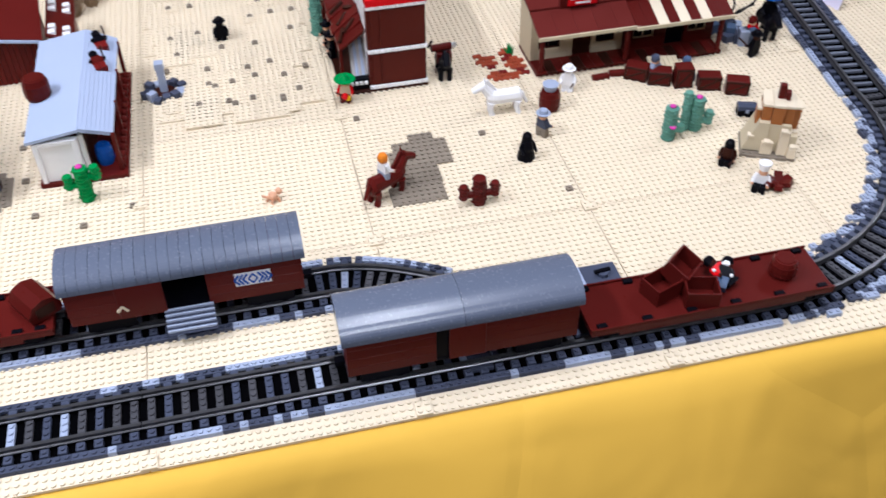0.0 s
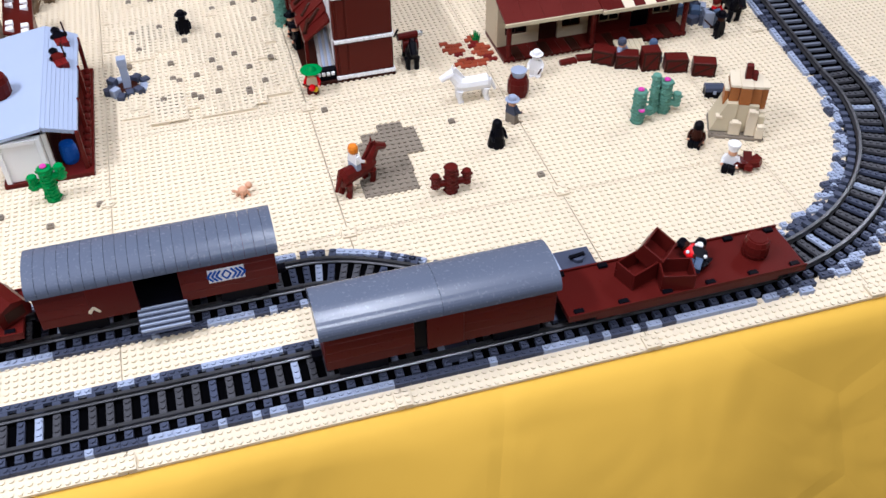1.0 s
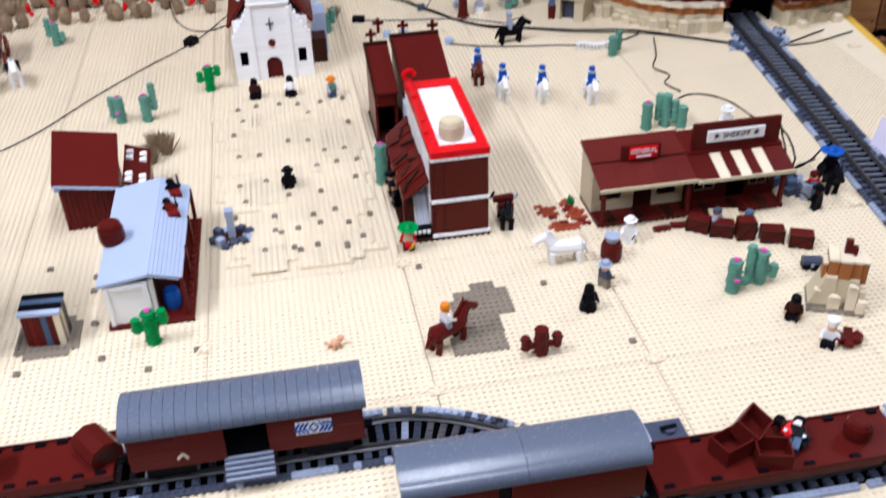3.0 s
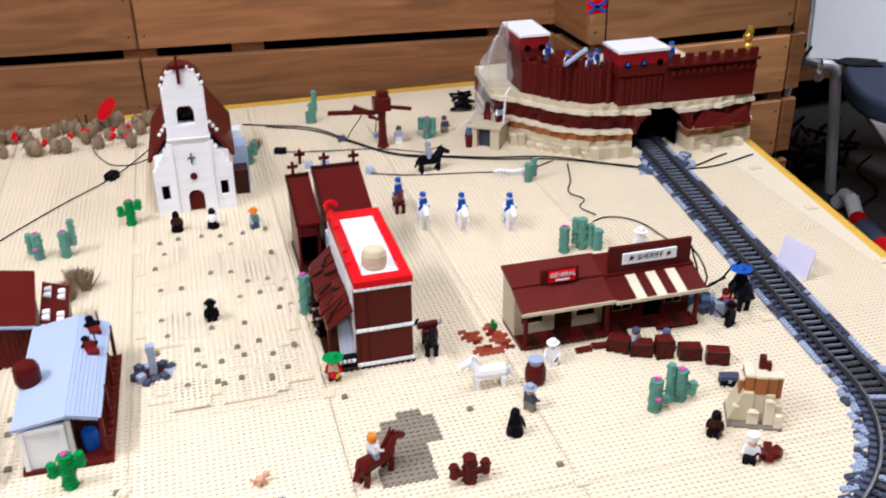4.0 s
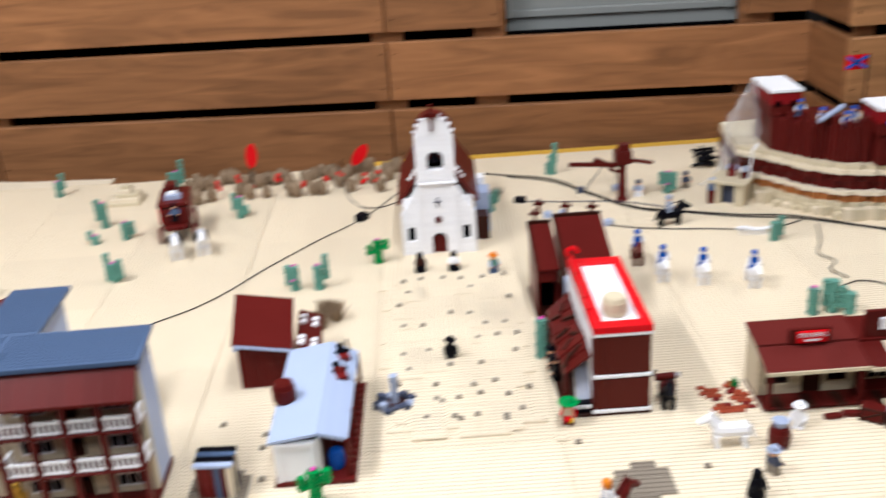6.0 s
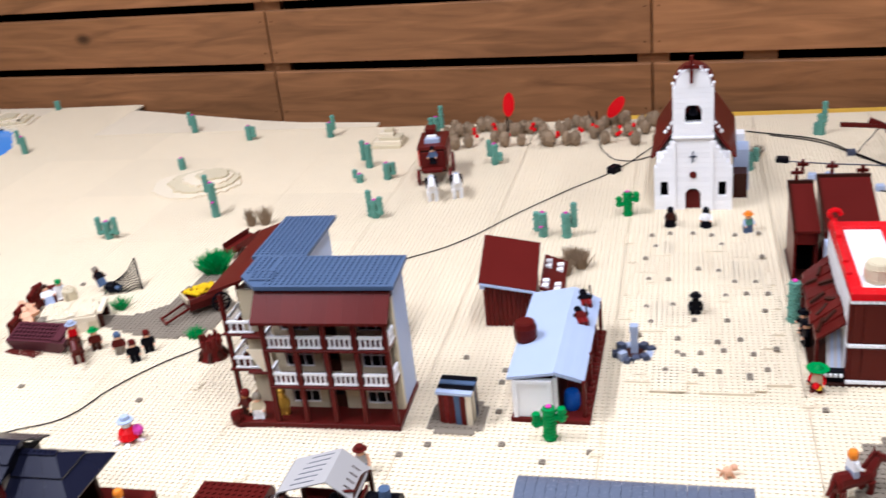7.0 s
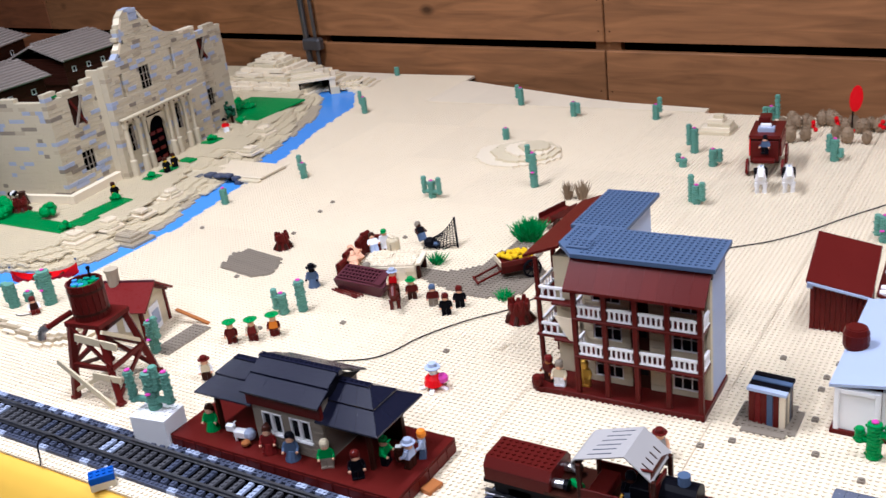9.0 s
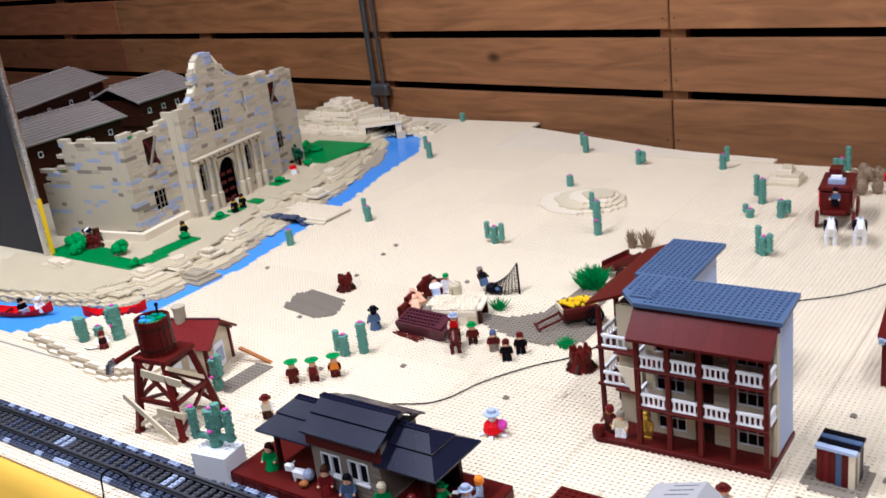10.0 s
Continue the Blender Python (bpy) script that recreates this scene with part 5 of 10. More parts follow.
def shopfront(name, label, x0, x1, m, wall_mat, roof_mat, sheriff):
    """A single-storey wooden shop: porch on posts, sloping porch roof, sign above."""
    b = thing(name, label, "toy house", m, "main street shops")
    w = x1 - x0
    part("base", Shape().rbox(0, w, 0, 0.085, 0, 0.0064, BROWN), b, "reddish-brown boardwalk")
    for k in range(int(w / 0.014)):
        part("boardwalk_plank", Shape().rbox(0.001 + k * 0.014, 0.0145 + k * 0.014, -0.004, 0.028, 0.0064, 0.0085, DARK_BROWN if k % 3 == 1 else BROWN), b)
    holes = [(0.012, 0.044, 0.016, 0.042), (w / 2 - 0.006, w / 2 + 0.022, 0.0, 0.048), (w - 0.040, w - 0.012, 0.016, 0.042)]
    s = wall_with_holes(Shape(), w, 0.070, 0.006, holes, wall_mat)
    ob = part("front_wall", s, b)
    ob.matrix_local = put(0, 0.034, 0.0064)
    window(b, put(0.012, 0.036, 0.0224), 0.032, 0.026, TAN_OLD if sheriff else DARK_BROWN, (1, 1))
    window(b, put(w - 0.040, 0.036, 0.0224), 0.028, 0.026, TAN_OLD if sheriff else DARK_BROWN, (1, 1))
    d = part("door", Shape().rbox(0, 0.028, 0, 0.003, 0, 0.048, BLACK if sheriff else DARK_BROWN), b, "dark shop door")
    part("door_window", Shape().box(0.006, 0.022, -0.0006, 0, 0.026, 0.042, BLACK), d)
    d.matrix_local = put(w / 2 - 0.006, 0.037, 0.0064)
    part("side_wall", Shape().rbox(0, 0.006, 0.040, 0.085, 0.0064, 0.085, wall_mat).rbox(w - 0.006, w, 0.040, 0.085, 0.0064, 0.085, wall_mat).box(0.006, w - 0.006, 0.079, 0.085, 0.0064, 0.085, wall_mat), b)
    for x in (0.004, w - 0.009) if not sheriff else (w - 0.009,):
        rings = []
        for k in range(6):
            z = 0.0085 + k * 0.0098
            rings += [(z, 0.0030), (z + 0.0006, 0.0038), (z + 0.0090, 0.0038), (z + 0.0096, 0.0030)]
        part("porch_post", Shape().lathe(x + 0.0025, 0.002, rings, BROWN, 10), b)
    n = 9 if sheriff else 5
    for k in range(n):
        a0, a1 = -0.003 + k * (w + 0.006) / n, -0.003 + (k + 1) * (w + 0.006) / n - 0.0002
        mat = TAN if sheriff and k in (2, 4, 6) else roof_mat
        part("porch_roof_board", Shape().along_x([(-0.010, 0.064), (-0.010, 0.067), (0.036, 0.082), (0.036, 0.079)], a0, a1, mat), b)
    part("eave", Shape().box(-0.004, w + 0.004, -0.0125, -0.0102, 0.063, 0.068, TAN_OLD), b)
    part("roof", Shape().along_x([(0.0365, 0.081), (0.0365, 0.085), (0.088, 0.0945), (0.088, 0.0905)], -0.003, w + 0.003, roof_mat), b)
    if sheriff:
        part("parapet", Shape().rbox(0.004, w - 0.002, 0.040, 0.0462, 0.083, 0.126, BROWN), b)
        board = part("sign", Shape().rbox(0.024, w - 0.027, 0.036, 0.0398, 0.099, 0.116, WHITE), b, "white sign board with black letters")
        letters(board, "\u2605 SHERIFF \u2605", 0.0118, pose((w - 0.003) / 2, 0.0356, 0.1075, 90, 0, 0), BLACK)
    else:
        part("parapet", Shape().rbox(0.040, w - 0.040, 0.034, 0.040, 0.084, 0.106, BROWN), b)
        board = part("sign", Shape().rbox(0.050, w - 0.046, 0.030, 0.0338, 0.087, 0.104, RED), b, "red sign board with white letters")
        letters(board, "GENERAL", 0.0092, pose((w + 0.004) / 2, 0.0296, 0.0985, 90, 0, 0), WHITE)
        bar = Shape().box(0.060, w - 0.056, 0.0292, 0.0299, 0.0895, 0.0925, WHITE)
        part("sign_line", bar, board)
    return b


def shops():
    shopfront("toy_general_store", "tan toy general store with dark red porch roof", 0.281, 0.418, put(0.281, 0.541), TAN_OLD, STORE_ROOF, False)
    shopfront("toy_sheriff_office", "brown toy sheriff's office with striped tan awning", 0.42, 0.556, put(0.420, 0.536), BROWN, BROWN, True)
    # planks, loose boardwalk steps and barricade crates in front
    for k, (x, y, a) in enumerate(((0.366, 0.516, 4), (0.392, 0.520, -8))):
        single("boardwalk_step", Shape().rbox(-0.012, 0.012, -0.005, 0.005, 0, 0.0064, BROWN), "short reddish-brown plank step before the shops", "step", put(x, y, 0, a), "loose steps")
    s = Shape()
    for k in range(6):
        s.rbox(-0.020 + 0.007 * k, -0.0135 + 0.007 * k, -0.020, 0.018, 0.012, 0.0155, TAN_OLD)
    s.rbox(-0.016, -0.010, -0.014, 0.014, 0, 0.012, BROWN).rbox(0.010, 0.016, -0.014, 0.014, 0, 0.012, BROWN)
    single("plank_ramp", s, "tan plank ramp before the sheriff's office", "ramp", put(0.456, 0.512, 0, -10))
    crates = [(0.414, 0.505, -35), (0.440, 0.486, -22), (0.468, 0.472, -10), (0.500, 0.458, -16), (0.532, 0.438, -24)]
    for k, (x, y, a) in enumerate(crates):
        c = thing("crate", "reddish-brown toy crate in the street barricade", "crate", put(x, y, 0, a), "barricade crates")
        hgt = 0.031 if k == 2 else 0.022
        wd = 0.012 if k == 2 else 0.0155
        part("body", Shape().rbox(-wd, wd, -0.008, 0.011, 0, hgt, BROWN), c)
        trim = Shape()
        for z in (0.001, hgt - 0.004):
            trim.rbox(-wd - 0.0006, wd + 0.0006, -0.0088, -0.0079, z, z + 0.003, DARK_BROWN, 0.0003)
        for x2 in (-wd, wd - 0.003):
            trim.rbox(x2, x2 + 0.003, -0.0088, -0.0079, 0.004, hgt - 0.004, DARK_BROWN, 0.0003)
        trim.beam((-wd + 0.003, -0.0084, 0.004), (wd - 0.003, -0.0084, hgt - 0.004), 0.0010, 0.0025, DARK_BROWN)
        part("batten", trim, c)
    ch = thing("toy_chest", "small black toy chest with a grey lid on the sand", "chest", put(0.521, 0.388, 0, -18))
    part("body", Shape().rbox(-0.012, 0.012, -0.008, 0.008, 0, 0.010, BLACK), ch)
    part("lid", Shape().along_x([(-0.0082, 0.0102), (-0.007, 0.0150), (0, 0.0172), (0.007, 0.0150), (0.0082, 0.0102)], -0.0122, 0.0122, GREY), ch, "rounded dark grey lid")
    part("latch", Shape().rbox(-0.002, 0.002, -0.0092, -0.0081, 0.007, 0.012, PALE_GREY, 0.0003), ch)
    barrel(put(0.274, 0.464), BROWN, "brown toy barrel with a silver bucket on top", 0.0145, 0.029)
    single("bucket", Shape().lathe(0, 0, [(0, 0.008), (0.008, 0.0108), (0.0088, 0.0108), (0.0088, 0.0096)], PALE_GREY, 14), "pale grey toy bucket on the barrel", "bucket", put(0.274, 0.464, 0.0302))
    # scattered rust-coloured tiles beside the store
    rng = random.Random(9)
    pad = thing("rust_paving", "broken clay-red brick paving beside the general store", "paving")
    for row in range(10):
        for col in range(5):
            x, y = 0.214 + 0.0125 * col + 0.006 * (row % 2), 0.548 + 0.0080 * row
            if rng.random() < 0.24 or (x - 0.243) ** 2 / 0.0013 + (y - 0.585) ** 2 / 0.0019 > 1.05:
                continue
            part("tile", Shape().rbox(-0.0060, 0.0060, -0.0037, 0.0037, 0, 0.0030 + 0.0008 * rng.random(), CLAY if rng.random() < 0.78 else DARK_RED, 0.0005), pad).matrix_local = put(x, y, 0, rng.uniform(-4, 4))
    # brown ladder-backed chair and the black horse by the saloon
    toy_horse(put(0.158, 0.582, 0, -97), BLACK, "black toy horse with a brown saddle beside the saloon", None, BROWN)
    single("saddle_roll", Shape().tube((-0.017, 0, 0), (0.011, 0, 0), 0.0052, BROWN, 10).tube((0.011, 0, 0), (0.018, 0, 0), 0.0040, CHROME, 10).tube((-0.022, 0, 0.002), (-0.016, 0, 0.012), 0.0016, BLACK, 6), "brown saddle roll with a silver end on the horse", "saddle roll", put(0.158, 0.586, 0.0415, 4))


def church():
    m = put(-0.211, 1.168, 0, -1.5) @ Matrix.Diagonal((0.94, 1.0, 1.0, 1.0))
    c = thing("toy_church", "white toy mission church with stepped gable and brown roof", "toy church", m)
    W = 0.152
    s = Shape()
    step = 0.0096
    for k in range(15):
        z = k * step
        inset = max(0, (k - 8)) * 0.0062
        cuts = []
        if z < 0.042:
            cuts.append((0.061, 0.091))
        if 0.028 < z + 0.004 < 0.056:
            cuts += [(0.012, 0.027), (0.125, 0.140)]
        x, parts_ = inset, []
        for a, b in sorted(cuts):
            parts_.append((x, a))
            x = b
        parts_.append((x, W - inset))
        for a, b in parts_:
            part("course", Shape().rbox(a, b, 0, 0.018, z + 0.0001, z + step - 0.0001, WHITE, 0.0004), c)
    for k in range(8, 15):
        inset = max(0, (k - 8)) * 0.0062
        for sx in (inset + 0.003, W - inset - 0.003):
            s.ball(sx, 0.004, (k + 1) * step, 0.0032, WHITE, 8, 4)
    part("coping", s, c, "white studs on the stepped gable")
    for x in (0.036, 0.109):
        part("pilaster", Shape().rbox(x, x + 0.007, -0.003, 0.0, 0, 0.138, WHITE), c)
    part("door", Shape().box(0.061, 0.091, 0.008, 0.012, 0, 0.036, BROWN), c, "brown arched church door")
    part("door_arch", Shape().along_y([(0.061, 0.048), (0.061, 0.034), (0.065, 0.040), (0.071, 0.0435), (0.081, 0.0435), (0.087, 0.040), (0.091, 0.034), (0.091, 0.048)], 0.0002, 0.012, WHITE), c)
    part("doorway_shade", Shape().box(0.061, 0.091, 0.0125, 0.0135, 0.030, 0.048, SHADOW_VOID), c)
    # Black sheets put the shade into the window openings.
    for x in (0.012, 0.125):
        part("window", Shape().box(x, x + 0.015, 0.008, 0.011, 0.0288, 0.0576, SHADOW_VOID), c, "small church window, its shade a black sheet")
    part("rose_window", Shape().tube((0.076, -0.002, 0.072), (0.076, 0.0, 0.072), 0.007, BROWN, 12), c)
    cr = Shape().box(0.0748, 0.0772, -0.0024, -0.0002, 0.096, 0.118, GREY).box(0.069, 0.083, -0.0024, -0.0002, 0.107, 0.1094, GREY)
    part("wall_cross", cr, c, "grey cross on the white wall")
    # bell tower
    s = Shape()
    t0, t1 = 0.037, 0.115
    for k in range(15, 25):
        z = k * step
        spans = ((t0, 0.060), (0.092, t1)) if 18 <= k < 22 else ((t0, t1),)
        for a, b in spans:
            part("tower_course", Shape().rbox(a, b, -0.002, 0.034, z + 0.0001, z + step - 0.0001, WHITE, 0.0004), c)
    part("tower_ledge", Shape().rbox(t0 - 0.002, t1 + 0.002, -0.004, 0.036, 15 * step, 15 * step + 0.004, WHITE), c)
    arc = [(0.076 + 0.034 * math.cos(q), 25 * step + 0.034 * math.sin(q)) for q in (math.pi * i / 14 for i in range(15))]
    part("tower_gable", Shape().along_y(arc, -0.0023, 0.0201, WHITE), c, "white rounded bell gable")
    for k in range(9):
        q = math.pi * (0.06 + 0.88 * k / 8)
        s.ball(0.076 + 0.0385 * math.cos(q), 0.003, 25 * step + 0.0385 * math.sin(q), 0.0036, WHITE, 8, 4)
    shell = [(0.076 + 0.0385 * math.cos(q), 25 * step + 0.0385 * math.sin(q)) for q in (math.pi * i / 14 for i in range(15))]
    part("tower_coping", s, c, "white studs on the bell gable")
    # Black sheet for the shade behind the bell.
    part("bell_opening", Shape().box(0.060, 0.092, 0.020, 0.024, 18 * step, 22 * step, SHADOW_VOID), c)
    part("bell", Shape().lathe(0.076, 0.012, [(0.186, 0.010), (0.190, 0.008), (0.200, 0.006), (0.204, 0.002)], BLACK, 12), c)
    part("bell_arch", Shape().along_y([(0.060, 0.2112), (0.060, 0.199), (0.066, 0.207), (0.086, 0.207), (0.092, 0.199), (0.092, 0.2112)], -0.0018, 0.012, WHITE), c)
    part("tower_roof", Shape().along_y(shell, 0.0202, 0.046, BROWN), c, "brown arched tower roof")
    x = 0.073
    part("cross", Shape().box(x - 0.003, x + 0.003, -0.008, -0.0025, 0.250, 0.300, BROWN).box(x - 0.015, x + 0.015, -0.008, -0.0025, 0.276, 0.283, BROWN), c, "brown roof cross")
    # nave
    part("nave", Shape().rbox(0.004, W - 0.004, 0.018, 0.26, 0, 0.112, WHITE), c)
    part("roof", Shape().along_y([(-0.008, 0.100), (0.076, 0.212), (W + 0.008, 0.100), (W + 0.002, 0.098), (0.076, 0.203), (-0.002, 0.098)], 0.019, 0.265, BROWN), c, "steep reddish-brown roof")
    for sx, d in ((-0.008, 1), (W + 0.008, -1)):
        for k in range(6):
            part("verge_stone", Shape().ball(sx + d * (0.030 + k * 0.0060), 0.022, 0.150 + k * 0.0080, 0.0042, WHITE, 8, 4), c)
    for x0, x1, y0, y1 in ((W + 0.004, W + 0.034, 0.10, 0.15), (W + 0.004, W + 0.026, 0.15, 0.18)):
        part("annex", Shape().rbox(x0, x1, y0, y1, 0.0, 0.085 if y0 < 0.12 else 0.10, PALE_BLUE if y0 < 0.12 else WHITE), c)
    part("annex_wall", Shape().rbox(W + 0.003, W + 0.030, 0.06, 0.098, 0, 0.05, DARK_BROWN), c)
    toy_figure(put(-0.180, 1.090, 0, 10), BLACK, BLACK, DARK_BROWN, BLACK, "hood", "toy nun in a black habit before the church", DARK_BROWN)
    toy_figure(put(-0.117, 1.086, 0, -8), BLACK, BLACK, FLESH, BLACK, "hood", "toy nun in black and white before the church", WHITE)
    toy_figure(put(-0.045, 1.062, 0, 30), SAND_GREEN, SAND_BLUE, FLESH, ORANGE, "hat", "toy figure in a green coat with orange hat", PALE_BLUE)


def barn():
    """Plank barn under a tilted smooth roof, with a lower roof of white tiles beside it."""
    b = thing("toy_barn", "dark brown toy barn with a smooth reddish roof", "toy barn", put(-0.456, 0.702, 0, 3))

    def top(x, y):
        """Underside of the tilted roof."""
        return 0.084 - 0.19 * x + 0.33 * y

    box_faces = [(3, 2, 1, 0), (4, 5, 6, 7), (0, 1, 5, 4), (1, 2, 6, 5), (2, 3, 7, 6), (3, 0, 4, 7)]

    def wall(name, x0, x1, y0, y1, mat):
        corners = [(x0, y0), (x1, y0), (x1, y1), (x0, y1)]
        part(name, Shape().add([(x, y, 0) for x, y in corners] + [(x, y, top(x, y) - 0.0004) for x, y in corners], box_faces, mat), b)

    for k in range(11):
        wall("wall_board", 0.0004 + k * 0.0071, 0.0068 + k * 0.0071, 0, 0.004, BROWN)
    wall("side_wall", 0.0, 0.004, 0.0042, 0.082, BROWN)
    wall("side_wall", 0.074, 0.078, 0.0042, 0.082, BROWN)
    wall("rear_wall", 0.0042, 0.0738, 0.078, 0.082, DARK_BROWN)
    corners = [(-0.004, -0.012), (0.084, -0.012), (0.084, 0.090), (-0.004, 0.090)]
    part("roof", Shape().add([(x, y, top(x, y)) for x, y in corners] + [(x, y, top(x, y) + 0.0042) for x, y in corners], box_faces, BROWN), b, "smooth reddish-brown sloping roof")
    part("eave", Shape().beam((-0.002, -0.0133, top(0, -0.012) + 0.001), (0.083, -0.0133, top(0.083, -0.012) + 0.001), 0.0024, 0.0036, PALE_BLUE), b, "pale blue eave strip")
    part("bracket", Shape().rbox(-0.003, 0.005, -0.010, -0.0002, top(0, 0) - 0.013, top(0, 0) - 0.004, PALE_BLUE), b)
    part("low_roof", Shape().along_y([(0.088, 0.066), (0.088, 0.070), (0.124, 0.056), (0.124, 0.052)], -0.004, 0.115, BROWN), b)
    part("low_wall", Shape().rbox(0.116, 0.120, 0, 0.110, 0, 0.053, BROWN), b)
    part("low_wall", Shape().rbox(0.0785, 0.1158, 0.0, 0.004, 0, 0.056, BROWN), b)
    for x in (0.096, 0.114):
        for y in (0.006, 0.022, 0.074, 0.092):
            z = 0.0702 - (x - 0.088) * 0.389
            part("roof_tile", Shape().rbox(x - 0.005, x + 0.005, y - 0.005, y + 0.005, z - 0.003, z + 0.0035, WHITE, 0.0008), b, "white square roof tile")


def blue_house():
    b = thing("toy_farmhouse", "white toy farmhouse with pale blue roof", "toy house", put(-0.372, 0.455, 0, -1))
    part("base", Shape().rbox(-0.004, 0.100, -0.004, 0.235, 0, 0.0064, BROWN), b, "reddish-brown porch base")
    s = Shape().rbox(0, 0.052, 0, 0.006, 0.0064, 0.064, WHITE).rbox(0.0, 0.006, -0.003, 0, 0.0064, 0.064, WHITE).rbox(0.046, 0.052, -0.003, 0, 0.0064, 0.064, WHITE).rbox(0.0061, 0.0459, -0.003, 0.0, 0.058, 0.064, WHITE)
    part("gable_wall", s, b, "white panelled gable wall")
    part("side_wall", Shape().rbox(0, 0.006, 0.006, 0.225, 0.0064, 0.064, WHITE).rbox(0.052, 0.058, 0.006, 0.225, 0.0064, 0.064, WHITE).box(0.006, 0.052, 0.219, 0.225, 0.0064, 0.064, WHITE), b)
    part("roof", Shape().add([(-0.006, -0.004, 0.0645), (0.056, -0.004, 0.074), (0.056, 0.236, 0.074), (-0.006, 0.236, 0.0645), (-0.006, -0.004, 0.0685), (0.056, -0.004, 0.078), (0.056, 0.236, 0.078), (-0.008, 0.236, 0.067)],
                             [(3, 2, 1, 0), (4, 5, 6, 7), (0, 1, 5, 4), (1, 2, 6, 5), (2, 3, 7, 6), (3, 0, 4, 7)], PALE_BLUE), b, "smooth pale blue roof slab")
    for k in range(8):
        x0 = 0.0562 + k * 0.0046
        z = 0.0776 - k * 0.0023
        part("roof_board", Shape().along_y([(x0, z), (x0, z - 0.005), (x0 + 0.0045, z - 0.0072), (x0 + 0.0045, z - 0.0018)], -0.001 + 0.0014 * k, 0.236, PALE_BLUE), b)
    for y in (0.004, 0.075, 0.15, 0.222):
        part("porch_post", Shape().rbox(0.090, 0.095, y, y + 0.005, 0.0064, 0.060, BROWN), b)
    rail = Shape()
    for k in range(14):
        rail.ball(0.094, 0.012 + 0.0155 * k, 0.014, 0.005, BROWN, 8, 5)
    part("porch_rail", rail.rbox(0.091, 0.097, 0.008, 0.222, 0.0064, 0.011, BROWN), b)
    part("porch_wall", Shape().box(0.0582, 0.060, 0.01, 0.22, 0.0064, 0.064, DARK_BROWN), b)
    barrel(put(-0.366, 0.548, 0.0672), BROWN, "reddish-brown barrel on the pale blue roof", 0.0165, 0.030)
    barrel(put(-0.298, 0.480, 0.0064), BLUE, "dark blue toy barrel on the farmhouse porch", 0.011, 0.026)
    toy_figure(pose(-0.291, 0.595, 0.067, -78, 0, 20), BROWN, DARK_RED, BLACK, BLACK, "", "dark toy gunman lying on the roof", None, True)
    toy_figure(pose(-0.291, 0.648, 0.067, -78, 0, 16), BLACK, DARK_RED, BLACK, BLACK, "", "black toy gunman lying on the roof", None, True)


def outhouse():
    pad = thing("gravel_pad", "dark tan plate pad with stepped outline", "paving", put(-0.446, 0.448, 0))
    s = Shape().rbox(-0.040, 0.036, -0.024, 0.032, 0.0002, 0.0034, DARK_TAN).rbox(-0.028, 0.026, -0.034, -0.0242, 0.0002, 0.0034, DARK_TAN).rbox(-0.030, 0.026, 0.0322, 0.044, 0.0002, 0.0034, DARK_TAN)
    part("plate", s.studs(-0.040, 0.032, -0.024, 0.032, 0.0034, DARK_TAN, 6), pad)
    o = thing("toy_outhouse", "narrow toy hut of coloured upright boards", "toy hut", put(-0.444, 0.446, 0.0034, -4))
    for k, mat in enumerate((BROWN, DARK_RED, BROWN, SAND_BLUE, BROWN, TAN)):
        part("board", Shape().rbox(-0.024 + k * 0.0075, -0.0168 + k * 0.0075, -0.012, -0.008, 0, 0.046, mat, 0.0004), o)
    for k, mat in enumerate((DARK_TAN, TAN_OLD, GREY, DARK_BROWN)):
        part("board", Shape().rbox(0.0175, 0.021, -0.008 + k * 0.007, -0.0012 + k * 0.007, 0, 0.046, mat, 0.0004), o)
    part("core", Shape().box(-0.023, 0.017, -0.008, 0.019, 0, 0.046, DARK_BROWN), o)
    for k, mat in enumerate((PALE_BLUE, BLACK, SAND_BLUE, BLACK)):
        part("roof_board", Shape().rbox(-0.026, 0.023, -0.014 + k * 0.009, -0.0052 + k * 0.009, 0.0462 + 0.0015 * k, 0.0505 + 0.0015 * k, mat, 0.0005), o)


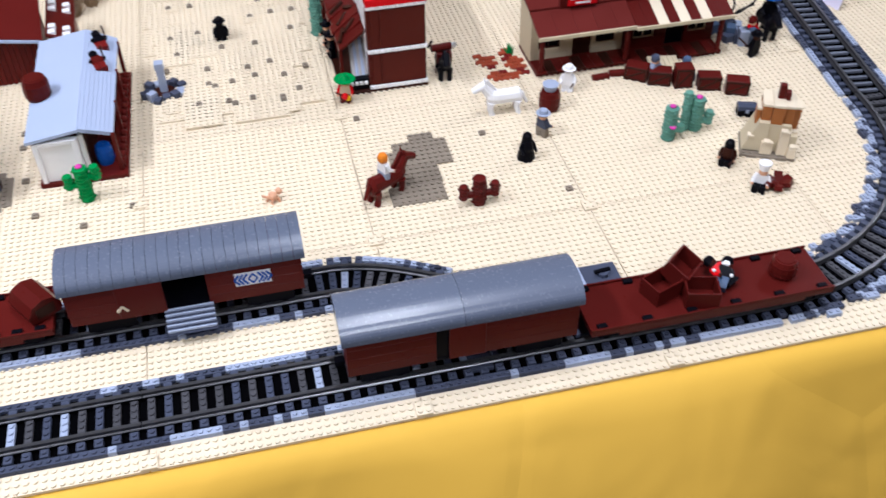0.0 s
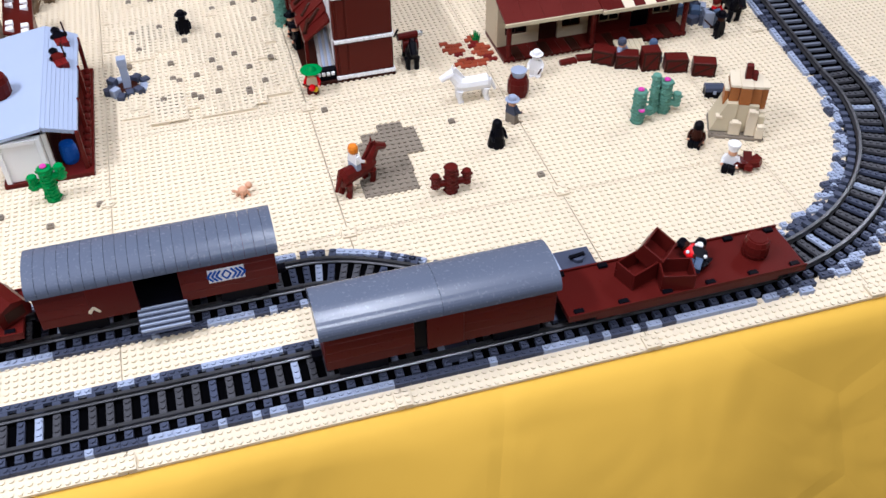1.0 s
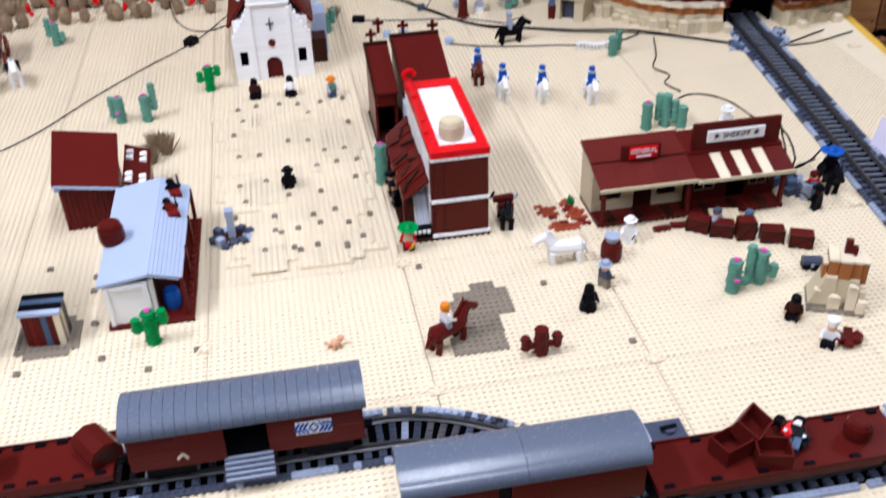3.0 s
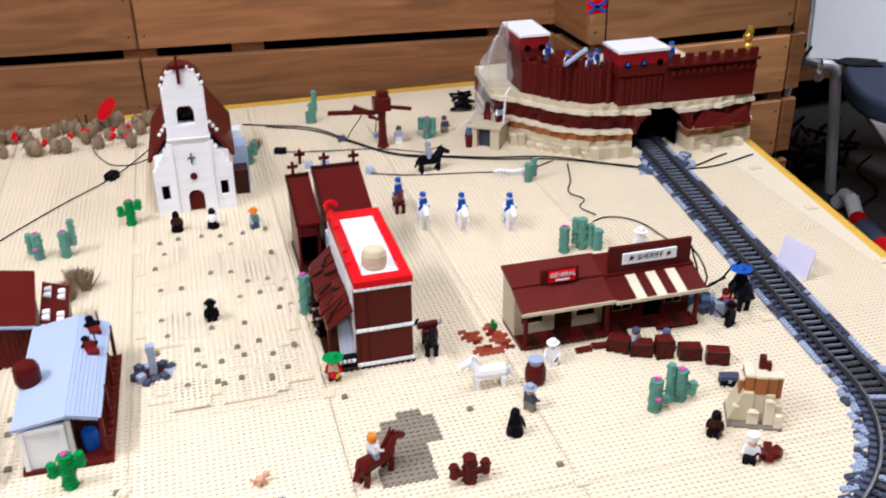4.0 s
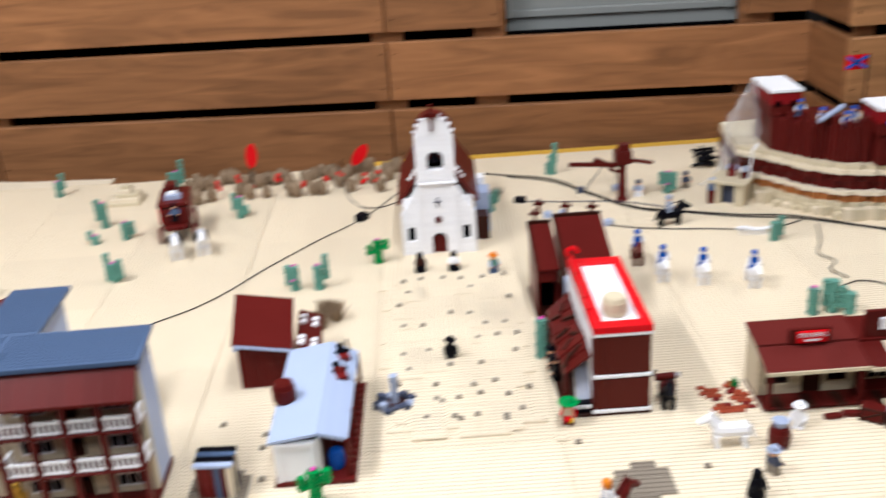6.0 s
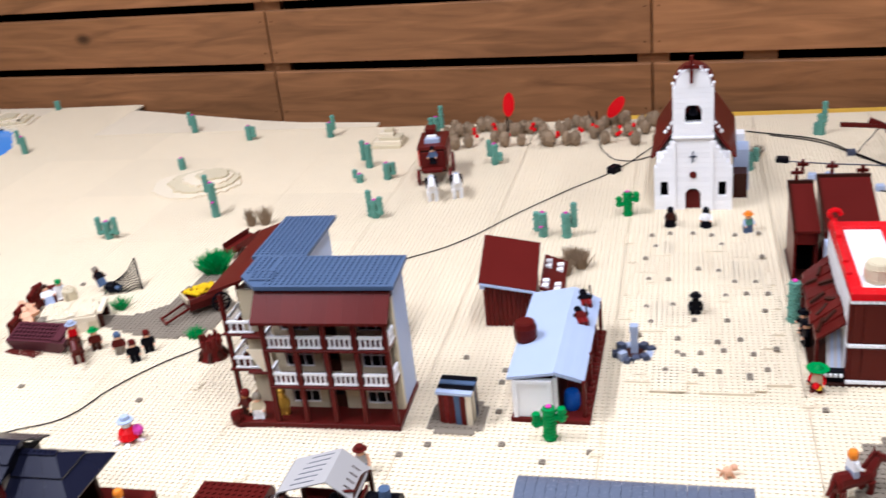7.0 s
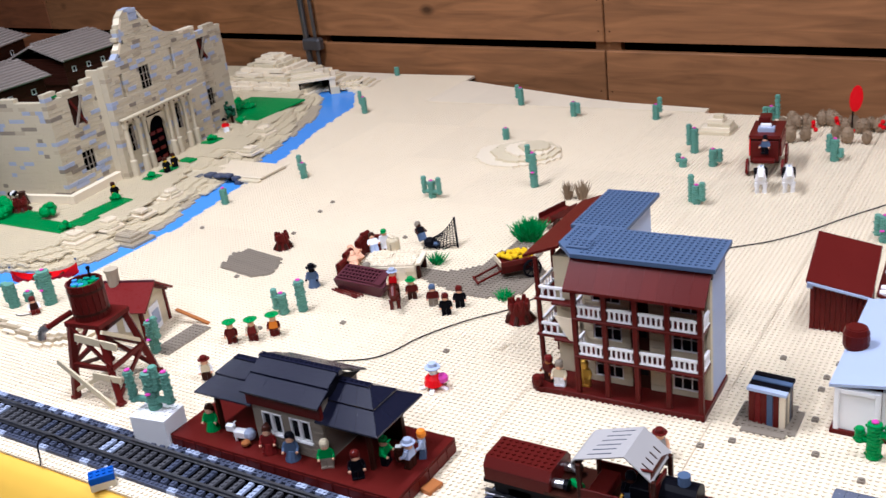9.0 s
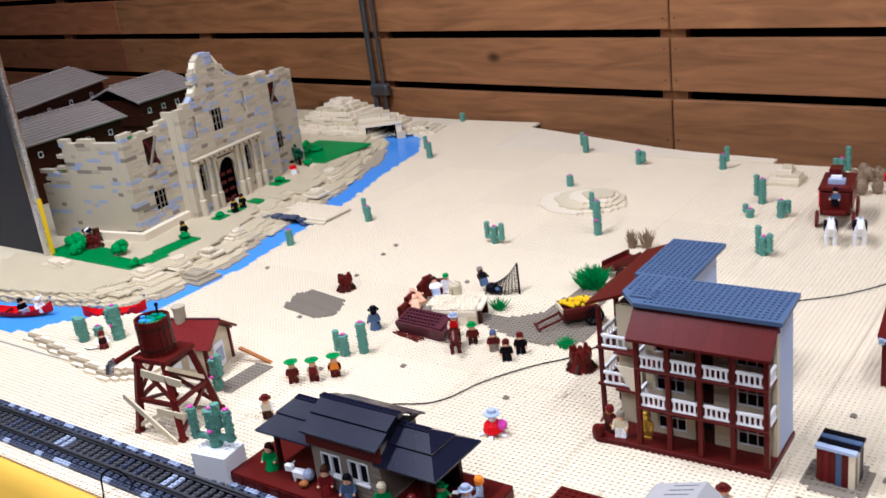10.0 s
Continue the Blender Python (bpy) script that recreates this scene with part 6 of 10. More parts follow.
def station():
    st = thing("toy_station", "toy railway station with black hipped roofs on a brown platform", "toy station", put(-1.155, 0.107, 0, 0.5))
    W, D = 0.372, 0.135
    part("platform", Shape().rbox(0, W, 0, D, 0, 0.021, BROWN), st, "smooth reddish-brown platform")
    for k in range(16):
        part("platform_board", Shape().rbox(0.002 + k * 0.0231, 0.0228 + k * 0.0231, -0.0012, 0.0, 0.002, 0.018, BROWN, 0.0004), st)
    for k in range(6):
        part("platform_board", Shape().rbox(W, W + 0.0012, 0.003 + k * 0.0217, 0.0235 + k * 0.0217, 0.002, 0.018, BROWN, 0.0003), st)
    # log wall in courses with dark joints and a white window pair on each side
    holes = [(0.016, 0.048, 0.024, 0.054), (0.062, 0.094, 0.024, 0.054)]
    ob = part("front_wall", wall_with_holes(Shape(), 0.114, 0.063, 0.006, holes, DARK_TAN, 0.0070), st, "dark tan log wall")
    ob.matrix_local = put(0.136, 0.030, 0.021)
    for x in (0.152, 0.198):
        for dx in (0.0, 0.0165):
            window(st, put(x + dx, 0.0285, 0.045), 0.0155, 0.030, WHITE, (0, 0), 0.005)
        part("window_sill", Shape().rbox(x - 0.002, x + 0.034, 0.0262, 0.0298, 0.0425, 0.0452, WHITE, 0.0004), st)
    rng = random.Random(51)
    for r in range(9):
        x = 0.137 + rng.uniform(0, 0.01)
        while x < 0.244:
            w = rng.uniform(0.012, 0.024)
            if not (2 < r < 8 and (0.132 < x < 0.186 or 0.17 < x < 0.234)):
                part("log_face", Shape().rbox(x, min(x + w, 0.2495), 0.0288, 0.0301, 0.0222 + r * 0.0070, 0.0278 + r * 0.0070, DARK_TAN, 0.0005), st)
            x += w + 0.001
    part("fascia", Shape().rbox(0.132, 0.254, 0.026, 0.032, 0.0842, 0.104, BROWN), st)
    part("side_wall", Shape().box(0.136, 0.142, 0.0362, 0.110, 0.021, 0.104, DARK_TAN), st)
    part("side_wall", Shape().box(0.244, 0.250, 0.0362, 0.110, 0.021, 0.104, DARK_TAN), st)
    part("rear_wall", Shape().box(0.142, 0.244, 0.104, 0.110, 0.021, 0.104, DARK_TAN), st)
    part("rear_wall", Shape().box(0.06, 0.1358, 0.104, 0.110, 0.021, 0.080, DARK_BROWN), st)
    part("rear_wall", Shape().box(0.2502, 0.315, 0.104, 0.110, 0.021, 0.080, DARK_BROWN), st)
    for x in (0.062, 0.312):
        for y in (0.040, 0.106):
            part("post", Shape().rbox(x - 0.003, x + 0.003, y - 0.003, y + 0.003, 0.021, 0.082, DARK_BROWN), st)

    def slab(name, pts, thick=0.0024):
        """A roof slab over four corners, anticlockwise from above."""
        v = [(x, y, z - thick) for x, y, z in pts] + list(pts)
        part(name, Shape().add(v, [(3, 2, 1, 0), (4, 5, 6, 7), (0, 1, 5, 4), (1, 2, 6, 5), (2, 3, 7, 6), (3, 0, 4, 7)], ROOF_BLACK), st, "black smooth roof tile")

    def slopes(x0, x1, y0, y1, ze, zr, hip_l, hip_r, cols):
        """Two tiers of tiles on each slope, the upper one lapping over the lower, and a studded ridge."""
        ym, mid = (y0 + y1) / 2, 0.52
        a, b = x0 + hip_l, x1 - hip_r
        for tier, (u0, u1, lift) in enumerate(((0.0, mid, 0.0), (mid - 0.03, 0.93, 0.0030))):
            za, zb = ze + (zr - ze) * u0 + lift, ze + (zr - ze) * u1 + lift
            for side in (1, -1):
                ya, yb = (y0 + (ym - y0) * u0, y0 + (ym - y0) * u1) if side == 1 else (y1 - (y1 - ym) * u0, y1 - (y1 - ym) * u1)
                for c in range(cols):
                    g0, g1 = c / cols, (c + 1) / cols
                    at = lambda g, u: (x0 + hip_l * u) + ((x1 - hip_r * u) - (x0 + hip_l * u)) * g
                    q = [(at(g0, u0) + 0.00015, ya, za), (at(g1, u0) - 0.00015, ya, za), (at(g1, u1) - 0.00015, yb, zb), (at(g0, u1) + 0.00015, yb, zb)]
                    slab("roof_tile", q if side == 1 else [q[1], q[0], q[3], q[2]])
            for hip, xa, xb, flip in ((hip_l, x0 + hip_l * u0, x0 + hip_l * u1, True), (hip_r, x1 - hip_r * u0, x1 - hip_r * u1, False)):
                if hip:
                    lo0, lo1, hi0, hi1 = y0 + (ym - y0) * u0, y1 - (y1 - ym) * u0, y0 + (ym - y0) * u1, y1 - (y1 - ym) * u1
                    q = [(xa, lo0, za), (xa, lo1, za), (xb, hi1, zb), (xb, hi0, zb)]
                    slab("roof_tile", [q[1], q[0], q[3], q[2]] if flip else q)
        part("ridge", Shape().rbox(a - 0.002, b + 0.002, ym - 0.005, ym + 0.005, zr - 0.004, zr + 0.003, ROOF_BLACK).studs(a, b, ym - 0.004, ym + 0.004, zr + 0.003, ROOF_BLACK, 6), st, "studded black roof ridge")
        if not hip_l:
            part("gable", Shape().along_x([(y0 + 0.008, ze), (y1 - 0.008, ze), (ym, zr - 0.006)], x0 + 0.004, x0 + 0.008, BLACK), st)
        if not hip_r:
            part("gable", Shape().along_x([(y0 + 0.008, ze), (y1 - 0.008, ze), (ym, zr - 0.006)], x1 - 0.008, x1 - 0.004, BLACK), st)

    slopes(0.040, 0.140, 0.024, 0.126, 0.083, 0.115, 0.040, 0.0, 3)
    slopes(0.244, 0.338, 0.024, 0.126, 0.083, 0.115, 0.0, 0.040, 3)
    slopes(0.132, 0.258, 0.018, 0.122, 0.107, 0.131, 0.0, 0.0, 4)
    single("rust_tile", Shape().rbox(-0.012, 0.012, -0.008, 0.008, 0, 0.0064, RUST), "rust-coloured plate on the sand by the platform", "plate", put(-0.772, 0.166, 0, 80))
    z = 0.021
    figs = [(-1.104, 0.139, GREEN, GREEN, FLESH, DARK_BROWN, "long", "toy lady in a long green dress on the platform", 20), (-0.992, 0.128, DARK_RED, DARK_RED, FLESH, DARK_BROWN, "bun", "toy lady in a dark red dress on the platform", 30), (-0.953, 0.127, SAND_BLUE, SAND_BLUE, FLESH, BLACK, "long", "toy lady in a blue-grey dress on the platform", 25),
            (-0.901, 0.132, GREEN, DARK_TAN, FLESH, TAN_OLD, "", "toy passenger in a green coat on the platform", 35), (-0.851, 0.128, BLACK, BLACK, FLESH, BROWN, "", "toy passenger in black on the platform", 40),
            (-0.836, 0.166, GREEN, BLACK, FLESH, GREEN, "cap", "toy card player in green beside the barrel", 100), (-0.800, 0.196, PALE_GREY, SAND_BLUE, FLESH, ORANGE, "", "toy card player with orange hair beside the barrel", -60), (-0.803, 0.172, PALE_BLUE, DARK_BROWN, FLESH, PALE_GREY, "hat", "toy card player in pale blue with a grey hat", -90)]
    for x, y, a, l, hd, tp, style, lab, turn in figs:
        dress = "dress" in lab
        toy_figure(put(x, y, z, turn), a, l, hd, tp, style, lab, dress=dress)
    s = Shape().rbox(-0.014, 0.010, -0.0055, 0.0055, 0.006, 0.016, WHITE, 0.002).ball(0.010, 0, 0.011, 0.0085, PALE_GREY, 10, 6)
    for x in (-0.011, 0.008):
        for y in (-0.0035, 0.0035):
            s.tube((x, y, 0.008), (x, y, 0), 0.0018, WHITE, 6)
    s.rbox(-0.026, -0.013, -0.004, 0.004, 0.013, 0.022, WHITE, 0.0015).tube((-0.017, 0.002, 0.021), (-0.012, 0.003, 0.026), 0.001, WHITE, 5)
    single("toy_goat", s, "white toy goat with a grey pack on the platform", "toy animal", put(-1.043, 0.136, z, 8))
    single("toy_pumpkin", Shape().ball(0, 0, 0.0045, 0.0065, RUST, 10, 5, 0.7), "small orange toy pumpkin on the platform", "pumpkin", put(-1.032, 0.126, z))
    barrel(put(-0.822, 0.180, z), DARK_BROWN, "small dark toy barrel table on the platform", 0.009, 0.018)
    single("playing_card", Shape().rbox(-0.006, 0.002, -0.004, 0.003, 0, 0.0006, WHITE, 0.0002).rbox(-0.001, 0.006, -0.002, 0.005, 0.0006, 0.0012, WHITE, 0.0002), "white toy cards lying on the barrel", "cards", put(-0.822, 0.180, z + 0.0192, 20))


# ---- west side: river, terraces, old mission ----
def blend(table, v):
    for (a, p), (b, q) in zip(table, table[1:]):
        if v <= b:
            return p + (q - p) * max(0.0, (v - a) / (b - a))
    return table[-1][1]


WEST_BANK = [(0.34, -2.75), (0.38, -2.30), (0.42, -2.06), (0.47, -1.89), (0.55, -1.85), (0.73, -1.852), (0.83, -1.872), (0.90, -1.89), (1.17, -1.952), (1.33, -1.986), (1.53, -2.058), (1.74, -2.168), (1.80, -2.25), (2.05, -2.40)]
EAST_BANK = [(0.26, -2.75), (0.295, -1.99), (0.33, -1.93), (0.42, -1.80), (0.50, -1.76), (0.60, -1.79), (0.72, -1.793), (0.985, -1.839), (1.154, -1.872), (1.437, -1.95), (1.66, -1.995), (1.82, -2.097), (1.86, -2.18), (2.06, -2.22)]
PLATEAU = 0.0170


def river():
    single("river", Shape().box(-2.9, -1.70, 0.24, 1.755, -0.0090, -0.0062, WATER).box(-2.45, -2.02, 1.755, 1.98, -0.0090, -0.0062, WATER), "bright blue plastic river plates", "water", kind="structure")
    rng = random.Random(11)
    land = thing("west_terrace", "stepped tan plates rising from the river bank", "ground", kind="structure")
    layers = 7
    rise = (PLATEAU + 0.0062) / layers
    for layer in range(layers):
        s = Shape()
        z0, z1 = -0.0062 + layer * rise, -0.0062 + (layer + 1) * rise
        hold, left = 0.0, 0
        mat = (BANK_TAN, TAN_OLD, TAN_OLD, TAN_OLD, TAN_OLD, TAN_OLD, TAN_OLD)[layer]
        for k in range(214):
            y0 = 0.342 + 0.008 * k
            if left <= 0:
                hold, left = rng.uniform(-0.012, 0.016), rng.choice((2, 3, 4, 6, 9, 12))
            left -= 1
            x = blend(WEST_BANK, y0) - layer * 0.0195 - hold * (1 + 0.5 * layer)
            x = round(x / STUD) * STUD
            if x > -2.88:
                s.box(-2.9, x, y0, y0 + 0.008, z0, z1, mat)
                n = int(min(6 if layer < 6 else 58, (x + 2.9) / STUD))
                s.studs(x - n * STUD, x, y0, y0 + 0.008, z1, mat, 5)
        tagged(part("terrace_layer", s, land), kind="stuff")
    # footbridge of plates over a rough dark stone arch
    bridge = thing("toy_footbridge", "low tan plate footbridge with dark grey arch stones", "toy bridge", put(-1.92, 1.02, 0))
    part("deck", Shape().rbox(-0.080, 0.105, 0.015, 0.115, 0.0042, 0.0094, TAN).studs(-0.072, 0.104, 0.019, 0.115, 0.0094, TAN, 6), bridge)
    part("step", Shape().rbox(-0.075, -0.030, -0.006, 0.0145, 0.0042, 0.0094, TAN_OLD), bridge)
    part("step", Shape().rbox(0.045, 0.110, 0.000, 0.0145, -0.0002, 0.0052, TAN_OLD), bridge)
    # The shade under the deck is a black sheet.
    part("backing", Shape().box(-0.048, 0.052, 0.060, 0.064, -0.006, 0.0040, SHADOW_VOID), bridge)
    for x0, x1, y0, y1, z0, z1 in ((-0.066, -0.046, -0.030, 0.012, -0.0062, 0.006), (-0.060, -0.034, -0.012, 0.014, 0.0061, 0.0150), (-0.030, -0.006, -0.010, 0.0145, 0.0080, 0.0140), (-0.005, 0.022, -0.006, 0.0145, 0.0095, 0.0160), (0.023, 0.044, -0.002, 0.0145, 0.0030, 0.0110), (0.036, 0.054, -0.006, 0.012, -0.0062, 0.0029), (-0.082, -0.062, -0.024, 0.004, 0.0061, 0.0120)):
        part("stone", Shape().rbox(x0, x1, y0, y1, z0, z1, GREY, 0.0022), bridge, "dark bluish-grey arch stone")
    rock = thing("rock", "grey-tan stepped toy rock jutting into the river", "toy rock", put(-1.845, 0.655, -0.0062), "rocks")
    for k, (x0, x1, y0, y1) in enumerate(((-0.04, 0.030, -0.030, 0.036), (-0.04, 0.016, -0.022, 0.030), (-0.04, 0.008, -0.014, 0.018))):
        part("ledge", Shape().rbox(x0, x1, y0, y1, 0.0064 * k, 0.0064 * (k + 1) - 0.0001, BANK_TAN).studs(x0, x1, y0, y1, 0.0064 * (k + 1) - 0.0001, BANK_TAN, 6), rock)
    east = thing("east_bank", "uneven tan plate edge of the river bank", "ground", kind="structure")
    s = Shape()
    for k in range(112):
        y0 = 0.262 + 0.016 * k
        x = round((blend(EAST_BANK, y0) + rng.uniform(-0.006, 0.006)) / STUD) * STUD
        if x < -1.7925:
            s.box(x, -1.7925, y0, y0 + 0.016, -0.0062, -0.0002, TAN)
            s.studs(max(x, -2.1), -1.7925, y0, y0 + 0.016, -0.0002, TAN, 5)
    tagged(part("bank", s, east), kind="stuff")
    far = plate_mesh("baseplate", 32, 32, 5, TAN)
    for i in (-8, -9, -10, -11):
        ob = new("baseplate", far)
        ob.location, ob.parent = (i * 0.256, 0.002, 0), SAND
    # green lawns on the plateau
    lawn = thing("lawn", "bright green plate lawns before the mission", "grass")
    for k, (x0, x1, y0, y1) in enumerate(((-2.352, -2.016, 0.600, 0.648), (-2.352, -2.152, 0.6482, 0.680), (-2.048, -2.000, 0.6482, 0.700), (-2.064, -2.016, 0.7002, 0.812), (-2.115, -2.083, 0.93, 0.97), (-2.118, -2.086, 0.99, 1.03), (-2.130, -2.090, 1.07, 1.10), (-2.190, -2.150, 1.215, 1.265), (-2.400, -2.176, 1.50, 1.66), (-2.340, -2.176, 1.435, 1.499))):
        z = PLATEAU + 0.0034 + 0.0002 * (k % 3)
        s = Shape().rbox(x0, x1, y0, y1, PLATEAU - 0.001, z, GREEN)
        part("plate", s.studs(x0, x1, y0, y1, z, GREEN, 5), lawn)
    for x, y, r in ((-2.275, 0.650, 0.030), (-2.315, 0.664, 0.028), (-2.245, 0.630, 0.024), (-2.132, 0.668, 0.027), (-2.055, 0.795, 0.015), (-2.015, 0.620, 0.016), (-2.100, 0.951, 0.013), (-2.170, 1.241, 0.016), (-2.215, 1.405, 0.017), (-2.330, 1.520, 0.024), (-2.355, 1.550, 0.024), (-2.300, 1.540, 0.020)):
        s = Shape()
        for k in range(16):
            an, rr, up = rng.uniform(0, 6.28), r * 0.72 * math.sqrt(rng.random()), rng.uniform(0.0, 0.9)
            s.ball(rr * math.cos(an), rr * math.sin(an), r * 0.35 + up * r * 0.8 * (1 - rr / r), r * rng.uniform(0.26, 0.42), GREEN, 6, 4)
        single("bush", s, "round bright green toy bush on the terrace", "toy bush", put(x, y, PLATEAU + 0.003), "bushes")
    # dark tree and odd plants by the mission walls
    tr = thing("toy_tree", "small dark green toy tree by the mission", "toy tree", put(-2.245, 1.405, PLATEAU))
    part("trunk", Shape().cyl(0, 0, 0, 0.030, 0.004, DARK_BROWN, 8), tr)
    s = Shape()
    for k in range(26):
        an, rr, up = rng.uniform(0, 6.28), 0.016 * math.sqrt(rng.random()), rng.uniform(0.018, 0.062)
        s.ball(rr * math.cos(an), rr * math.sin(an), up, rng.uniform(0.004, 0.008), PINE, 6, 4)
    part("crown", s, tr)
    st = thing("tree_stump", "brown toy stump with black and white flowers", "toy stump", put(-2.290, 0.712, PLATEAU))
    part("trunk", Shape().lathe(0, 0, [(0, 0.014), (0.012, 0.011), (0.030, 0.009), (0.034, 0.010)], DARK_BROWN, 9), st)
    for k in range(5):
        x, y = -0.030 + 0.009 * (k % 3), -0.012 + 0.012 * (k // 3)
        part("flower", Shape().tube((x, y, 0), (x - 0.002, y, 0.028), 0.0012, BLACK, 5).ball(x - 0.002, y, 0.030, 0.005, WHITE if k % 2 else BLACK, 6, 4), st)
    for x, y, w in ((-2.262, 0.566, 0.040), (-2.215, 0.572, 0.024), (-1.965, 0.60, 0.036), (-1.945, 0.68, 0.034), (-1.93, 0.76, 0.028), (-1.96, 0.87, 0.030), (-2.00, 1.20, 0.032), (-2.08, 1.36, 0.034), (-2.235, 1.425, 0.022), (-2.185, 1.400, 0.018)):
        rk = thing("rock", "low stepped tan toy rock on the terrace", "toy rock", put(x, y, PLATEAU - 0.010, rng.choice((0, 90, 180, 270))), "rocks")
        for k in range(3):
            a, b = w * (1 - 0.26 * k), w * (0.8 - 0.2 * k)
            cx, cy = round(rng.uniform(-0.4, 0.4) * w * k / STUD) * STUD * 0.5, round(rng.uniform(-0.3, 0.3) * w * k / STUD) * STUD * 0.5
            mat = TAN_OLD if k % 2 else TAN
            s = Shape().rbox(cx - a, cx + a * 0.5, cy - b, cy + b, k * 0.0064, (k + 1) * 0.0064 - 0.0001, mat).rbox(cx + a * 0.5, cx + a * 0.95, cy - b * 0.5, cy + b * 0.8, k * 0.0064, (k + 1) * 0.0064 - 0.0001, mat)
            part("ledge", s.studs(cx - a, cx + a * 0.5, cy - b, cy + b, (k + 1) * 0.0064, mat, 5), rk)


GABLE = [(0.19, 0.272), (0.262, 0.276), (0.280, 0.290), (0.297, 0.315), (0.305, 0.345), (0.317, 0.370), (0.335, 0.384), (0.362, 0.386), (0.382, 0.374), (0.400, 0.352), (0.430, 0.325), (0.470, 0.302), (0.530, 0.290), (0.60, 0.290)]


def old_mission():
    """The ruined stone mission: coursed tan bricks with odd blue-grey and dark stones, curved gable, arched door."""
    m = put(-2.12, 0.72, 0.032, 100)
    a = thing("toy_mission", "ruined tan brick toy mission with curved gable and arched doorway", "toy fort", m)
    rng = random.Random(21)
    meshes = {}
    spent = [0]
    rest = Shape()

    def brick(x0, x1, y0, y1, z, h=BRICK, mat=None):
        q = rng.random()
        mat = mat or (STONE_BLUE if q < 0.155 else DARK_TAN if q < 0.19 else BANK_TAN if q < 0.25 else MISSION_TAN)
        d = rng.uniform(-0.0005, 0.0005)
        if spent[0] < 300 and mat is not MISSION_TAN:
            key = (round(x1 - x0, 4), round(y1 - y0, 4), mat.name)
            if key not in meshes:
                meshes[key] = Shape().rbox(0.0001, x1 - x0 - 0.0001, 0, y1 - y0, 0.0001, h - 0.0001, mat, 0.0005).mesh("brick")
            ob = new("brick", meshes[key])
            ob.parent = a
            ob.location = (x0, y0 - 0.0006 + d, z)
            spent[0] += 1
        else:
            rest.rbox(x0 + 0.0001, x1 - 0.0001, y0 + d, y1, z + 0.0001, z + h - 0.0001, mat, 0.0005)

    def run(x0, x1, y0, y1, h, holes=(), ragged=0):
        rows = int(round(h / BRICK))
        for r in range(-4, rows):
            z = r * BRICK
            x = x0 - (0.008 if r % 2 else 0)
            end = x1
            while x < end - 0.001:
                w = rng.choice((0.016, 0.024, 0.032, 0.032, 0.048))
                b0, b1 = max(x, x0), min(x + w, end)
                x += w
                spans = [(b0, b1)]
                for hx0, hx1, hz0, hz1 in holes:
                    if hz0 < z + 0.005 < hz1:
                        spans = [(p, q) for s0, s1 in spans for p, q in ((s0, min(s1, hx0)), (max(s0, hx1), s1)) if q - p > 0.001]
                if r >= rows - ragged and rng.random() < 0.35 * (r - rows + ragged + 1):
                    continue
                for p, q in spans:
                    brick(p, q, y0, y1, z)

    def gable_top(u):
        """Height of the middle section's outline along the facade."""
        return blend(GABLE, u)

    # worn coping stones on the curved gable
    for k, ((u0, h0), (u1, h1)) in enumerate(zip(GABLE[1:], GABLE[2:])):
        part("coping", Shape().beam((u0, 0.009, h0 - 0.002), (u1, 0.009, h1 - 0.002), 0.0185, 0.0075, STONE_BLUE if k in (0, 2, 5, 9) else TAN if k % 2 else MISSION_TAN), a)
    # left wing, set back
    run(0.045, 0.215, 0.040, 0.056, 0.245, [(0.116, 0.158, 0.150, 0.220), (0.116, 0.158, 0.036, 0.090)], 2)
    # its end wall
    for r in range(-4, 25):
        z, y = r * BRICK, 0.056
        while y < 0.335:
            w = rng.choice((0.016, 0.024, 0.032, 0.048))
            top = 25 - rng.choice((0, 0, 1)) if y < 0.236 else 18 - rng.choice((0, 1, 2)) if y < 0.30 else 13
            if r < top:
                brick(0.045, 0.061, y, min(y + w, 0.335), z)
            y += w
    # middle section under the curved gable
    holes = [(0.322, 0.391, -0.05, 0.112), (0.340, 0.381, 0.186, 0.240), (0.250, 0.266, 0.048, 0.112), (0.446, 0.462, 0.048, 0.112), (0.262, 0.275, 0.18, 0.24), (0.473, 0.488, 0.20, 0.255)]
    for r in range(-4, 40):
        z = r * BRICK
        x = 0.212 - (0.008 if r % 2 else 0)
        while x < 0.60:
            w = rng.choice((0.016, 0.024, 0.032, 0.032))
            b0, b1 = max(x, 0.212), min(x + w, 0.60)
            x += w
            if z + BRICK > gable_top((b0 + b1) / 2) + 0.004 or b1 - b0 < 0.002:
                continue
            spans = [(b0, b1)]
            for hx0, hx1, hz0, hz1 in holes:
                if hz0 < z + 0.005 < hz1:
                    spans = [(p, q) for s0, s1 in spans for p, q in ((s0, min(s1, hx0)), (max(s0, hx1), s1)) if q - p > 0.001]
            for p, q in spans:
                brick(p, q, 0.0, 0.018, z)
    # right wing
    run(0.60, 0.745, 0.018, 0.034, 0.288, [(0.610, 0.654, 0.056, 0.110), (0.616, 0.656, 0.190, 0.250)], 2)
    tagged(part("brickwork", rest, a), kind="stuff")
    part("plinth", Shape().rbox(0.033, 0.211, 0.022, 0.0395, -0.02, 0.006, TAN).rbox(0.033, 0.0445, 0.040, 0.22, -0.02, 0.006, TAN), a)
    part("return_wall", Shape().rbox(0.212, 0.222, 0.0185, 0.056, -0.02, 0.265, MISSION_TAN), a)
    part("return_wall", Shape().rbox(0.59, 0.60, 0.0185, 0.04, -0.02, 0.285, MISSION_TAN), a)
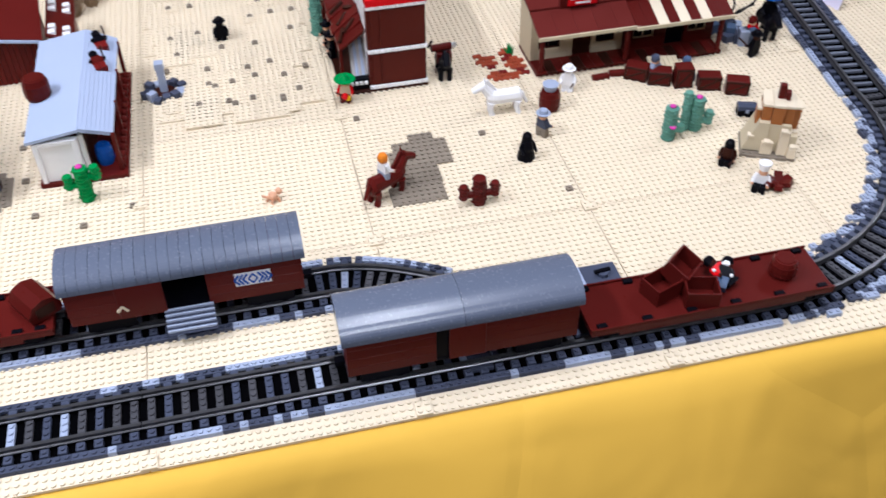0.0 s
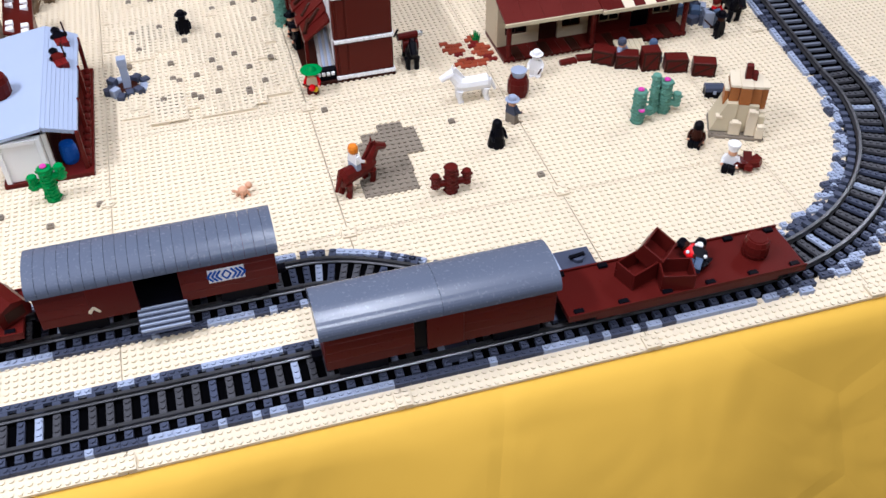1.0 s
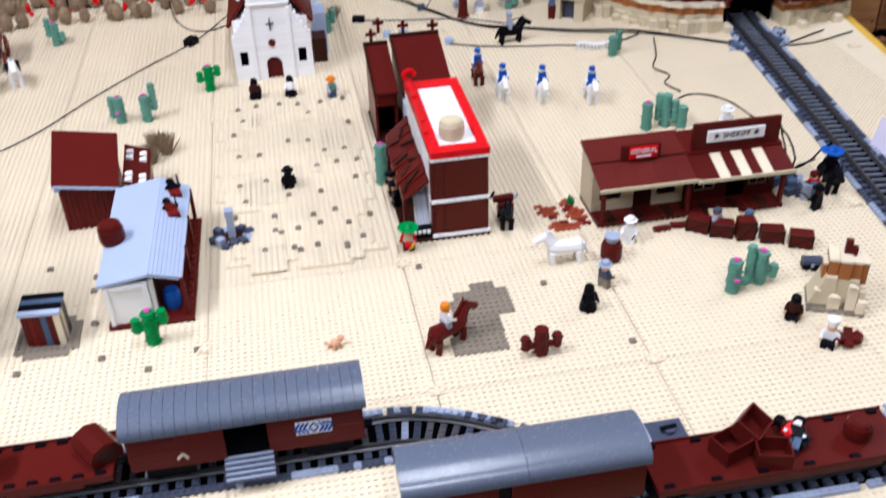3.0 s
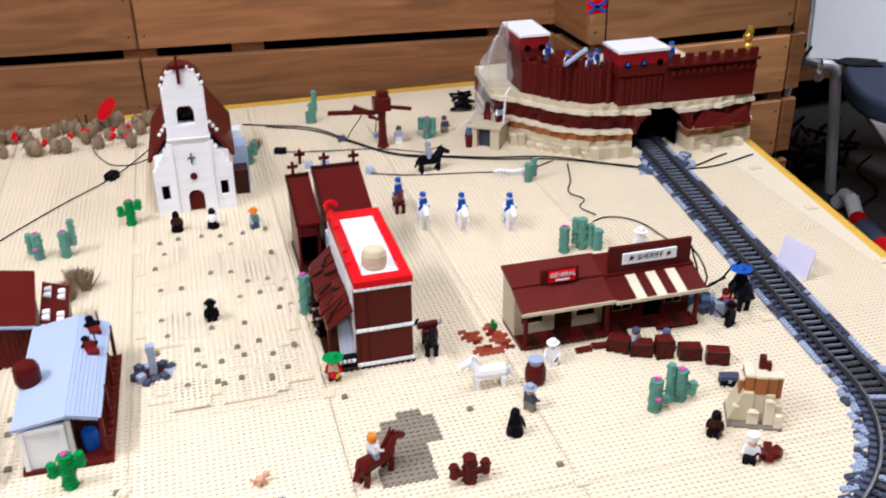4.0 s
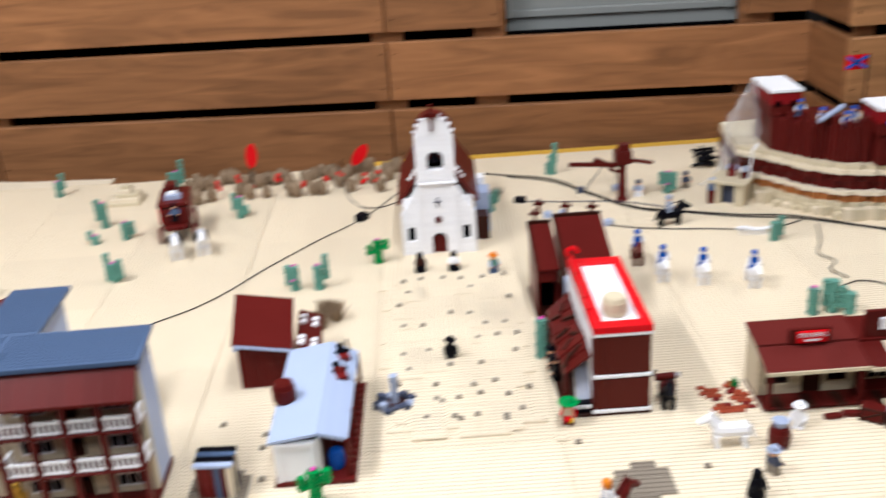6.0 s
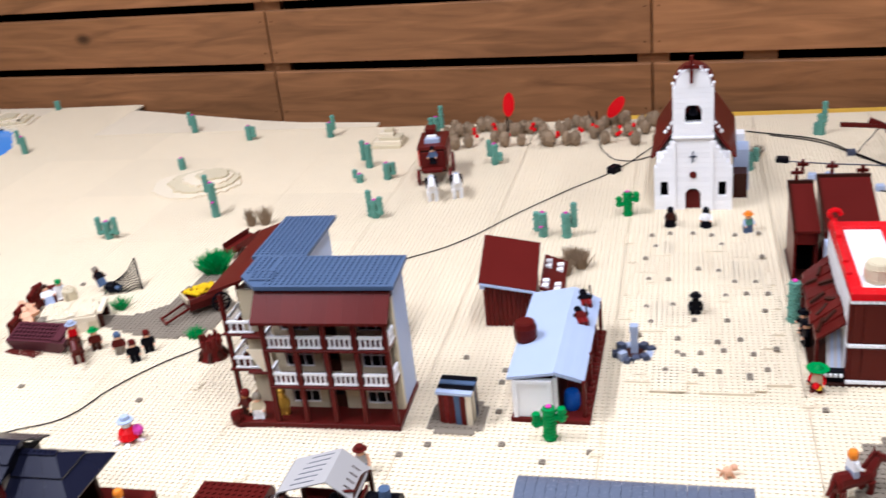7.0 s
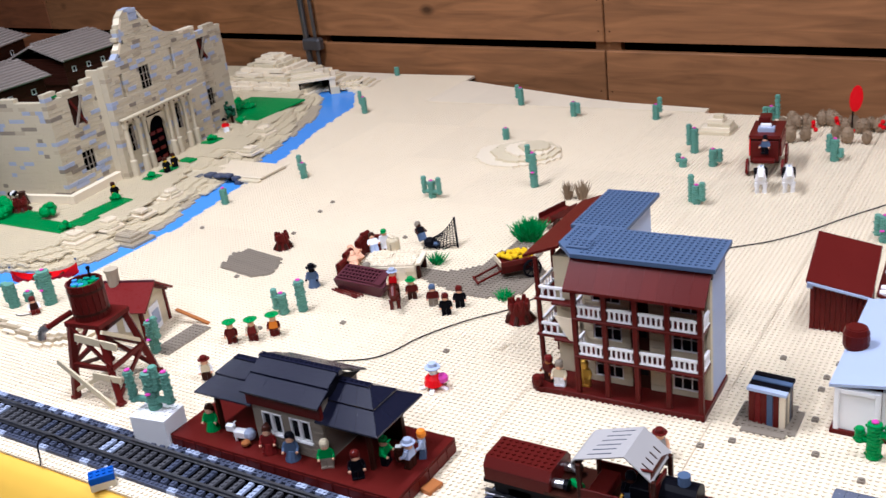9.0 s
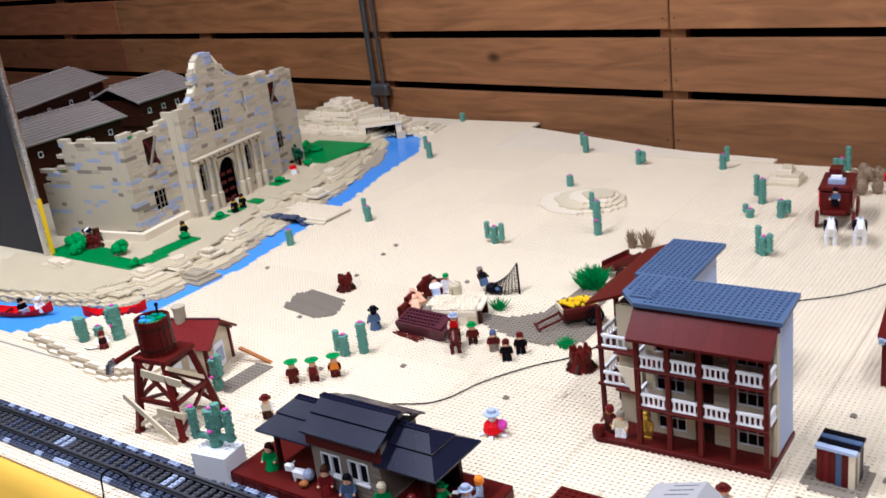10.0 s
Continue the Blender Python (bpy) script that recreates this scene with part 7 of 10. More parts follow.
    # portal: cornice, columns, arched door
    part("cornice", Shape().rbox(0.228, 0.515, -0.012, -0.0008, 0.124, 0.131, MISSION_TAN).rbox(0.224, 0.519, -0.015, -0.0008, 0.1312, 0.136, MISSION_TAN), a)
    dots = Shape()
    for k in range(13):
        dots.rbox(0.236 + 0.0216 * k, 0.241 + 0.0216 * k, -0.0135, -0.0121, 0.125, 0.1295, DARK_BROWN)
    part("dentil", dots, a)
    for x in (0.236, 0.282, 0.308, 0.405, 0.430, 0.478, 0.510):
        part("column", Shape().lathe(x, -0.003, [(-0.02, 0.0102), (0.026, 0.0102), (0.029, 0.0066), (0.060, 0.0062), (0.062, 0.0072), (0.065, 0.0062), (0.106, 0.0060), (0.112, 0.0085), (0.124, 0.0085)], MISSION_TAN, 12), a)
    arch = [(0.322, 0.112), (0.322, 0.074), (0.327, 0.091), (0.340, 0.104), (0.3565, 0.109), (0.373, 0.104), (0.386, 0.091), (0.391, 0.074), (0.391, 0.112)]
    part("door_arch", Shape().along_y(arch, -0.0032, -0.0013, MISSION_TAN), a)
    # Black sheet for the shaded doorway, with the door panels set on it.
    d = part("door", Shape().box(0.322, 0.391, 0.006, 0.014, -0.02, 0.1115, SHADOW_VOID), a, "double door in shade black with red panels")
    for z in (-0.010, 0.014, 0.038, 0.060):
        for x in (0.330, 0.360):
            part("door_panel", Shape().rbox(x, x + 0.022, 0.0048, 0.0059, z, z + 0.009, BROWN), d)
    # Window openings: the shade inside is a black sheet behind the grille.
    for x0, x1, z0, z1, y in ((0.340, 0.381, 0.182, 0.240, -0.0015), (0.116, 0.158, 0.030, 0.092, 0.0385), (0.610, 0.654, 0.05, 0.112, 0.0165), (0.249, 0.267, 0.048, 0.112, -0.0075), (0.445, 0.463, 0.048, 0.112, -0.0075)):
        w = part("window", Shape().box(x0, x1, y + 0.006, y + 0.009, z0, z1, SHADOW_VOID), a, "barred window opening, its shade a black sheet")
        g = Shape()
        for k in range(1, 3):
            cx = x0 + k * (x1 - x0) / 3
            g.box(cx - 0.0010, cx + 0.0010, y + 0.001, y + 0.003, z0, z1, DARK_TAN)
        for k in range(1, 3):
            cz = z0 + k * (z1 - z0) / 3
            g.box(x0, x1, y + 0.0032, y + 0.0048, cz - 0.0010, cz + 0.0010, DARK_TAN)
        part("grille", g, w)
    for x0, x1, z0, z1, y in ((0.116, 0.158, 0.146, 0.224, 0.0385), (0.616, 0.656, 0.186, 0.252, 0.0165)):
        w = part("window", Shape().box(x0, x1, y + 0.006, y + 0.009, z0, z1, DARK_BROWN), a, "broken window crossed with planks")
        part("plank", Shape().beam((x0 + 0.003, y - 0.003, z0 + 0.004), (x1 - 0.003, y - 0.006, z1 - 0.004), 0.003, 0.006, DARK_TAN).beam((x1 - 0.003, y - 0.002, z0 + 0.004), (x0 + 0.003, y - 0.002, z1 - 0.01), 0.003, 0.006, BROWN), w)
    for x0, x1, z0, z1 in ((0.262, 0.275, 0.18, 0.24), (0.473, 0.488, 0.20, 0.255)):
        part("niche", Shape().box(x0, x1, 0.008, 0.016, z0, z1, MISSION_TAN), a)
    part("shell_end", Shape().rbox(0.062, 0.74, 0.27, 0.285, 0, 0.06, MISSION_TAN), a)
    for x, y, t, lab in ((-2.088, 0.992, YELLOW, "toy soldier by the mission door"), (-2.094, 1.026, YELLOW, "toy soldier beside the arched door"), (-2.072, 0.809, YELLOW, "toy guard before the mission wall")):
        toy_figure(put(x, y, PLATEAU + 0.003, 80), BLACK, BLACK, t, DARK_BROWN, "", lab)
    toy_figure(put(-2.197, 1.326, PLATEAU, 60), RED, WHITE, FLESH, BLACK, "hat", "toy soldier in red on the lawn")
    # raised green platform with the log barracks
    pf = thing("barracks_platform", "raised yellow-clothed platform with a green studded top", "platform", put(-2.76, 1.30, 0))
    part("base", Shape().rbox(-0.24, 0.24, -0.35, 0.35, 0.0, 0.100, CLOTH), pf, "yellow cloth over the platform sides")
    part("lawn_plate", Shape().rbox(-0.238, 0.238, -0.348, 0.348, 0.1002, 0.105, GREEN).studs(0.15, 0.238, -0.348, 0.348, 0.105, GREEN, 5), pf)
    for x, y, l, a2, lift in ((-2.785, 0.875, 0.34, 93, 0.115), (-3.01, 1.00, 0.50, 113, 0.18), (-2.85, 1.33, 0.26, 97, 0.135)):
        b = thing("toy_barracks", "long dark brown toy log barracks with grey tiled roof", "toy house", put(x, y, lift, a2), "barracks")
        part("foundation", Shape().rbox(0.004, l - 0.004, 0.004, 0.22, -lift, -0.0002, DARK_BROWN), b)
        for k in range(11):
            part("log", Shape().rbox(0, l, 0, 0.23, 0.0077 * k + 0.0001, 0.0077 * (k + 1) - 0.0001, DARK_BROWN, 0.0016), b)
        part("roof", Shape().along_x([(-0.020, 0.080), (0.115, 0.130), (0.25, 0.080), (0.244, 0.077), (0.115, 0.124), (-0.014, 0.077)], -0.015, l + 0.015, ROOF_GREY), b, "grey-brown tiled roof")
        ridge = Shape()
        for k in range(int(l / 0.016)):
            ridge.rbox(0.002 + 0.016 * k, 0.012 + 0.016 * k, 0.108, 0.122, 0.1285, 0.136, ROOF_GREY)
        for j in range(9):
            u = j / 9
            ridge.beam((-0.014, -0.018 + 0.133 * u, 0.0825 + 0.0492 * u), (l + 0.014, -0.018 + 0.133 * u, 0.0825 + 0.0492 * u), 0.004, 0.003, ROOF_GREY)
        tagged(part("ridge_tile", ridge, b), kind="stuff")
        for k in range(4):
            window(b, put(0.03 + k * l / 4, -0.0025, 0.036), 0.015, 0.017, WHITE, (0, 0))


def pyramid_hill():
    """Chunky stepped tan hill, with the river's tunnel mouth in its flank."""
    rng = random.Random(31)
    h = thing("stepped_hill", "chunky stepped tan toy hill over the river tunnel", "toy hill", put(-2.46, 1.86, 0.0))
    for k in range(10):
        w, d = 0.215 - 0.0205 * k, 0.146 - 0.0138 * k
        z0, z1 = k * 0.0118 - 0.004, (k + 1) * 0.0118 - 0.004
        mat = TAN_OLD if k % 3 == 1 else TAN
        s, x = Shape().rbox(-w, w - 0.016, -d + 0.016, d, z0, z1 - 0.0001, mat, 0.0006), -w
        while x < w - 0.001:
            e = min(x + rng.choice((0.016, 0.024, 0.032, 0.048)), w)
            out = rng.choice((0, 0.004, 0.008, 0.012))
            s.rbox(x, e - 0.0001, -d - out, -d + 0.0158, z0, z1 - 0.0001 - rng.choice((0, 0, 0.0032)), mat, 0.0006)
            s.studs(x, e, -d, -d + 0.008, z1, mat, 5)
            x = e
        y = -d + 0.016
        while y < d - 0.001:
            e = min(y + rng.choice((0.016, 0.024, 0.032)), d)
            s.rbox(w - 0.0159, w + rng.choice((0, 0.004, 0.008)), y, e - 0.0001, z0, z1 - 0.0001, mat, 0.0006)
            y = e
        part("step", s, h)
    # the tunnel mouth, facing down the river; black sheets give the shade inside
    t = thing("river_tunnel", "dark river tunnel mouth under a stepped tan lintel", "toy tunnel", put(-2.272, 1.757, -0.0062, 39))
    part("back_wall", Shape().box(-0.004, 0.094, 0.070, 0.074, 0, 0.046, SHADOW_VOID), t, "black sheet for the shade in the tunnel")
    part("side_wall", Shape().box(-0.004, 0.0, 0.004, 0.0695, 0, 0.046, SHADOW_VOID), t, "black sheet for the shade in the tunnel")
    part("side_wall", Shape().box(0.090, 0.094, 0.004, 0.0695, 0, 0.046, SHADOW_VOID), t, "black sheet for the shade in the tunnel")
    part("ceiling_slab", Shape().box(-0.004, 0.094, 0.004, 0.074, 0.0462, 0.048, SHADOW_VOID), t, "black sheet for the shade in the tunnel")
    part("jamb", Shape().rbox(-0.030, -0.0042, -0.010, 0.030, 0, 0.030, TAN_OLD).rbox(-0.026, -0.0042, -0.004, 0.030, 0.0302, 0.048, TAN), t)
    part("jamb", Shape().rbox(0.0942, 0.124, -0.008, 0.060, 0, 0.022, TAN_OLD).rbox(0.0942, 0.114, 0.0, 0.060, 0.0222, 0.048, TAN), t)
    for k, (x0, x1, y0, z0, z1) in enumerate(((-0.030, 0.118, -0.004, 0.0482, 0.056), (-0.026, 0.100, 0.006, 0.0562, 0.064), (-0.026, 0.080, 0.018, 0.0642, 0.072), (-0.026, 0.050, 0.030, 0.0722, 0.080))):
        part("lintel", Shape().rbox(x0, x1, y0, 0.080, z0, z1, TAN_OLD if k % 2 else TAN).studs(x0, x1, y0, y0 + 0.016, z1, TAN, 5), t)
    r = thing("stepped_rock", "low stepped tan rock beside the river", "toy rock", put(-2.165, 1.885, 0))
    for k in range(4):
        part("step", Shape().stair([(-0.075 + 0.016 * k, -0.060 + 0.014 * k), (0.080 - 0.018 * k, -0.010 + 0.006 * k), (0.060 - 0.015 * k, 0.080 - 0.01 * k), (-0.06 + 0.01 * k, 0.090 - 0.014 * k)], 0.0064 * k - 0.001, 0.0064 * (k + 1) - 0.0011, TAN_OLD if k % 2 else TAN), r)


def water_tower():
    t = thing("water_tower", "reddish-brown toy water tower on four braced legs", "toy water tower", put(-1.378, 0.200, 0, 8))
    legs = [(-0.034, -0.050), (0.056, -0.052), (0.046, 0.046), (-0.062, 0.058)]
    top = [(-0.026, -0.028), (0.026, -0.028), (0.026, 0.028), (-0.026, 0.028)]
    for (x, y), (u, v) in zip(legs, top):
        part("leg", Shape().beam((x, y, 0), (u, v, 0.118), 0.010, 0.010, BROWN).rbox(x - 0.006, x + 0.006, y - 0.006, y + 0.006, 0, 0.006, BROWN), t)
    for k in range(4):
        (x, y), (u, v) = legs[k], legs[(k + 1) % 4]
        z = 0.055
        f = 1 - 0.38 * z / 0.125
        part("brace", Shape().beam((x * f, y * f, z), (u * f, v * f, z), 0.006, 0.006, BROWN), t)
        part("brace", Shape().beam((x * 0.97, y * 0.97, 0.012), (u * 0.80, v * 0.80, 0.052), 0.004, 0.006, TAN_OLD if k in (0,) else BROWN), t)
        part("brace", Shape().beam((u * 0.82, v * 0.82, 0.060), (x * 0.66, y * 0.66, 0.112), 0.004, 0.006, TAN_OLD if k in (1,) else BROWN), t)
    part("plank", Shape().beam((0.058, -0.034, 0.088), (-0.008, -0.044, 0.104), 0.003, 0.012, TAN_OLD), t, "loose tan plank nailed across")
    part("plank", Shape().beam((-0.044, -0.056, 0.066), (0.054, -0.064, 0.004), 0.003, 0.009, TAN_OLD), t, "long tan plank leaning across the legs")
    part("plank", Shape().beam((0.062, -0.046, 0.040), (0.018, -0.054, 0.048), 0.003, 0.010, TAN_OLD), t, "loose tan plank nailed across")
    part("platform", Shape().rbox(-0.034, 0.034, -0.034, 0.034, 0.114, 0.1215, BROWN), t)
    n, cx, cy = 18, -0.004, -0.003
    for k in range(n):
        a = 2 * math.pi * k / n
        s = Shape().rbox(-0.0043, 0.0043, -0.0016, 0.0016, 0, 0.057, BROWN, 0.0006)
        part("stave", s, t).matrix_local = pose(cx + 0.0252 * math.cos(a), cy + 0.0252 * math.sin(a), 0.1216, 0, 0, math.degrees(a) + 90)
    part("tank", Shape().cyl(cx, cy, 0.1216, 0.172, 0.0240, DARK_BROWN, 20), t)
    for z in (0.132, 0.166):
        part("hoop", Shape().lathe(cx, cy, [(z - 0.002, 0.0276), (z + 0.002, 0.0276)], DARK_BROWN, 18), t)
    rng = random.Random(4)
    for k in range(20):
        a, r = k * 2.4, 0.0205 * math.sqrt((k + 0.5) / 20)
        part("water_tile", Shape().lathe(cx + r * math.cos(a), cy + r * math.sin(a), [(0.172, 0.0042), (0.1748 + 0.003 * rng.random(), 0.0040)], (TEAL, TEAL, WATER, GREEN, TEAL)[k % 5], 8), t, "round teal or blue water tile")
    part("spout", Shape().tube((-0.028, -0.02, 0.132), (-0.064, -0.041, 0.112), 0.0045, BROWN, 10), t)
    part("spout_end", Shape().tube((-0.062, -0.040, 0.114), (-0.070, -0.045, 0.109), 0.0066, CHROME, 10).tube((-0.070, -0.045, 0.109), (-0.073, -0.047, 0.096), 0.0066, CHROME, 10), t, "curved chrome spout end")
    single("tank_tap", Shape().tube((0, 0, 0), (0.002, 0, 0.014), 0.002, BLACK, 6).ball(0.002, 0, 0.016, 0.0035, BLACK, 8, 5), "small black toy tap on the tank", "tap", put(-1.390, 0.214, 0.1745))


def toy_canoe(x, y, a, length):
    cn = thing("toy_canoe", "long red toy canoe with high ends on the blue river", "toy canoe", put(x, y, -0.0062, a), "canoes")
    v, f, n = [], [], 5
    for k in range(17):
        u = -1 + k / 8
        w, zb = 0.0165 * (1 - abs(u) ** 2.6) + 0.0012, 0.004 + 0.010 * abs(u) ** 4
        zt = 0.014 + 0.020 * abs(u) ** 3
        v += [(length * u, -w, zt), (length * u, -w * 0.7, zb), (length * u, 0, zb - 0.003), (length * u, w * 0.7, zb), (length * u, w, zt)]
    for k in range(16):
        f += [(k * n + i, k * n + i + 1, (k + 1) * n + i + 1, (k + 1) * n + i) for i in range(n - 1)]
    part("hull", Shape().add(v, f, RED), cn)
    for u in (-0.4, 0.05, 0.45):
        part("thwart", Shape().rbox(u * length - 0.003, u * length + 0.003, -0.014, 0.014, 0.010, 0.013, BROWN), cn)
    for u in (-1, 1):
        part("prow_ornament", Shape().rbox(u * length - 0.004, u * length + 0.004, -0.002, 0.002, 0.0342, 0.040, TAN).rbox(u * length - 0.002, u * length + 0.002, -0.0025, 0.0025, 0.0402, 0.043, SAND_BLUE), cn, "tan and blue ornament on the tip")
    return cn


def toy_shed():
    s = thing("toy_shed", "tan toy shed with a dark red roof and white door", "toy shed", put(-1.515, 0.293, 0, 20))
    for k in range(6):
        part("wall_course", Shape().rbox(0, 0.082, 0, 0.085, 0.0101 * k + 0.0001, 0.0101 * (k + 1) - 0.0001, TAN_OLD, 0.0005), s)
    for y in (-0.003, 0.0795):
        part("corner_board", Shape().rbox(0.078, 0.085, y, y + 0.0065, 0, 0.062, BROWN), s)
    part("door", Shape().rbox(0.0822, 0.085, 0.022, 0.055, 0.004, 0.050, WHITE), s, "white door with a grey notice")
    part("notice", Shape().box(0.0851, 0.0858, 0.027, 0.050, 0.014, 0.040, PALE_GREY), s)
    for x in (0.014, 0.046):
        part("window", Shape().rbox(x, x + 0.018, -0.0012, 0, 0.018, 0.044, WHITE), s)
    part("gable", Shape().along_x([(0.0, 0.0608), (0.085, 0.0608), (0.0425, 0.086)], 0.0765, 0.0818, TAN_OLD), s)
    part("gable_board", Shape().beam((0.0845, -0.006, 0.0560), (0.0845, 0.0430, 0.0856), 0.005, 0.007, BROWN), s)
    part("gable_board", Shape().beam((0.0845, 0.091, 0.0560), (0.0845, 0.0420, 0.0856), 0.005, 0.007, BROWN), s)
    part("roof", Shape().along_x([(-0.010, 0.058), (0.0425, 0.092), (0.095, 0.058), (0.092, 0.055), (0.0425, 0.088), (-0.007, 0.055)], -0.006, 0.096, DARK_RED), s, "smooth dark red roof")
    part("ridge", Shape().rbox(-0.006, 0.096, 0.0405, 0.0445, 0.0905, 0.0938, GRID_BROWN), s, "purple-brown ridge strip")
    part("chimney", Shape().cyl(0.020, 0.0425, 0.084, 0.112, 0.0105, BANK_TAN, 12).cyl(0.020, 0.0425, 0.112, 0.1165, 0.0122, BANK_TAN, 12), s)
    pad = thing("gravel_pad", "dark tan plate pad beside the shed", "paving", put(-1.432, 0.340))
    part("plate", Shape().rbox(0.032, 0.070, -0.045, 0.055, 0.0002, 0.0034, DARK_TAN).studs(0.032, 0.070, -0.045, 0.053, 0.0034, DARK_TAN, 5), pad)
    part("plate", Shape().rbox(-0.07, 0.03, -0.062, -0.046, 0.0002, 0.0034, DARK_TAN), pad)
    single("plank_ramp", Shape().beam((0, 0, 0.026), (0.060, 0.002, 0.001), 0.007, 0.003, RUST), "rust-coloured plank ramp beside the shed", "ramp", put(-1.436, 0.392, 0, 12))


def sand_mound():
    md = thing("sand_mound", "low stepped tan plate mound by the river", "toy hill")
    outline = [(-1.95, 0.285), (-1.80, 0.262), (-1.62, 0.232), (-1.545, 0.268), (-1.56, 0.33), (-1.64, 0.40), (-1.76, 0.45), (-1.86, 0.40), (-1.93, 0.33)]
    c = Vector((-1.74, 0.35))
    for k in range(3):
        poly = [tuple(c + (Vector(p) - c) * (1 - (0.0, 0.06, 0.09)[k])) for p in outline]
        part("step", Shape().stair(poly, 0.0002 + 0.0064 * k, 0.0064 * (k + 1), (TAN, BANK_TAN, TAN)[k]), md)
    top = [tuple(c + (Vector(p) - c) * 0.86) for p in outline]
    s = Shape()
    for i in range(52):
        for j in range(30):
            x, y = -1.952 + i * STUD, 0.236 + j * STUD
            if all((q[0] - p[0]) * (y - p[1]) - (q[1] - p[1]) * (x - p[0]) > 0 for p, q in zip(top, top[1:] + top[:1])):
                s.cyl(x, y, 0.0191, 0.0207, 0.0024, TAN, 6)
    tagged(part("studs", s, md), kind="stuff")
    for x, y in ((-1.93, 0.2815), (-1.885, 0.2740), (-1.84, 0.2670), (-1.78, 0.2570), (-1.72, 0.2465)):
        part("post_hole", Shape().box(x, x + 0.006, y, y + 0.004, 0.0005, 0.005, DARK_TAN), md)
    cactus(-1.708, 0.340, 7, ((-0.017, 3, 3),), 2, 0, r=0.0105, z=0.019)
    cactus(-1.768, 0.306, 5, ((-0.014, 1, 4),), 0, 0, r=0.009, z=0.019)
    cactus(-1.762, 0.334, 2, (), 1, 0, z=0.019)
    toy_figure(put(-1.707, 0.304, 0.019, 60), DARK_BROWN, BROWN, FLESH, BROWN, "", "toy archer sitting on the mound", WHITE, sit=True)
    bow = Shape()
    for k in range(6):
        a, b = -1.0 + k / 3, -1.0 + (k + 1) / 3
        bow.tube((0.016 * a, -0.006 + 0.006 * a * a, 0), (0.016 * b, -0.006 + 0.006 * b * b, 0), 0.0009, BLACK, 5)
    single("toy_bow", bow.tube((-0.016, 0, 0), (0.016, 0, 0), 0.0005, WHITE, 4), "black toy bow beside the archer", "toy bow", put(-1.716, 0.288, 0.0222, 30))


def west_town():
    toy_shed()
    # planter and its tall cactus
    single("planter_box", Shape().rbox(-0.030, 0.030, -0.022, 0.022, 0, 0.044, WHITE, 0.001).studs(-0.028, 0.028, -0.020, 0.020, 0.044, WHITE, 6), "smooth white toy planter block", "planter", put(-1.186, 0.118, 0.001, 8))
    cactus(-1.190, 0.122, 6, ((0.026, 1, 5), (-0.031, 1, 5), (0.010, 3, 4)), 4, 15, r=0.0086, label="tall sand-green toy cactus in the white planter", z=0.045)
    sand_mound()
    toy_canoe(-2.090, 0.368, 22, 0.080)
    toy_canoe(-1.864, 0.443, 35, 0.066)
    toy_figure(put(-2.081, 0.367, 0.004, 90), BLACK, PALE_GREY, FLESH, BLACK, "", "dark toy paddler sitting in the red canoe", sit=True)
    toy_figure(put(-2.046, 0.386, 0.004, 90), WHITE, WHITE, FLESH, WHITE, "horns", "white horned toy figure sitting in the canoe", sit=True)
    # musicians, cowboy, clown
    for x, y, t, ar in ((-1.287, 0.369, BROWN, BROWN), (-1.258, 0.388, DARK_RED, TAN_OLD), (-1.234, 0.414, ORANGE, BROWN)):
        toy_figure(put(x, y, 0, 35), t, BROWN, FLESH, GREEN, "sombrero", "toy musician in a bright green sombrero", ar, True)
    toy_figure(put(-1.242, 0.264, 0, 40), TAN_OLD, DARK_BROWN, FLESH, BROWN, "hat", "toy cowboy in a brown hat behind the station", WHITE)
    s = Shape().lathe(0, 0, [(0, 0.003), (0.008, 0.013), (0.018, 0.011), (0.024, 0.006)], RED, 12).lathe(0, 0, [(0.024, 0.005), (0.034, 0.005)], WHITE, 10).lathe(0, 0, [(0.033, 0.010), (0.035, 0.010), (0.036, 0.006), (0.041, 0.005)], PALE_BLUE, 12)
    s.ball(0.010, 0.004, 0.016, 0.008, PINK, 8, 5)
    for k in range(5):
        an = k * 1.257
        s.beam((0.004 * math.cos(an), 0.004 * math.sin(an), 0.006), (0.019 * math.cos(an), 0.019 * math.sin(an), 0.0015), 0.005, 0.003, WHITE)
    s.v = [(1.15 * x, 1.15 * y, 1.0 * z) for x, y, z in s.v]
    single("toy_figure", s, "toy clown in red and pink with a pale blue hat", "toy figure", put(-0.893, 0.367, 0), "toy figures")
    toy_figure(put(-1.290, 0.588, 0, 20) @ Matrix.Scale(1.12, 4), SAND_BLUE, SAND_BLUE, BLACK, BLACK, "hat", "toy gunslinger in a long blue-grey coat", dress=True)
    # motor block on the table edge
    mb = thing("battery_box", "blue and tan toy motor block beside the track", "toy motor", put(-1.178, 0.006, 0, 52))
    part("body", Shape().rbox(-0.016, 0.016, -0.010, 0.010, 0, 0.010, TAN_OLD), mb)
    part("cover", Shape().rbox(-0.016, 0.016, -0.010, 0.010, 0.0102, 0.020, BLUE).studs(-0.016, 0.016, -0.008, 0.008, 0.020, BLUE, 8), mb, "studded bright blue cover")


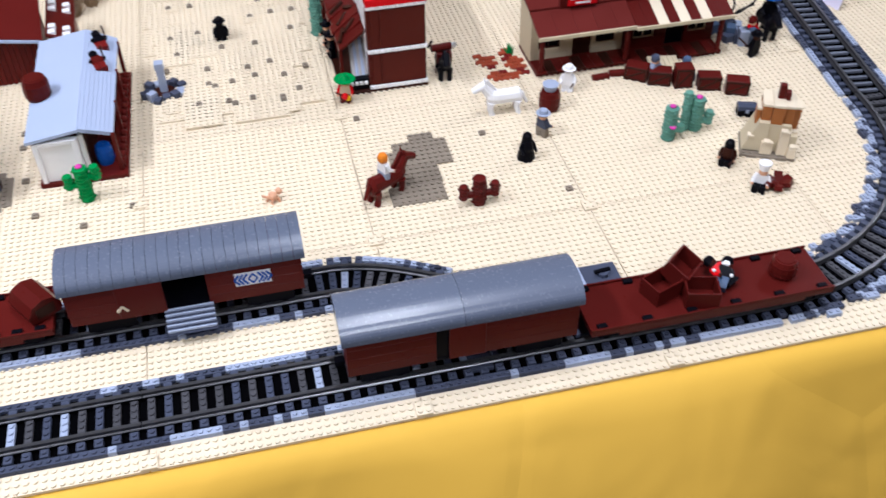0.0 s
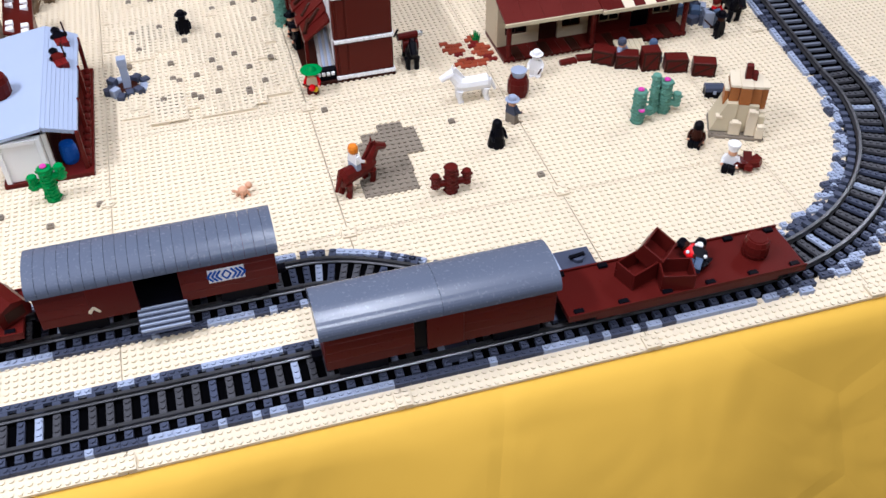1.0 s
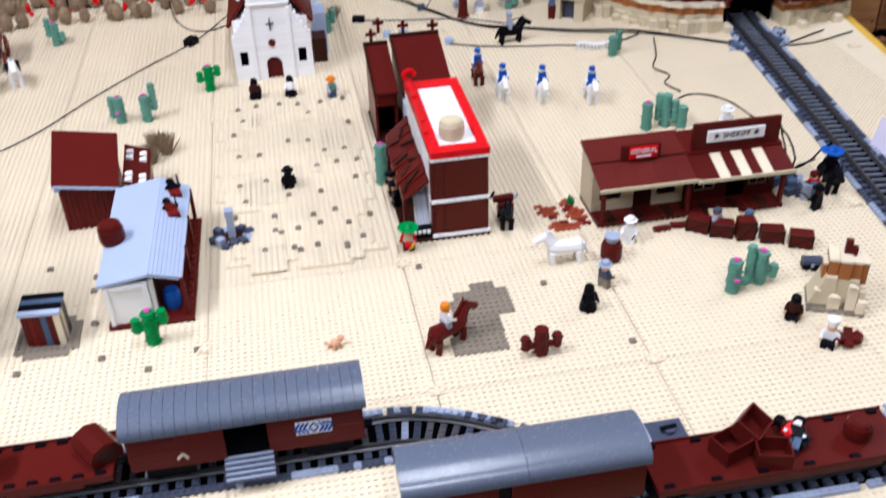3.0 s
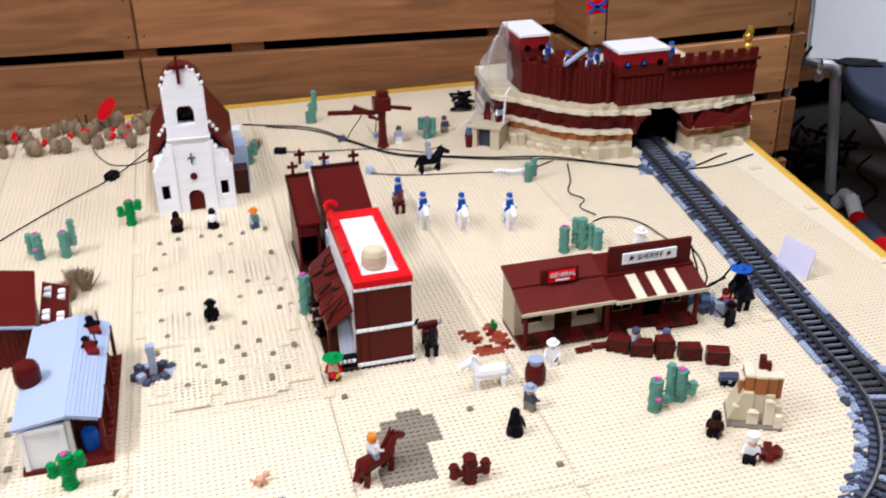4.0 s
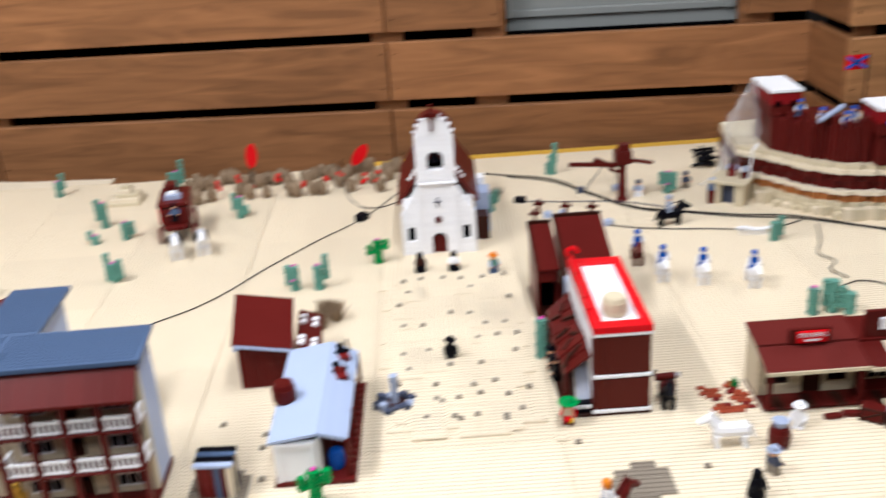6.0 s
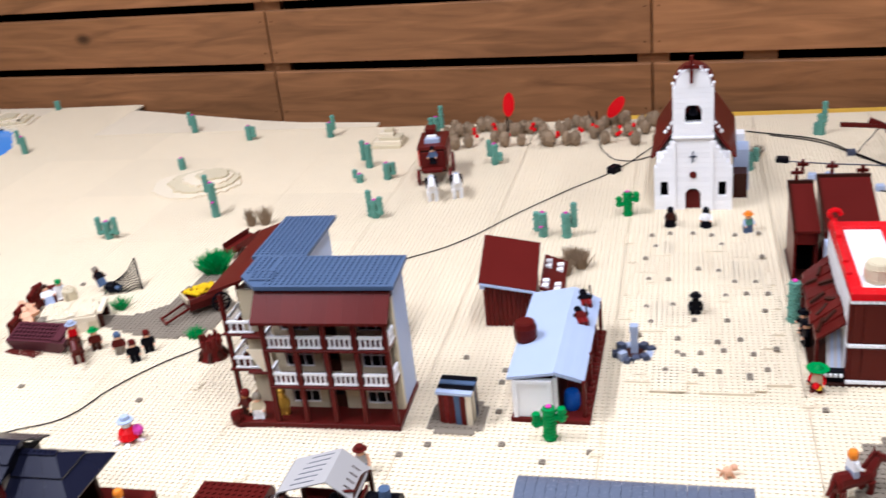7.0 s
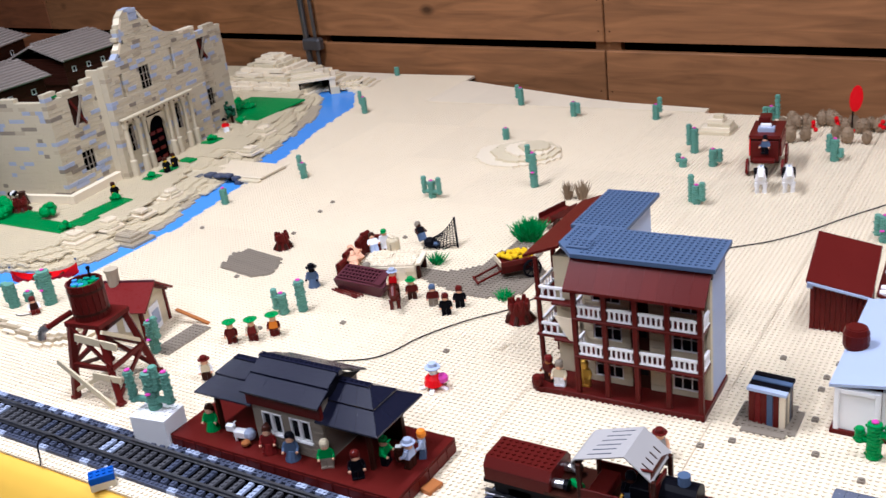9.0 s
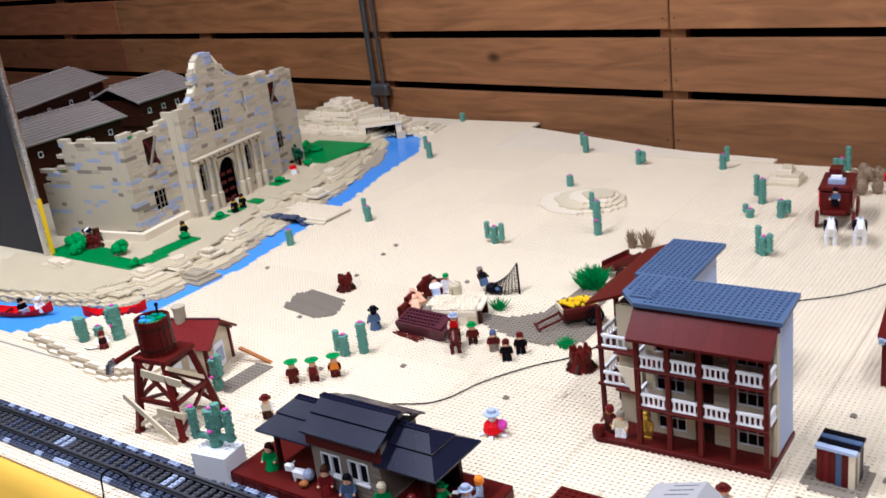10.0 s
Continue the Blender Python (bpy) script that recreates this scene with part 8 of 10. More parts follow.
def mine():
    """Low tan brick mine with a studded roof, between a grid trough, a brown chute and a net."""
    m = thing("toy_mine", "low tan brick toy mine with studded roof and dark entrance", "toy mine", put(-1.178, 0.681, 0, 20))
    rng = random.Random(17)
    for k in range(3):
        for i in range(6):
            for j in (0, 3):
                x, y = -0.050 + 0.0167 * i, -0.034 + 0.0170 * j
                mat = RUST if k == 0 and j == 0 and i in (2, 3) else TAN_OLD if rng.random() < 0.5 else TAN
                part("stone", Shape().rbox(x, x + 0.0165, y - rng.choice((0, 0.001)), y + 0.0168, k * 0.0092, (k + 1) * 0.0092 - 0.0001, mat), m)
        for j in (1, 2):
            part("stone", Shape().rbox(-0.050, -0.0335, -0.034 + 0.0170 * j, -0.0172 + 0.0170 * j, k * 0.0092, (k + 1) * 0.0092 - 0.0001, TAN), m)
    for i in range(6):
        for j in range(4):
            if (i, j) in ((0, 0), (5, 3)):
                continue
            x, y = -0.048 + 0.016 * i + 0.004 * (j % 2), -0.033 + 0.0165 * j
            z1 = 0.0308 + rng.choice((0, 0, 0.0012, 0.0024))
            part("roof_plate", Shape().rbox(x, x + 0.0158, y, y + 0.0163, 0.0277, z1, TAN, 0.0005).studs(x, x + 0.0158, y, y + 0.0163, z1, TAN, 6), m)
    part("stone_cap", Shape().lathe(-0.005, 0.038, [(0.0277, 0.011), (0.030, 0.0125), (0.050, 0.0125), (0.054, 0.010)], TAN_OLD, 12).box(-0.008, -0.006, 0.0250, 0.0262, 0.034, 0.046, DARK_TAN), m)
    for k in range(4):
        part("cap_stud", Shape().cyl(-0.005 + 0.006 * math.cos(k * 1.57), 0.038 + 0.006 * math.sin(k * 1.57), 0.054, 0.0575, 0.0026, TAN, 7), m)
    # No real opening: a black panel gives the shade of the entrance.
    part("adit", Shape().box(0.0503, 0.0512, -0.020, 0.018, 0.0, 0.026, SHADOW_VOID), m, "black panel for the shaded mine entrance")
    for y in (-0.026, 0.018):
        part("adit_post", Shape().rbox(0.0503, 0.058, y, y + 0.006, 0, 0.027, DARK_BROWN), m)
    part("adit_lintel", Shape().rbox(0.0503, 0.060, -0.028, 0.026, 0.0272, 0.0315, TAN), m)
    single("toy_helmet", Shape().ball(0, 0, 0.006, 0.009, DARK_TAN, 10, 6), "round grey-brown toy helmet on the mine wall", "helmet", put(-1.205, 0.640, 0.022))
    # grid trough, tipped towards the track
    hull = [(-0.054, 0.024), (-0.046, 0.026), (0.046, 0.026), (0.058, 0.024), (0.054, 0.010), (0.040, 0.0), (-0.040, 0.0), (-0.052, 0.010)]
    tr = thing("ore_trough", "dark purple-brown toy ore trough with a grid", "toy trough", pose(-1.186, 0.611, 0.005, 16, 0, -3))
    part("body", Shape().along_y(hull, -0.022, 0.022, GRID_BROWN), tr)
    part("grid_shade", Shape().box(-0.046, 0.036, -0.018, 0.018, 0.0261, 0.0264, SHADOW_VOID), tr)
    for k in range(11):
        part("grid_bar", Shape().box(-0.047 + 0.0078 * k, -0.0443 + 0.0078 * k, -0.018, 0.018, 0.0262, 0.0285, GRID_BROWN), tr)
    for k in range(5):
        part("grid_bar", Shape().box(-0.047, 0.036, -0.018 + 0.0082 * k, -0.0153 + 0.0082 * k, 0.0262, 0.0290, GRID_BROWN), tr)
    part("end_block", Shape().rbox(0.0365, 0.052, -0.020, 0.020, 0.0261, 0.0300, GRID_BROWN), tr)
    # broken brown chute that runs round the west side
    ch = thing("ore_chute", "broken reddish-brown toy chute round the mine", "toy trough")
    path = [(-1.262, 0.628), (-1.266, 0.655), (-1.271, 0.683), (-1.279, 0.712), (-1.288, 0.740), (-1.284, 0.758)]
    for k, ((x0, y0), (x1, y1)) in enumerate(zip(path, path[1:])):
        lift = (0.026, 0.034, 0.022, 0.034, 0.038)[k]
        part("wall", Shape().beam((x0, y0, lift / 2), (x1, y1, lift / 2), 0.009, lift, BROWN), ch)
        part("rail", Shape().tube((x0, y0, lift), (x1, y1, lift), 0.0055, BROWN, 8), ch)
    part("wall", Shape().beam((-1.284, 0.758, 0.016), (-1.252, 0.772, 0.016), 0.008, 0.032, BROWN), ch)
    for x, y, a in ((-1.250, 0.664, 60), (-1.256, 0.690, 75), (-1.244, 0.652, 40)):
        toy_figure(pose(x, y, 0.014, -58, 0, a), FLESH, FLESH, FLESH, FLESH, "", "bare pink toy figure lying in the chute")
    toy_figure(pose(-1.246, 0.722, 0.016, -25, 0, 50), WHITE, PALE_BLUE, FLESH, DARK_BROWN, "", "toy miner in white leaning in the chute")
    for k, dy in enumerate((0.0, 0.006, 0.012)):
        single("mine_rail", Shape().rbox(-0.034, 0.034, -0.0015, 0.0015, 0.0002, 0.0040, BROWN), "short reddish-brown rail on the sand", "rail", put(-1.214 + 0.5 * dy, 0.578 + dy * 0.9, 0, -12), "mine rails")
    # sagging net on two posts
    net = thing("climbing_net", "sagging black toy net on a post beside the mine", "net")

    def at(u, w):
        """A point of the net: u along its foot, w up its height."""
        foot = Vector((-1.180, 0.786, 0.004)).lerp(Vector((-1.119, 0.814, 0.003)), u)
        head = Vector((-1.166, 0.806, 0.022)).lerp(Vector((-1.136, 0.836, 0.052)), u)
        p = foot.lerp(head, w)
        p.z += 0.004 * math.sin(9 * u + 5 * w) * (1 - w) - 0.006 * math.sin(math.pi * u) * w
        return p

    for k in range(10):
        part("cord", Shape().pipe([at(k / 9, i / 8) for i in range(9)], 0.0009, BLACK), net)
        part("cord", Shape().pipe([at(i / 10, k / 9) for i in range(11)], 0.0009, BLACK), net)
    part("post", Shape().tube((-1.121, 0.816, 0), (-1.136, 0.837, 0.054), 0.0022, BLACK, 7), net)
    toy_figure(pose(-1.192, 0.806, 0.012, -30, 0, 60), BLACK, SAND_BLUE, DARK_BROWN, DARK_TAN, "", "dark toy miner leaning back against the net", DARK_BROWN)
    single("toy_sack", Shape().ball(0, 0, 0.010, 0.013, BLACK, 9, 6, 0.8).ball(0.012, 0.002, 0.008, 0.009, SAND_BLUE, 8, 5, 0.8), "dark blue toy bundle behind the net", "bundle", put(-1.176, 0.805))
    toy_figure(put(-1.248, 0.758, 0.010, 30), WHITE, WHITE, FLESH, GREEN, "cap", "toy miner in white with a green cap", WHITE)
    toy_horse(put(-1.100, 0.572, 0, -55) @ Matrix.Scale(0.95, 4), BROWN, "brown toy horse beside the ore trough", None, DARK_BROWN)
    toy_figure(put(-1.108, 0.585, 0.022, 30), RED, BROWN, FLESH, PALE_GREY, "hat", "toy rider in red on the brown horse", TAN_OLD)
    toy_figure(put(-1.086, 0.604, 0, 35), BROWN, DARK_BROWN, FLESH, GREEN, "hat", "toy figure in a brown cloak and green hat", BROWN)
    for x, y, t, l, h, gun in ((-1.036, 0.593, BROWN, DARK_TAN, SAND_BLUE, True), (-0.997, 0.571, BLACK, BLACK, BROWN, False), (-0.989, 0.602, BLACK, BLACK, BROWN, False)):
        toy_figure(put(x, y, 0, 30), t, l, FLESH, h, "", "toy townsman in dark clothes on the sand", None, gun)
    # gravel path and its barrow
    gp = thing("gravel_path", "dark tan studded plate path", "paving")
    rng = random.Random(8)
    for k in range(29):
        x0 = round((-1.144 + STUD * k) / STUD) * STUD
        low = blend([(-1.144, 0.692), (-1.10, 0.668), (-1.00, 0.636), (-0.93, 0.652), (-0.90, 0.70)], x0)
        high = blend([(-1.144, 0.712), (-1.08, 0.716), (-1.06, 0.735), (-1.034, 0.76), (-1.03, 0.895), (-0.975, 0.900), (-0.95, 0.80), (-0.90, 0.75)], x0)
        low, high = round(low / STUD) * STUD, round(high / STUD) * STUD
        s = Shape().rbox(x0 + 0.0001, x0 + STUD - 0.0001, low, high, 0.0002, 0.0034, DARK_TAN, 0.0003)
        part("plate", s.studs(x0, x0 + STUD, low, high, 0.0034, DARK_TAN, 6), gp)
    gp = thing("gravel_patch", "dark tan studded plate patch on the sand", "paving", put(-1.480, 0.632, 0, -10) @ Matrix.Diagonal((0.84, 0.84, 1.0, 1.0)))
    for k in range(13):
        y0 = -0.052 + 0.008 * k
        x0, x1 = -0.095 + 0.0043 * abs(k - 8) + rng.uniform(0, 0.008), 0.095 - 0.0055 * abs(k - 4) - rng.uniform(0, 0.008)
        x0, x1 = round(x0 / STUD) * STUD, round(x1 / STUD) * STUD
        part("plate", Shape().rbox(x0, x1, y0 + 0.0001, y0 + 0.0079, 0.0002, 0.0034, DARK_TAN, 0.0003).studs(x0, x1, y0, y0 + 0.008, 0.0034, DARK_TAN, 6), gp)
    c = thing("hand_cart", "brown toy hand cart heaped with yellow gold", "toy cart", put(-0.955, 0.738, 0.0034, 46))
    part("bed", Shape().along_x([(-0.014, 0.012), (0.014, 0.012), (0.021, 0.030), (-0.021, 0.030)], -0.030, 0.030, BROWN), c)
    for y in (-0.0225, 0.0195):
        part("side_board", Shape().rbox(-0.031, 0.031, y, y + 0.003, 0.028, 0.037, BROWN, 0.0005), c)
    for x in (-0.0325, 0.0295):
        part("end_board", Shape().rbox(x, x + 0.003, -0.0195, 0.0195, 0.028, 0.037, TAN_OLD, 0.0005), c)
    for k in range(60):
        g = part("gold_piece", Shape().ball(0, 0, 0, 0.0038, YELLOW, 6, 4), c)
        a, q = rng.uniform(-0.026, 0.026), rng.uniform(-0.017, 0.017)
        g.location = (a, q, 0.036 + 0.007 * (1 - abs(a) / 0.03) * (1 - abs(q) / 0.02) + rng.uniform(0, 0.002))
    for y in (-0.026, 0.026):
        w = Shape().lathe(0, 0, [(-0.0018, 0.017), (0.0018, 0.017), (0.0018, 0.0135), (-0.0018, 0.0135), (-0.0018, 0.017)], BLACK, 18, False)
        for q in range(4):
            w.beam((-0.0145 * math.cos(q * 0.785), -0.0145 * math.sin(q * 0.785), 0), (0.0145 * math.cos(q * 0.785), 0.0145 * math.sin(q * 0.785), 0), 0.0020, 0.0020, BLACK)
        part("wheel", w.cyl(0, 0, -0.003, 0.003, 0.004, BLACK, 8), c).matrix_local = pose(0.022, y, 0.0172, 90, 0, 0)
    for y in (-0.013, 0.013):
        part("shaft", Shape().beam((-0.030, y, 0.018), (-0.076, y * 0.9, 0.004), 0.0030, 0.0030, BROWN), c)
    part("crossbar", Shape().beam((-0.074, -0.016, 0.005), (-0.074, 0.016, 0.005), 0.003, 0.003, BROWN), c)
    tuft(-1.000, 0.884, 0.050, GREEN, 230, 0.036, "bright green spiky toy grass clump", seed=2, fat=0.0019)
    tuft(-1.122, 0.742, 0.024, GREEN, 60, 0.020, "small green spiky toy plant", seed=3, fat=0.0015)
    tuft(-0.932, 0.648, 0.020, GREEN, 45, 0.018, "small green spiky toy plant", seed=4, fat=0.0014)
    tuft(-1.025, 1.105, 0.045, DRY_BUSH, 60, 0.016, "dry brown toy bush on the sand", seed=5)
    tuft(-0.995, 1.110, 0.050, DRY_BUSH, 60, 0.016, "dry brown toy bush on the sand", seed=6)
    for x, y, h, r in ((-0.872, 0.592, 0.038, 0.019), (-1.470, 0.715, 0.034, 0.015), (-2.25, 0.675, 0.034, 0.018)):
        t = thing("tree_stump", "dark reddish-brown toy tree stump", "toy stump", put(x, y, PLATEAU if x < -2 else 0), "stumps")
        part("trunk", Shape().lathe(0, 0, [(0, r * 1.25), (h * 0.15, r * 1.02), (h * 0.4, r * 0.88), (h * 0.72, r * 0.86)], BROWN, 12), t)
        for k in range(9):
            a = k * 0.698
            part("splinter", Shape().tube((r * 0.66 * math.cos(a), r * 0.66 * math.sin(a), h * 0.6), (r * 0.76 * math.cos(a), r * 0.76 * math.sin(a), h * (0.86 + 0.09 * (k % 3))), 0.0062, BROWN, 6, 0.003), t)
        for k in range(7):
            a = k * 0.9 + 0.4
            part("root", Shape().tube((r * 0.75 * math.cos(a), r * 0.75 * math.sin(a), h * 0.34), (r * 1.22 * math.cos(a), r * 1.22 * math.sin(a), 0.001), 0.0042, DARK_BROWN, 6), t)
    w = thing("toy_wagon", "small reddish-brown toy wagon behind the hotel", "toy cart", put(-0.985, 0.975, 0, 75))
    part("bed", Shape().rbox(-0.040, 0.040, -0.014, 0.014, 0.018, 0.024, BROWN), w)
    for y in (-0.0155, 0.014):
        part("side_board", Shape().rbox(-0.040, 0.040, y, y + 0.0015, 0.022, 0.034, BROWN, 0.0004), w)
    for x in (-0.026, 0.026):
        for y in (-0.019, 0.019):
            part("wheel", Shape().tube((x, y - 0.002, 0.012), (x, y + 0.002, 0.012), 0.012, DARK_BROWN, 14), w)
    part("shaft", Shape().beam((0.040, 0, 0.020), (0.075, 0, 0.010), 0.004, 0.004, BROWN), w)


# ---- east and north: fort, desert, street ----
def fort():
    """Brown fort on a layered cliff, with the railway tunnel through it."""
    f = thing("toy_fort", "dark brown toy fort on a banded rock cliff", "toy fort")
    front = [(0.500, 1.372), (0.552, 1.318), (0.604, 1.243), (0.660, 1.203), (0.756, 1.180), (0.852, 1.166), (0.940, 1.170), (1.030, 1.192)]
    rng = random.Random(13)

    def line(inset, jag, phase):
        """The cliff's foot, set in and broken into upright ribs."""
        pts = []
        for (x0, y0), (x1, y1) in zip(front, front[1:]):
            n = max(2, int(math.hypot(x1 - x0, y1 - y0) / 0.008))
            for i in range(n):
                u = i / n
                j = jag * (0.5 + 0.5 * math.sin((len(pts) + phase) * 1.3) * math.cos((len(pts) + phase) * 0.47))
                pts.append((x0 + (x1 - x0) * u + 0.3 * (inset + j), y0 + (y1 - y0) * u + inset + j))
        pts.append((front[-1][0], front[-1][1] + inset))
        return pts

    bands = [(0.0, 0.019, 0.0, 0.010, TAN_OLD), (0.0192, 0.030, 0.003, 0.010, TAN_OLD), (0.0302, 0.046, 0.006, 0.012, RUST), (0.0462, 0.054, 0.000, 0.010, TAN), (0.0542, 0.072, 0.012, 0.014, BROWN), (0.0722, 0.089, 0.008, 0.012, BROWN), (0.0892, 0.098, -0.002, 0.010, TAN), (0.0982, 0.108, 0.006, 0.010, TAN_OLD)]
    tun = (0.752, 0.866)
    for k, (z0, z1, inset, jag, mat) in enumerate(bands):
        pts = line(inset, jag, k * 3)
        if z1 < 0.10:
            lean = 0.0 if z1 < 0.05 else 0.005 if z1 < 0.08 else 0.018
            west = [p for p in pts if p[0] < tun[0] + lean]
            east = [p for p in pts if p[0] > tun[1] - lean * 0.4]
            part("rock_band", Shape().prism(west + [(west[-1][0], 1.56), (0.52, 1.56)], z0, z1, mat), f)
            part("rock_band", Shape().prism(east + [(1.03, 1.56), (east[0][0], 1.56)], z0, z1, mat), f)
        else:
            part("rock_band", Shape().prism(pts + [(1.03, 1.56), (0.52, 1.56)], z0, z1, mat), f)
    # Black liners keep the tunnel dark: its shade is put in as colour.
    part("tunnel", Shape().box(0.74, 0.90, 1.26, 1.27, 0, 0.0975, SHADOW_VOID).box(0.7522, 0.7550, 1.186, 1.26, 0, 0.060, SHADOW_VOID).box(0.862, 0.8656, 1.215, 1.26, 0, 0.060, SHADOW_VOID).along_y([(0.7526, 0.0602), (0.762, 0.078), (0.778, 0.097), (0.7526, 0.097)], 1.192, 1.26, SHADOW_VOID).along_y([(0.8654, 0.0602), (0.8654, 0.097), (0.850, 0.097), (0.860, 0.078)], 1.190, 1.26, SHADOW_VOID), f, "black sheets for the shade in the tunnel mouth")
    # corner stones that round the tunnel mouth into an arch
    for k, (z0, z1, cut) in enumerate(((0.050, 0.064, 0.005), (0.0642, 0.074, 0.011), (0.0742, 0.082, 0.019), (0.0822, 0.0888, 0.029), (0.089, 0.0979, 0.041))):
        mat = TAN if k == 4 else BROWN
        part("arch_stone", Shape().rbox(0.750, 0.752 + cut * 0.75, 1.176, 1.20, z0, z1, mat, 0.001), f)
        part("arch_stone", Shape().rbox(0.870 - cut * 0.7, 0.876, 1.168, 1.20, z0, z1, mat, 0.001), f)
    for x0, x1, za, zb, out in ((0.878, 0.905, 0.066, 0.086, 0.006), (0.900, 0.962, 0.086, 0.074, 0.009), (0.958, 1.012, 0.070, 0.082, 0.004)):
        ya, yb = 1.166 - out + 0.10 * max(0, x0 - 0.90), 1.166 + 0.10 * max(0, x1 - 0.90)
        v = [(x0, ya, 0.0545), (x1, ya - 0.002, 0.0545), (x1, yb + 0.04, 0.0545), (x0, yb + 0.04, 0.0545), (x0 + 0.006, ya + 0.012, za), (x1 - 0.004, ya + 0.010, zb), (x1, yb + 0.04, zb), (x0, yb + 0.04, za)]
        part("rock_facet", Shape().add(v, [(3, 2, 1, 0), (4, 5, 6, 7), (0, 1, 5, 4), (1, 2, 6, 5), (2, 3, 7, 6), (3, 0, 4, 7)], BROWN), f, "smooth reddish-brown rock slope")
    for k in range(16):
        u = k / 15
        y = 1.318 - 0.142 * min(1, u * 1.6) + rng.uniform(-0.005, 0.005)
        part("foot_stone", Shape().rbox(0.527 + 0.22 * u, 0.5412 + 0.22 * u, y, y + 0.016, 0, rng.uniform(0.006, 0.030), TAN_OLD if k % 3 else TAN), f)
    # loose ballast heaped at the mouth
    heap = thing("ballast_heap", "loose grey ballast plates at the tunnel mouth", "ballast")
    for k in range(18):
        w = rng.choice((0.006, 0.009, 0.012))
        u, side = rng.random(), rng.choice((-1, 1))
        part("plate", Shape().rbox(-w, w, -0.005, 0.005, 0, rng.uniform(0.004, 0.012), rng.choice((GREY, SAND_BLUE, PALE_GREY)), 0.0008), heap).matrix_local = put(0.796 - 0.012 * u + side * rng.uniform(0.040, 0.062), 1.150 - 0.070 * u, 0, rng.uniform(0, 180))
    for x, y in ((0.748, 1.165), (0.742, 1.185), (0.985, 1.168), (0.90, 1.150)):
        part("foot_stone", Shape().rbox(x, x + 0.016, y, y + 0.02, 0, 0.014, WHITE if x < 0.745 else TAN), f)
    # palisade of upright logs on the left, crenellated wall on the right
    pts = line(0.024, 0.0, 0)
    for (x0, y0), (x1, y1) in zip(pts, pts[1:]):
        if 0.555 < x0 < 0.715:
            h = 0.188 + rng.uniform(-0.014, 0.014)
            d = rng.choice((0, 0.003, 0.008))
            part("palisade_log", Shape().rbox(x0, max(x0 + 0.0086, x1 - 0.0002), y0 - 0.004 + d, y0 + 0.022, 0.108, h, BROWN, 0.002), f)
    for k in range(8):
        z = 0.108 + k * 0.0096
        part("wall_course", Shape().rbox(0.812, 1.020, 1.186, 1.205, z + 0.0001, z + 0.0095, BROWN, 0.0004), f)
    for k in range(13):
        part("corbel", Shape().rbox(0.822 + 0.0155 * k, 0.831 + 0.0155 * k, 1.178, 1.186, 0.166, 0.176, BROWN), f)
    part("wall_walk", Shape().rbox(0.812, 1.022, 1.175, 1.22, 0.1849, 0.191, BROWN), f)
    for k in range(7):
        x = 0.822 + 0.0295 * k
        part("merlon", Shape().rbox(x, x + 0.016, 1.176, 1.184, 0.191, 0.211, BROWN), f)
    # towers with red tops and white roofs
    for w, d, zt, m in ((0.106, 0.078, 0.172, put(0.710, 1.188, 0, 0)), (0.062, 0.115, 0.182, put(0.551, 1.334, 0, -1))):
        tw = part("tower", Shape().rbox(0.006, w - 0.006, 0.006, d - 0.004, 0.108, zt, BROWN, 0.002), f, "square dark brown tower")
        tw.matrix_local = m
        for k in range(int(w / 0.012)):
            part("tower_log", Shape().rbox(0.007 + 0.012 * k, 0.016 + 0.012 * k, 0.002, 0.006, 0.110, zt - 0.006, BROWN, 0.001), tw)
        part("tower_gallery", Shape().rbox(0, w, 0, d, zt, zt + 0.022, BROWN), tw)
        part("tower_band", Shape().rbox(-0.001, w + 0.001, -0.001, d + 0.001, zt + 0.0222, zt + 0.047, FORT_RED), tw, "dark red band with gun holes")
        part("tower_roof", Shape().rbox(-0.003, w + 0.003, -0.003, d + 0.003, zt + 0.0472, zt + 0.053, WHITE), tw, "flat white roof")
        n = 3 if w > 0.1 else 2
        for k in range(n):
            cx = (k + 0.5) * w / n
            hole = part("gun_hole", Shape().tube((cx, -0.0022, zt + 0.024), (cx, -0.0012, zt + 0.024), 0.0068, SHADOW_VOID, 10), tw, "round black gun hole")
            if n == 3 and k < 2:
                part("soldier_cap", Shape().ball(cx, -0.0022, zt + 0.025, 0.0042, BLUE, 8, 4), tw, "blue cap of a soldier in the gun hole")
    for x, y, z, hd in ((0.635, 1.275, 0.172, 10), (0.672, 1.245, 0.170, -20), (0.612, 1.335, 0.176, 0), (0.830, 1.205, 0.192, 0), (0.695, 1.27, 0.172, 20)):
        toy_figure(put(x, y, z, hd), BLUE, SAND_BLUE, FLESH, BLUE, "cap", "toy soldier in blue on the fort", WHITE)
    part("gun_deck", Shape().rbox(0.615, 0.71, 1.300, 1.42, 0.108, 0.170, BROWN).rbox(0.66, 0.71, 1.252, 1.2998, 0.108, 0.168, BROWN), f)
    cn = thing("toy_cannon", "silver-grey toy cannon on the fort wall", "toy cannon", put(0.655, 1.262, 0.170, 28))
    part("barrel", Shape().tube((-0.045, 0, 0.022), (0.020, 0, 0.040), 0.005, PALE_GREY, 10, 0.006), cn)
    part("carriage", Shape().rbox(-0.006, 0.016, -0.008, 0.008, 0, 0.028, BROWN), cn)
    fl = thing("flag", "red and blue toy flag on a black pole", "flag", put(0.735, 1.318, 0.150))
    part("pole", Shape().tube((0, 0, 0), (0, 0, 0.150), 0.0018, BLACK, 8), fl)
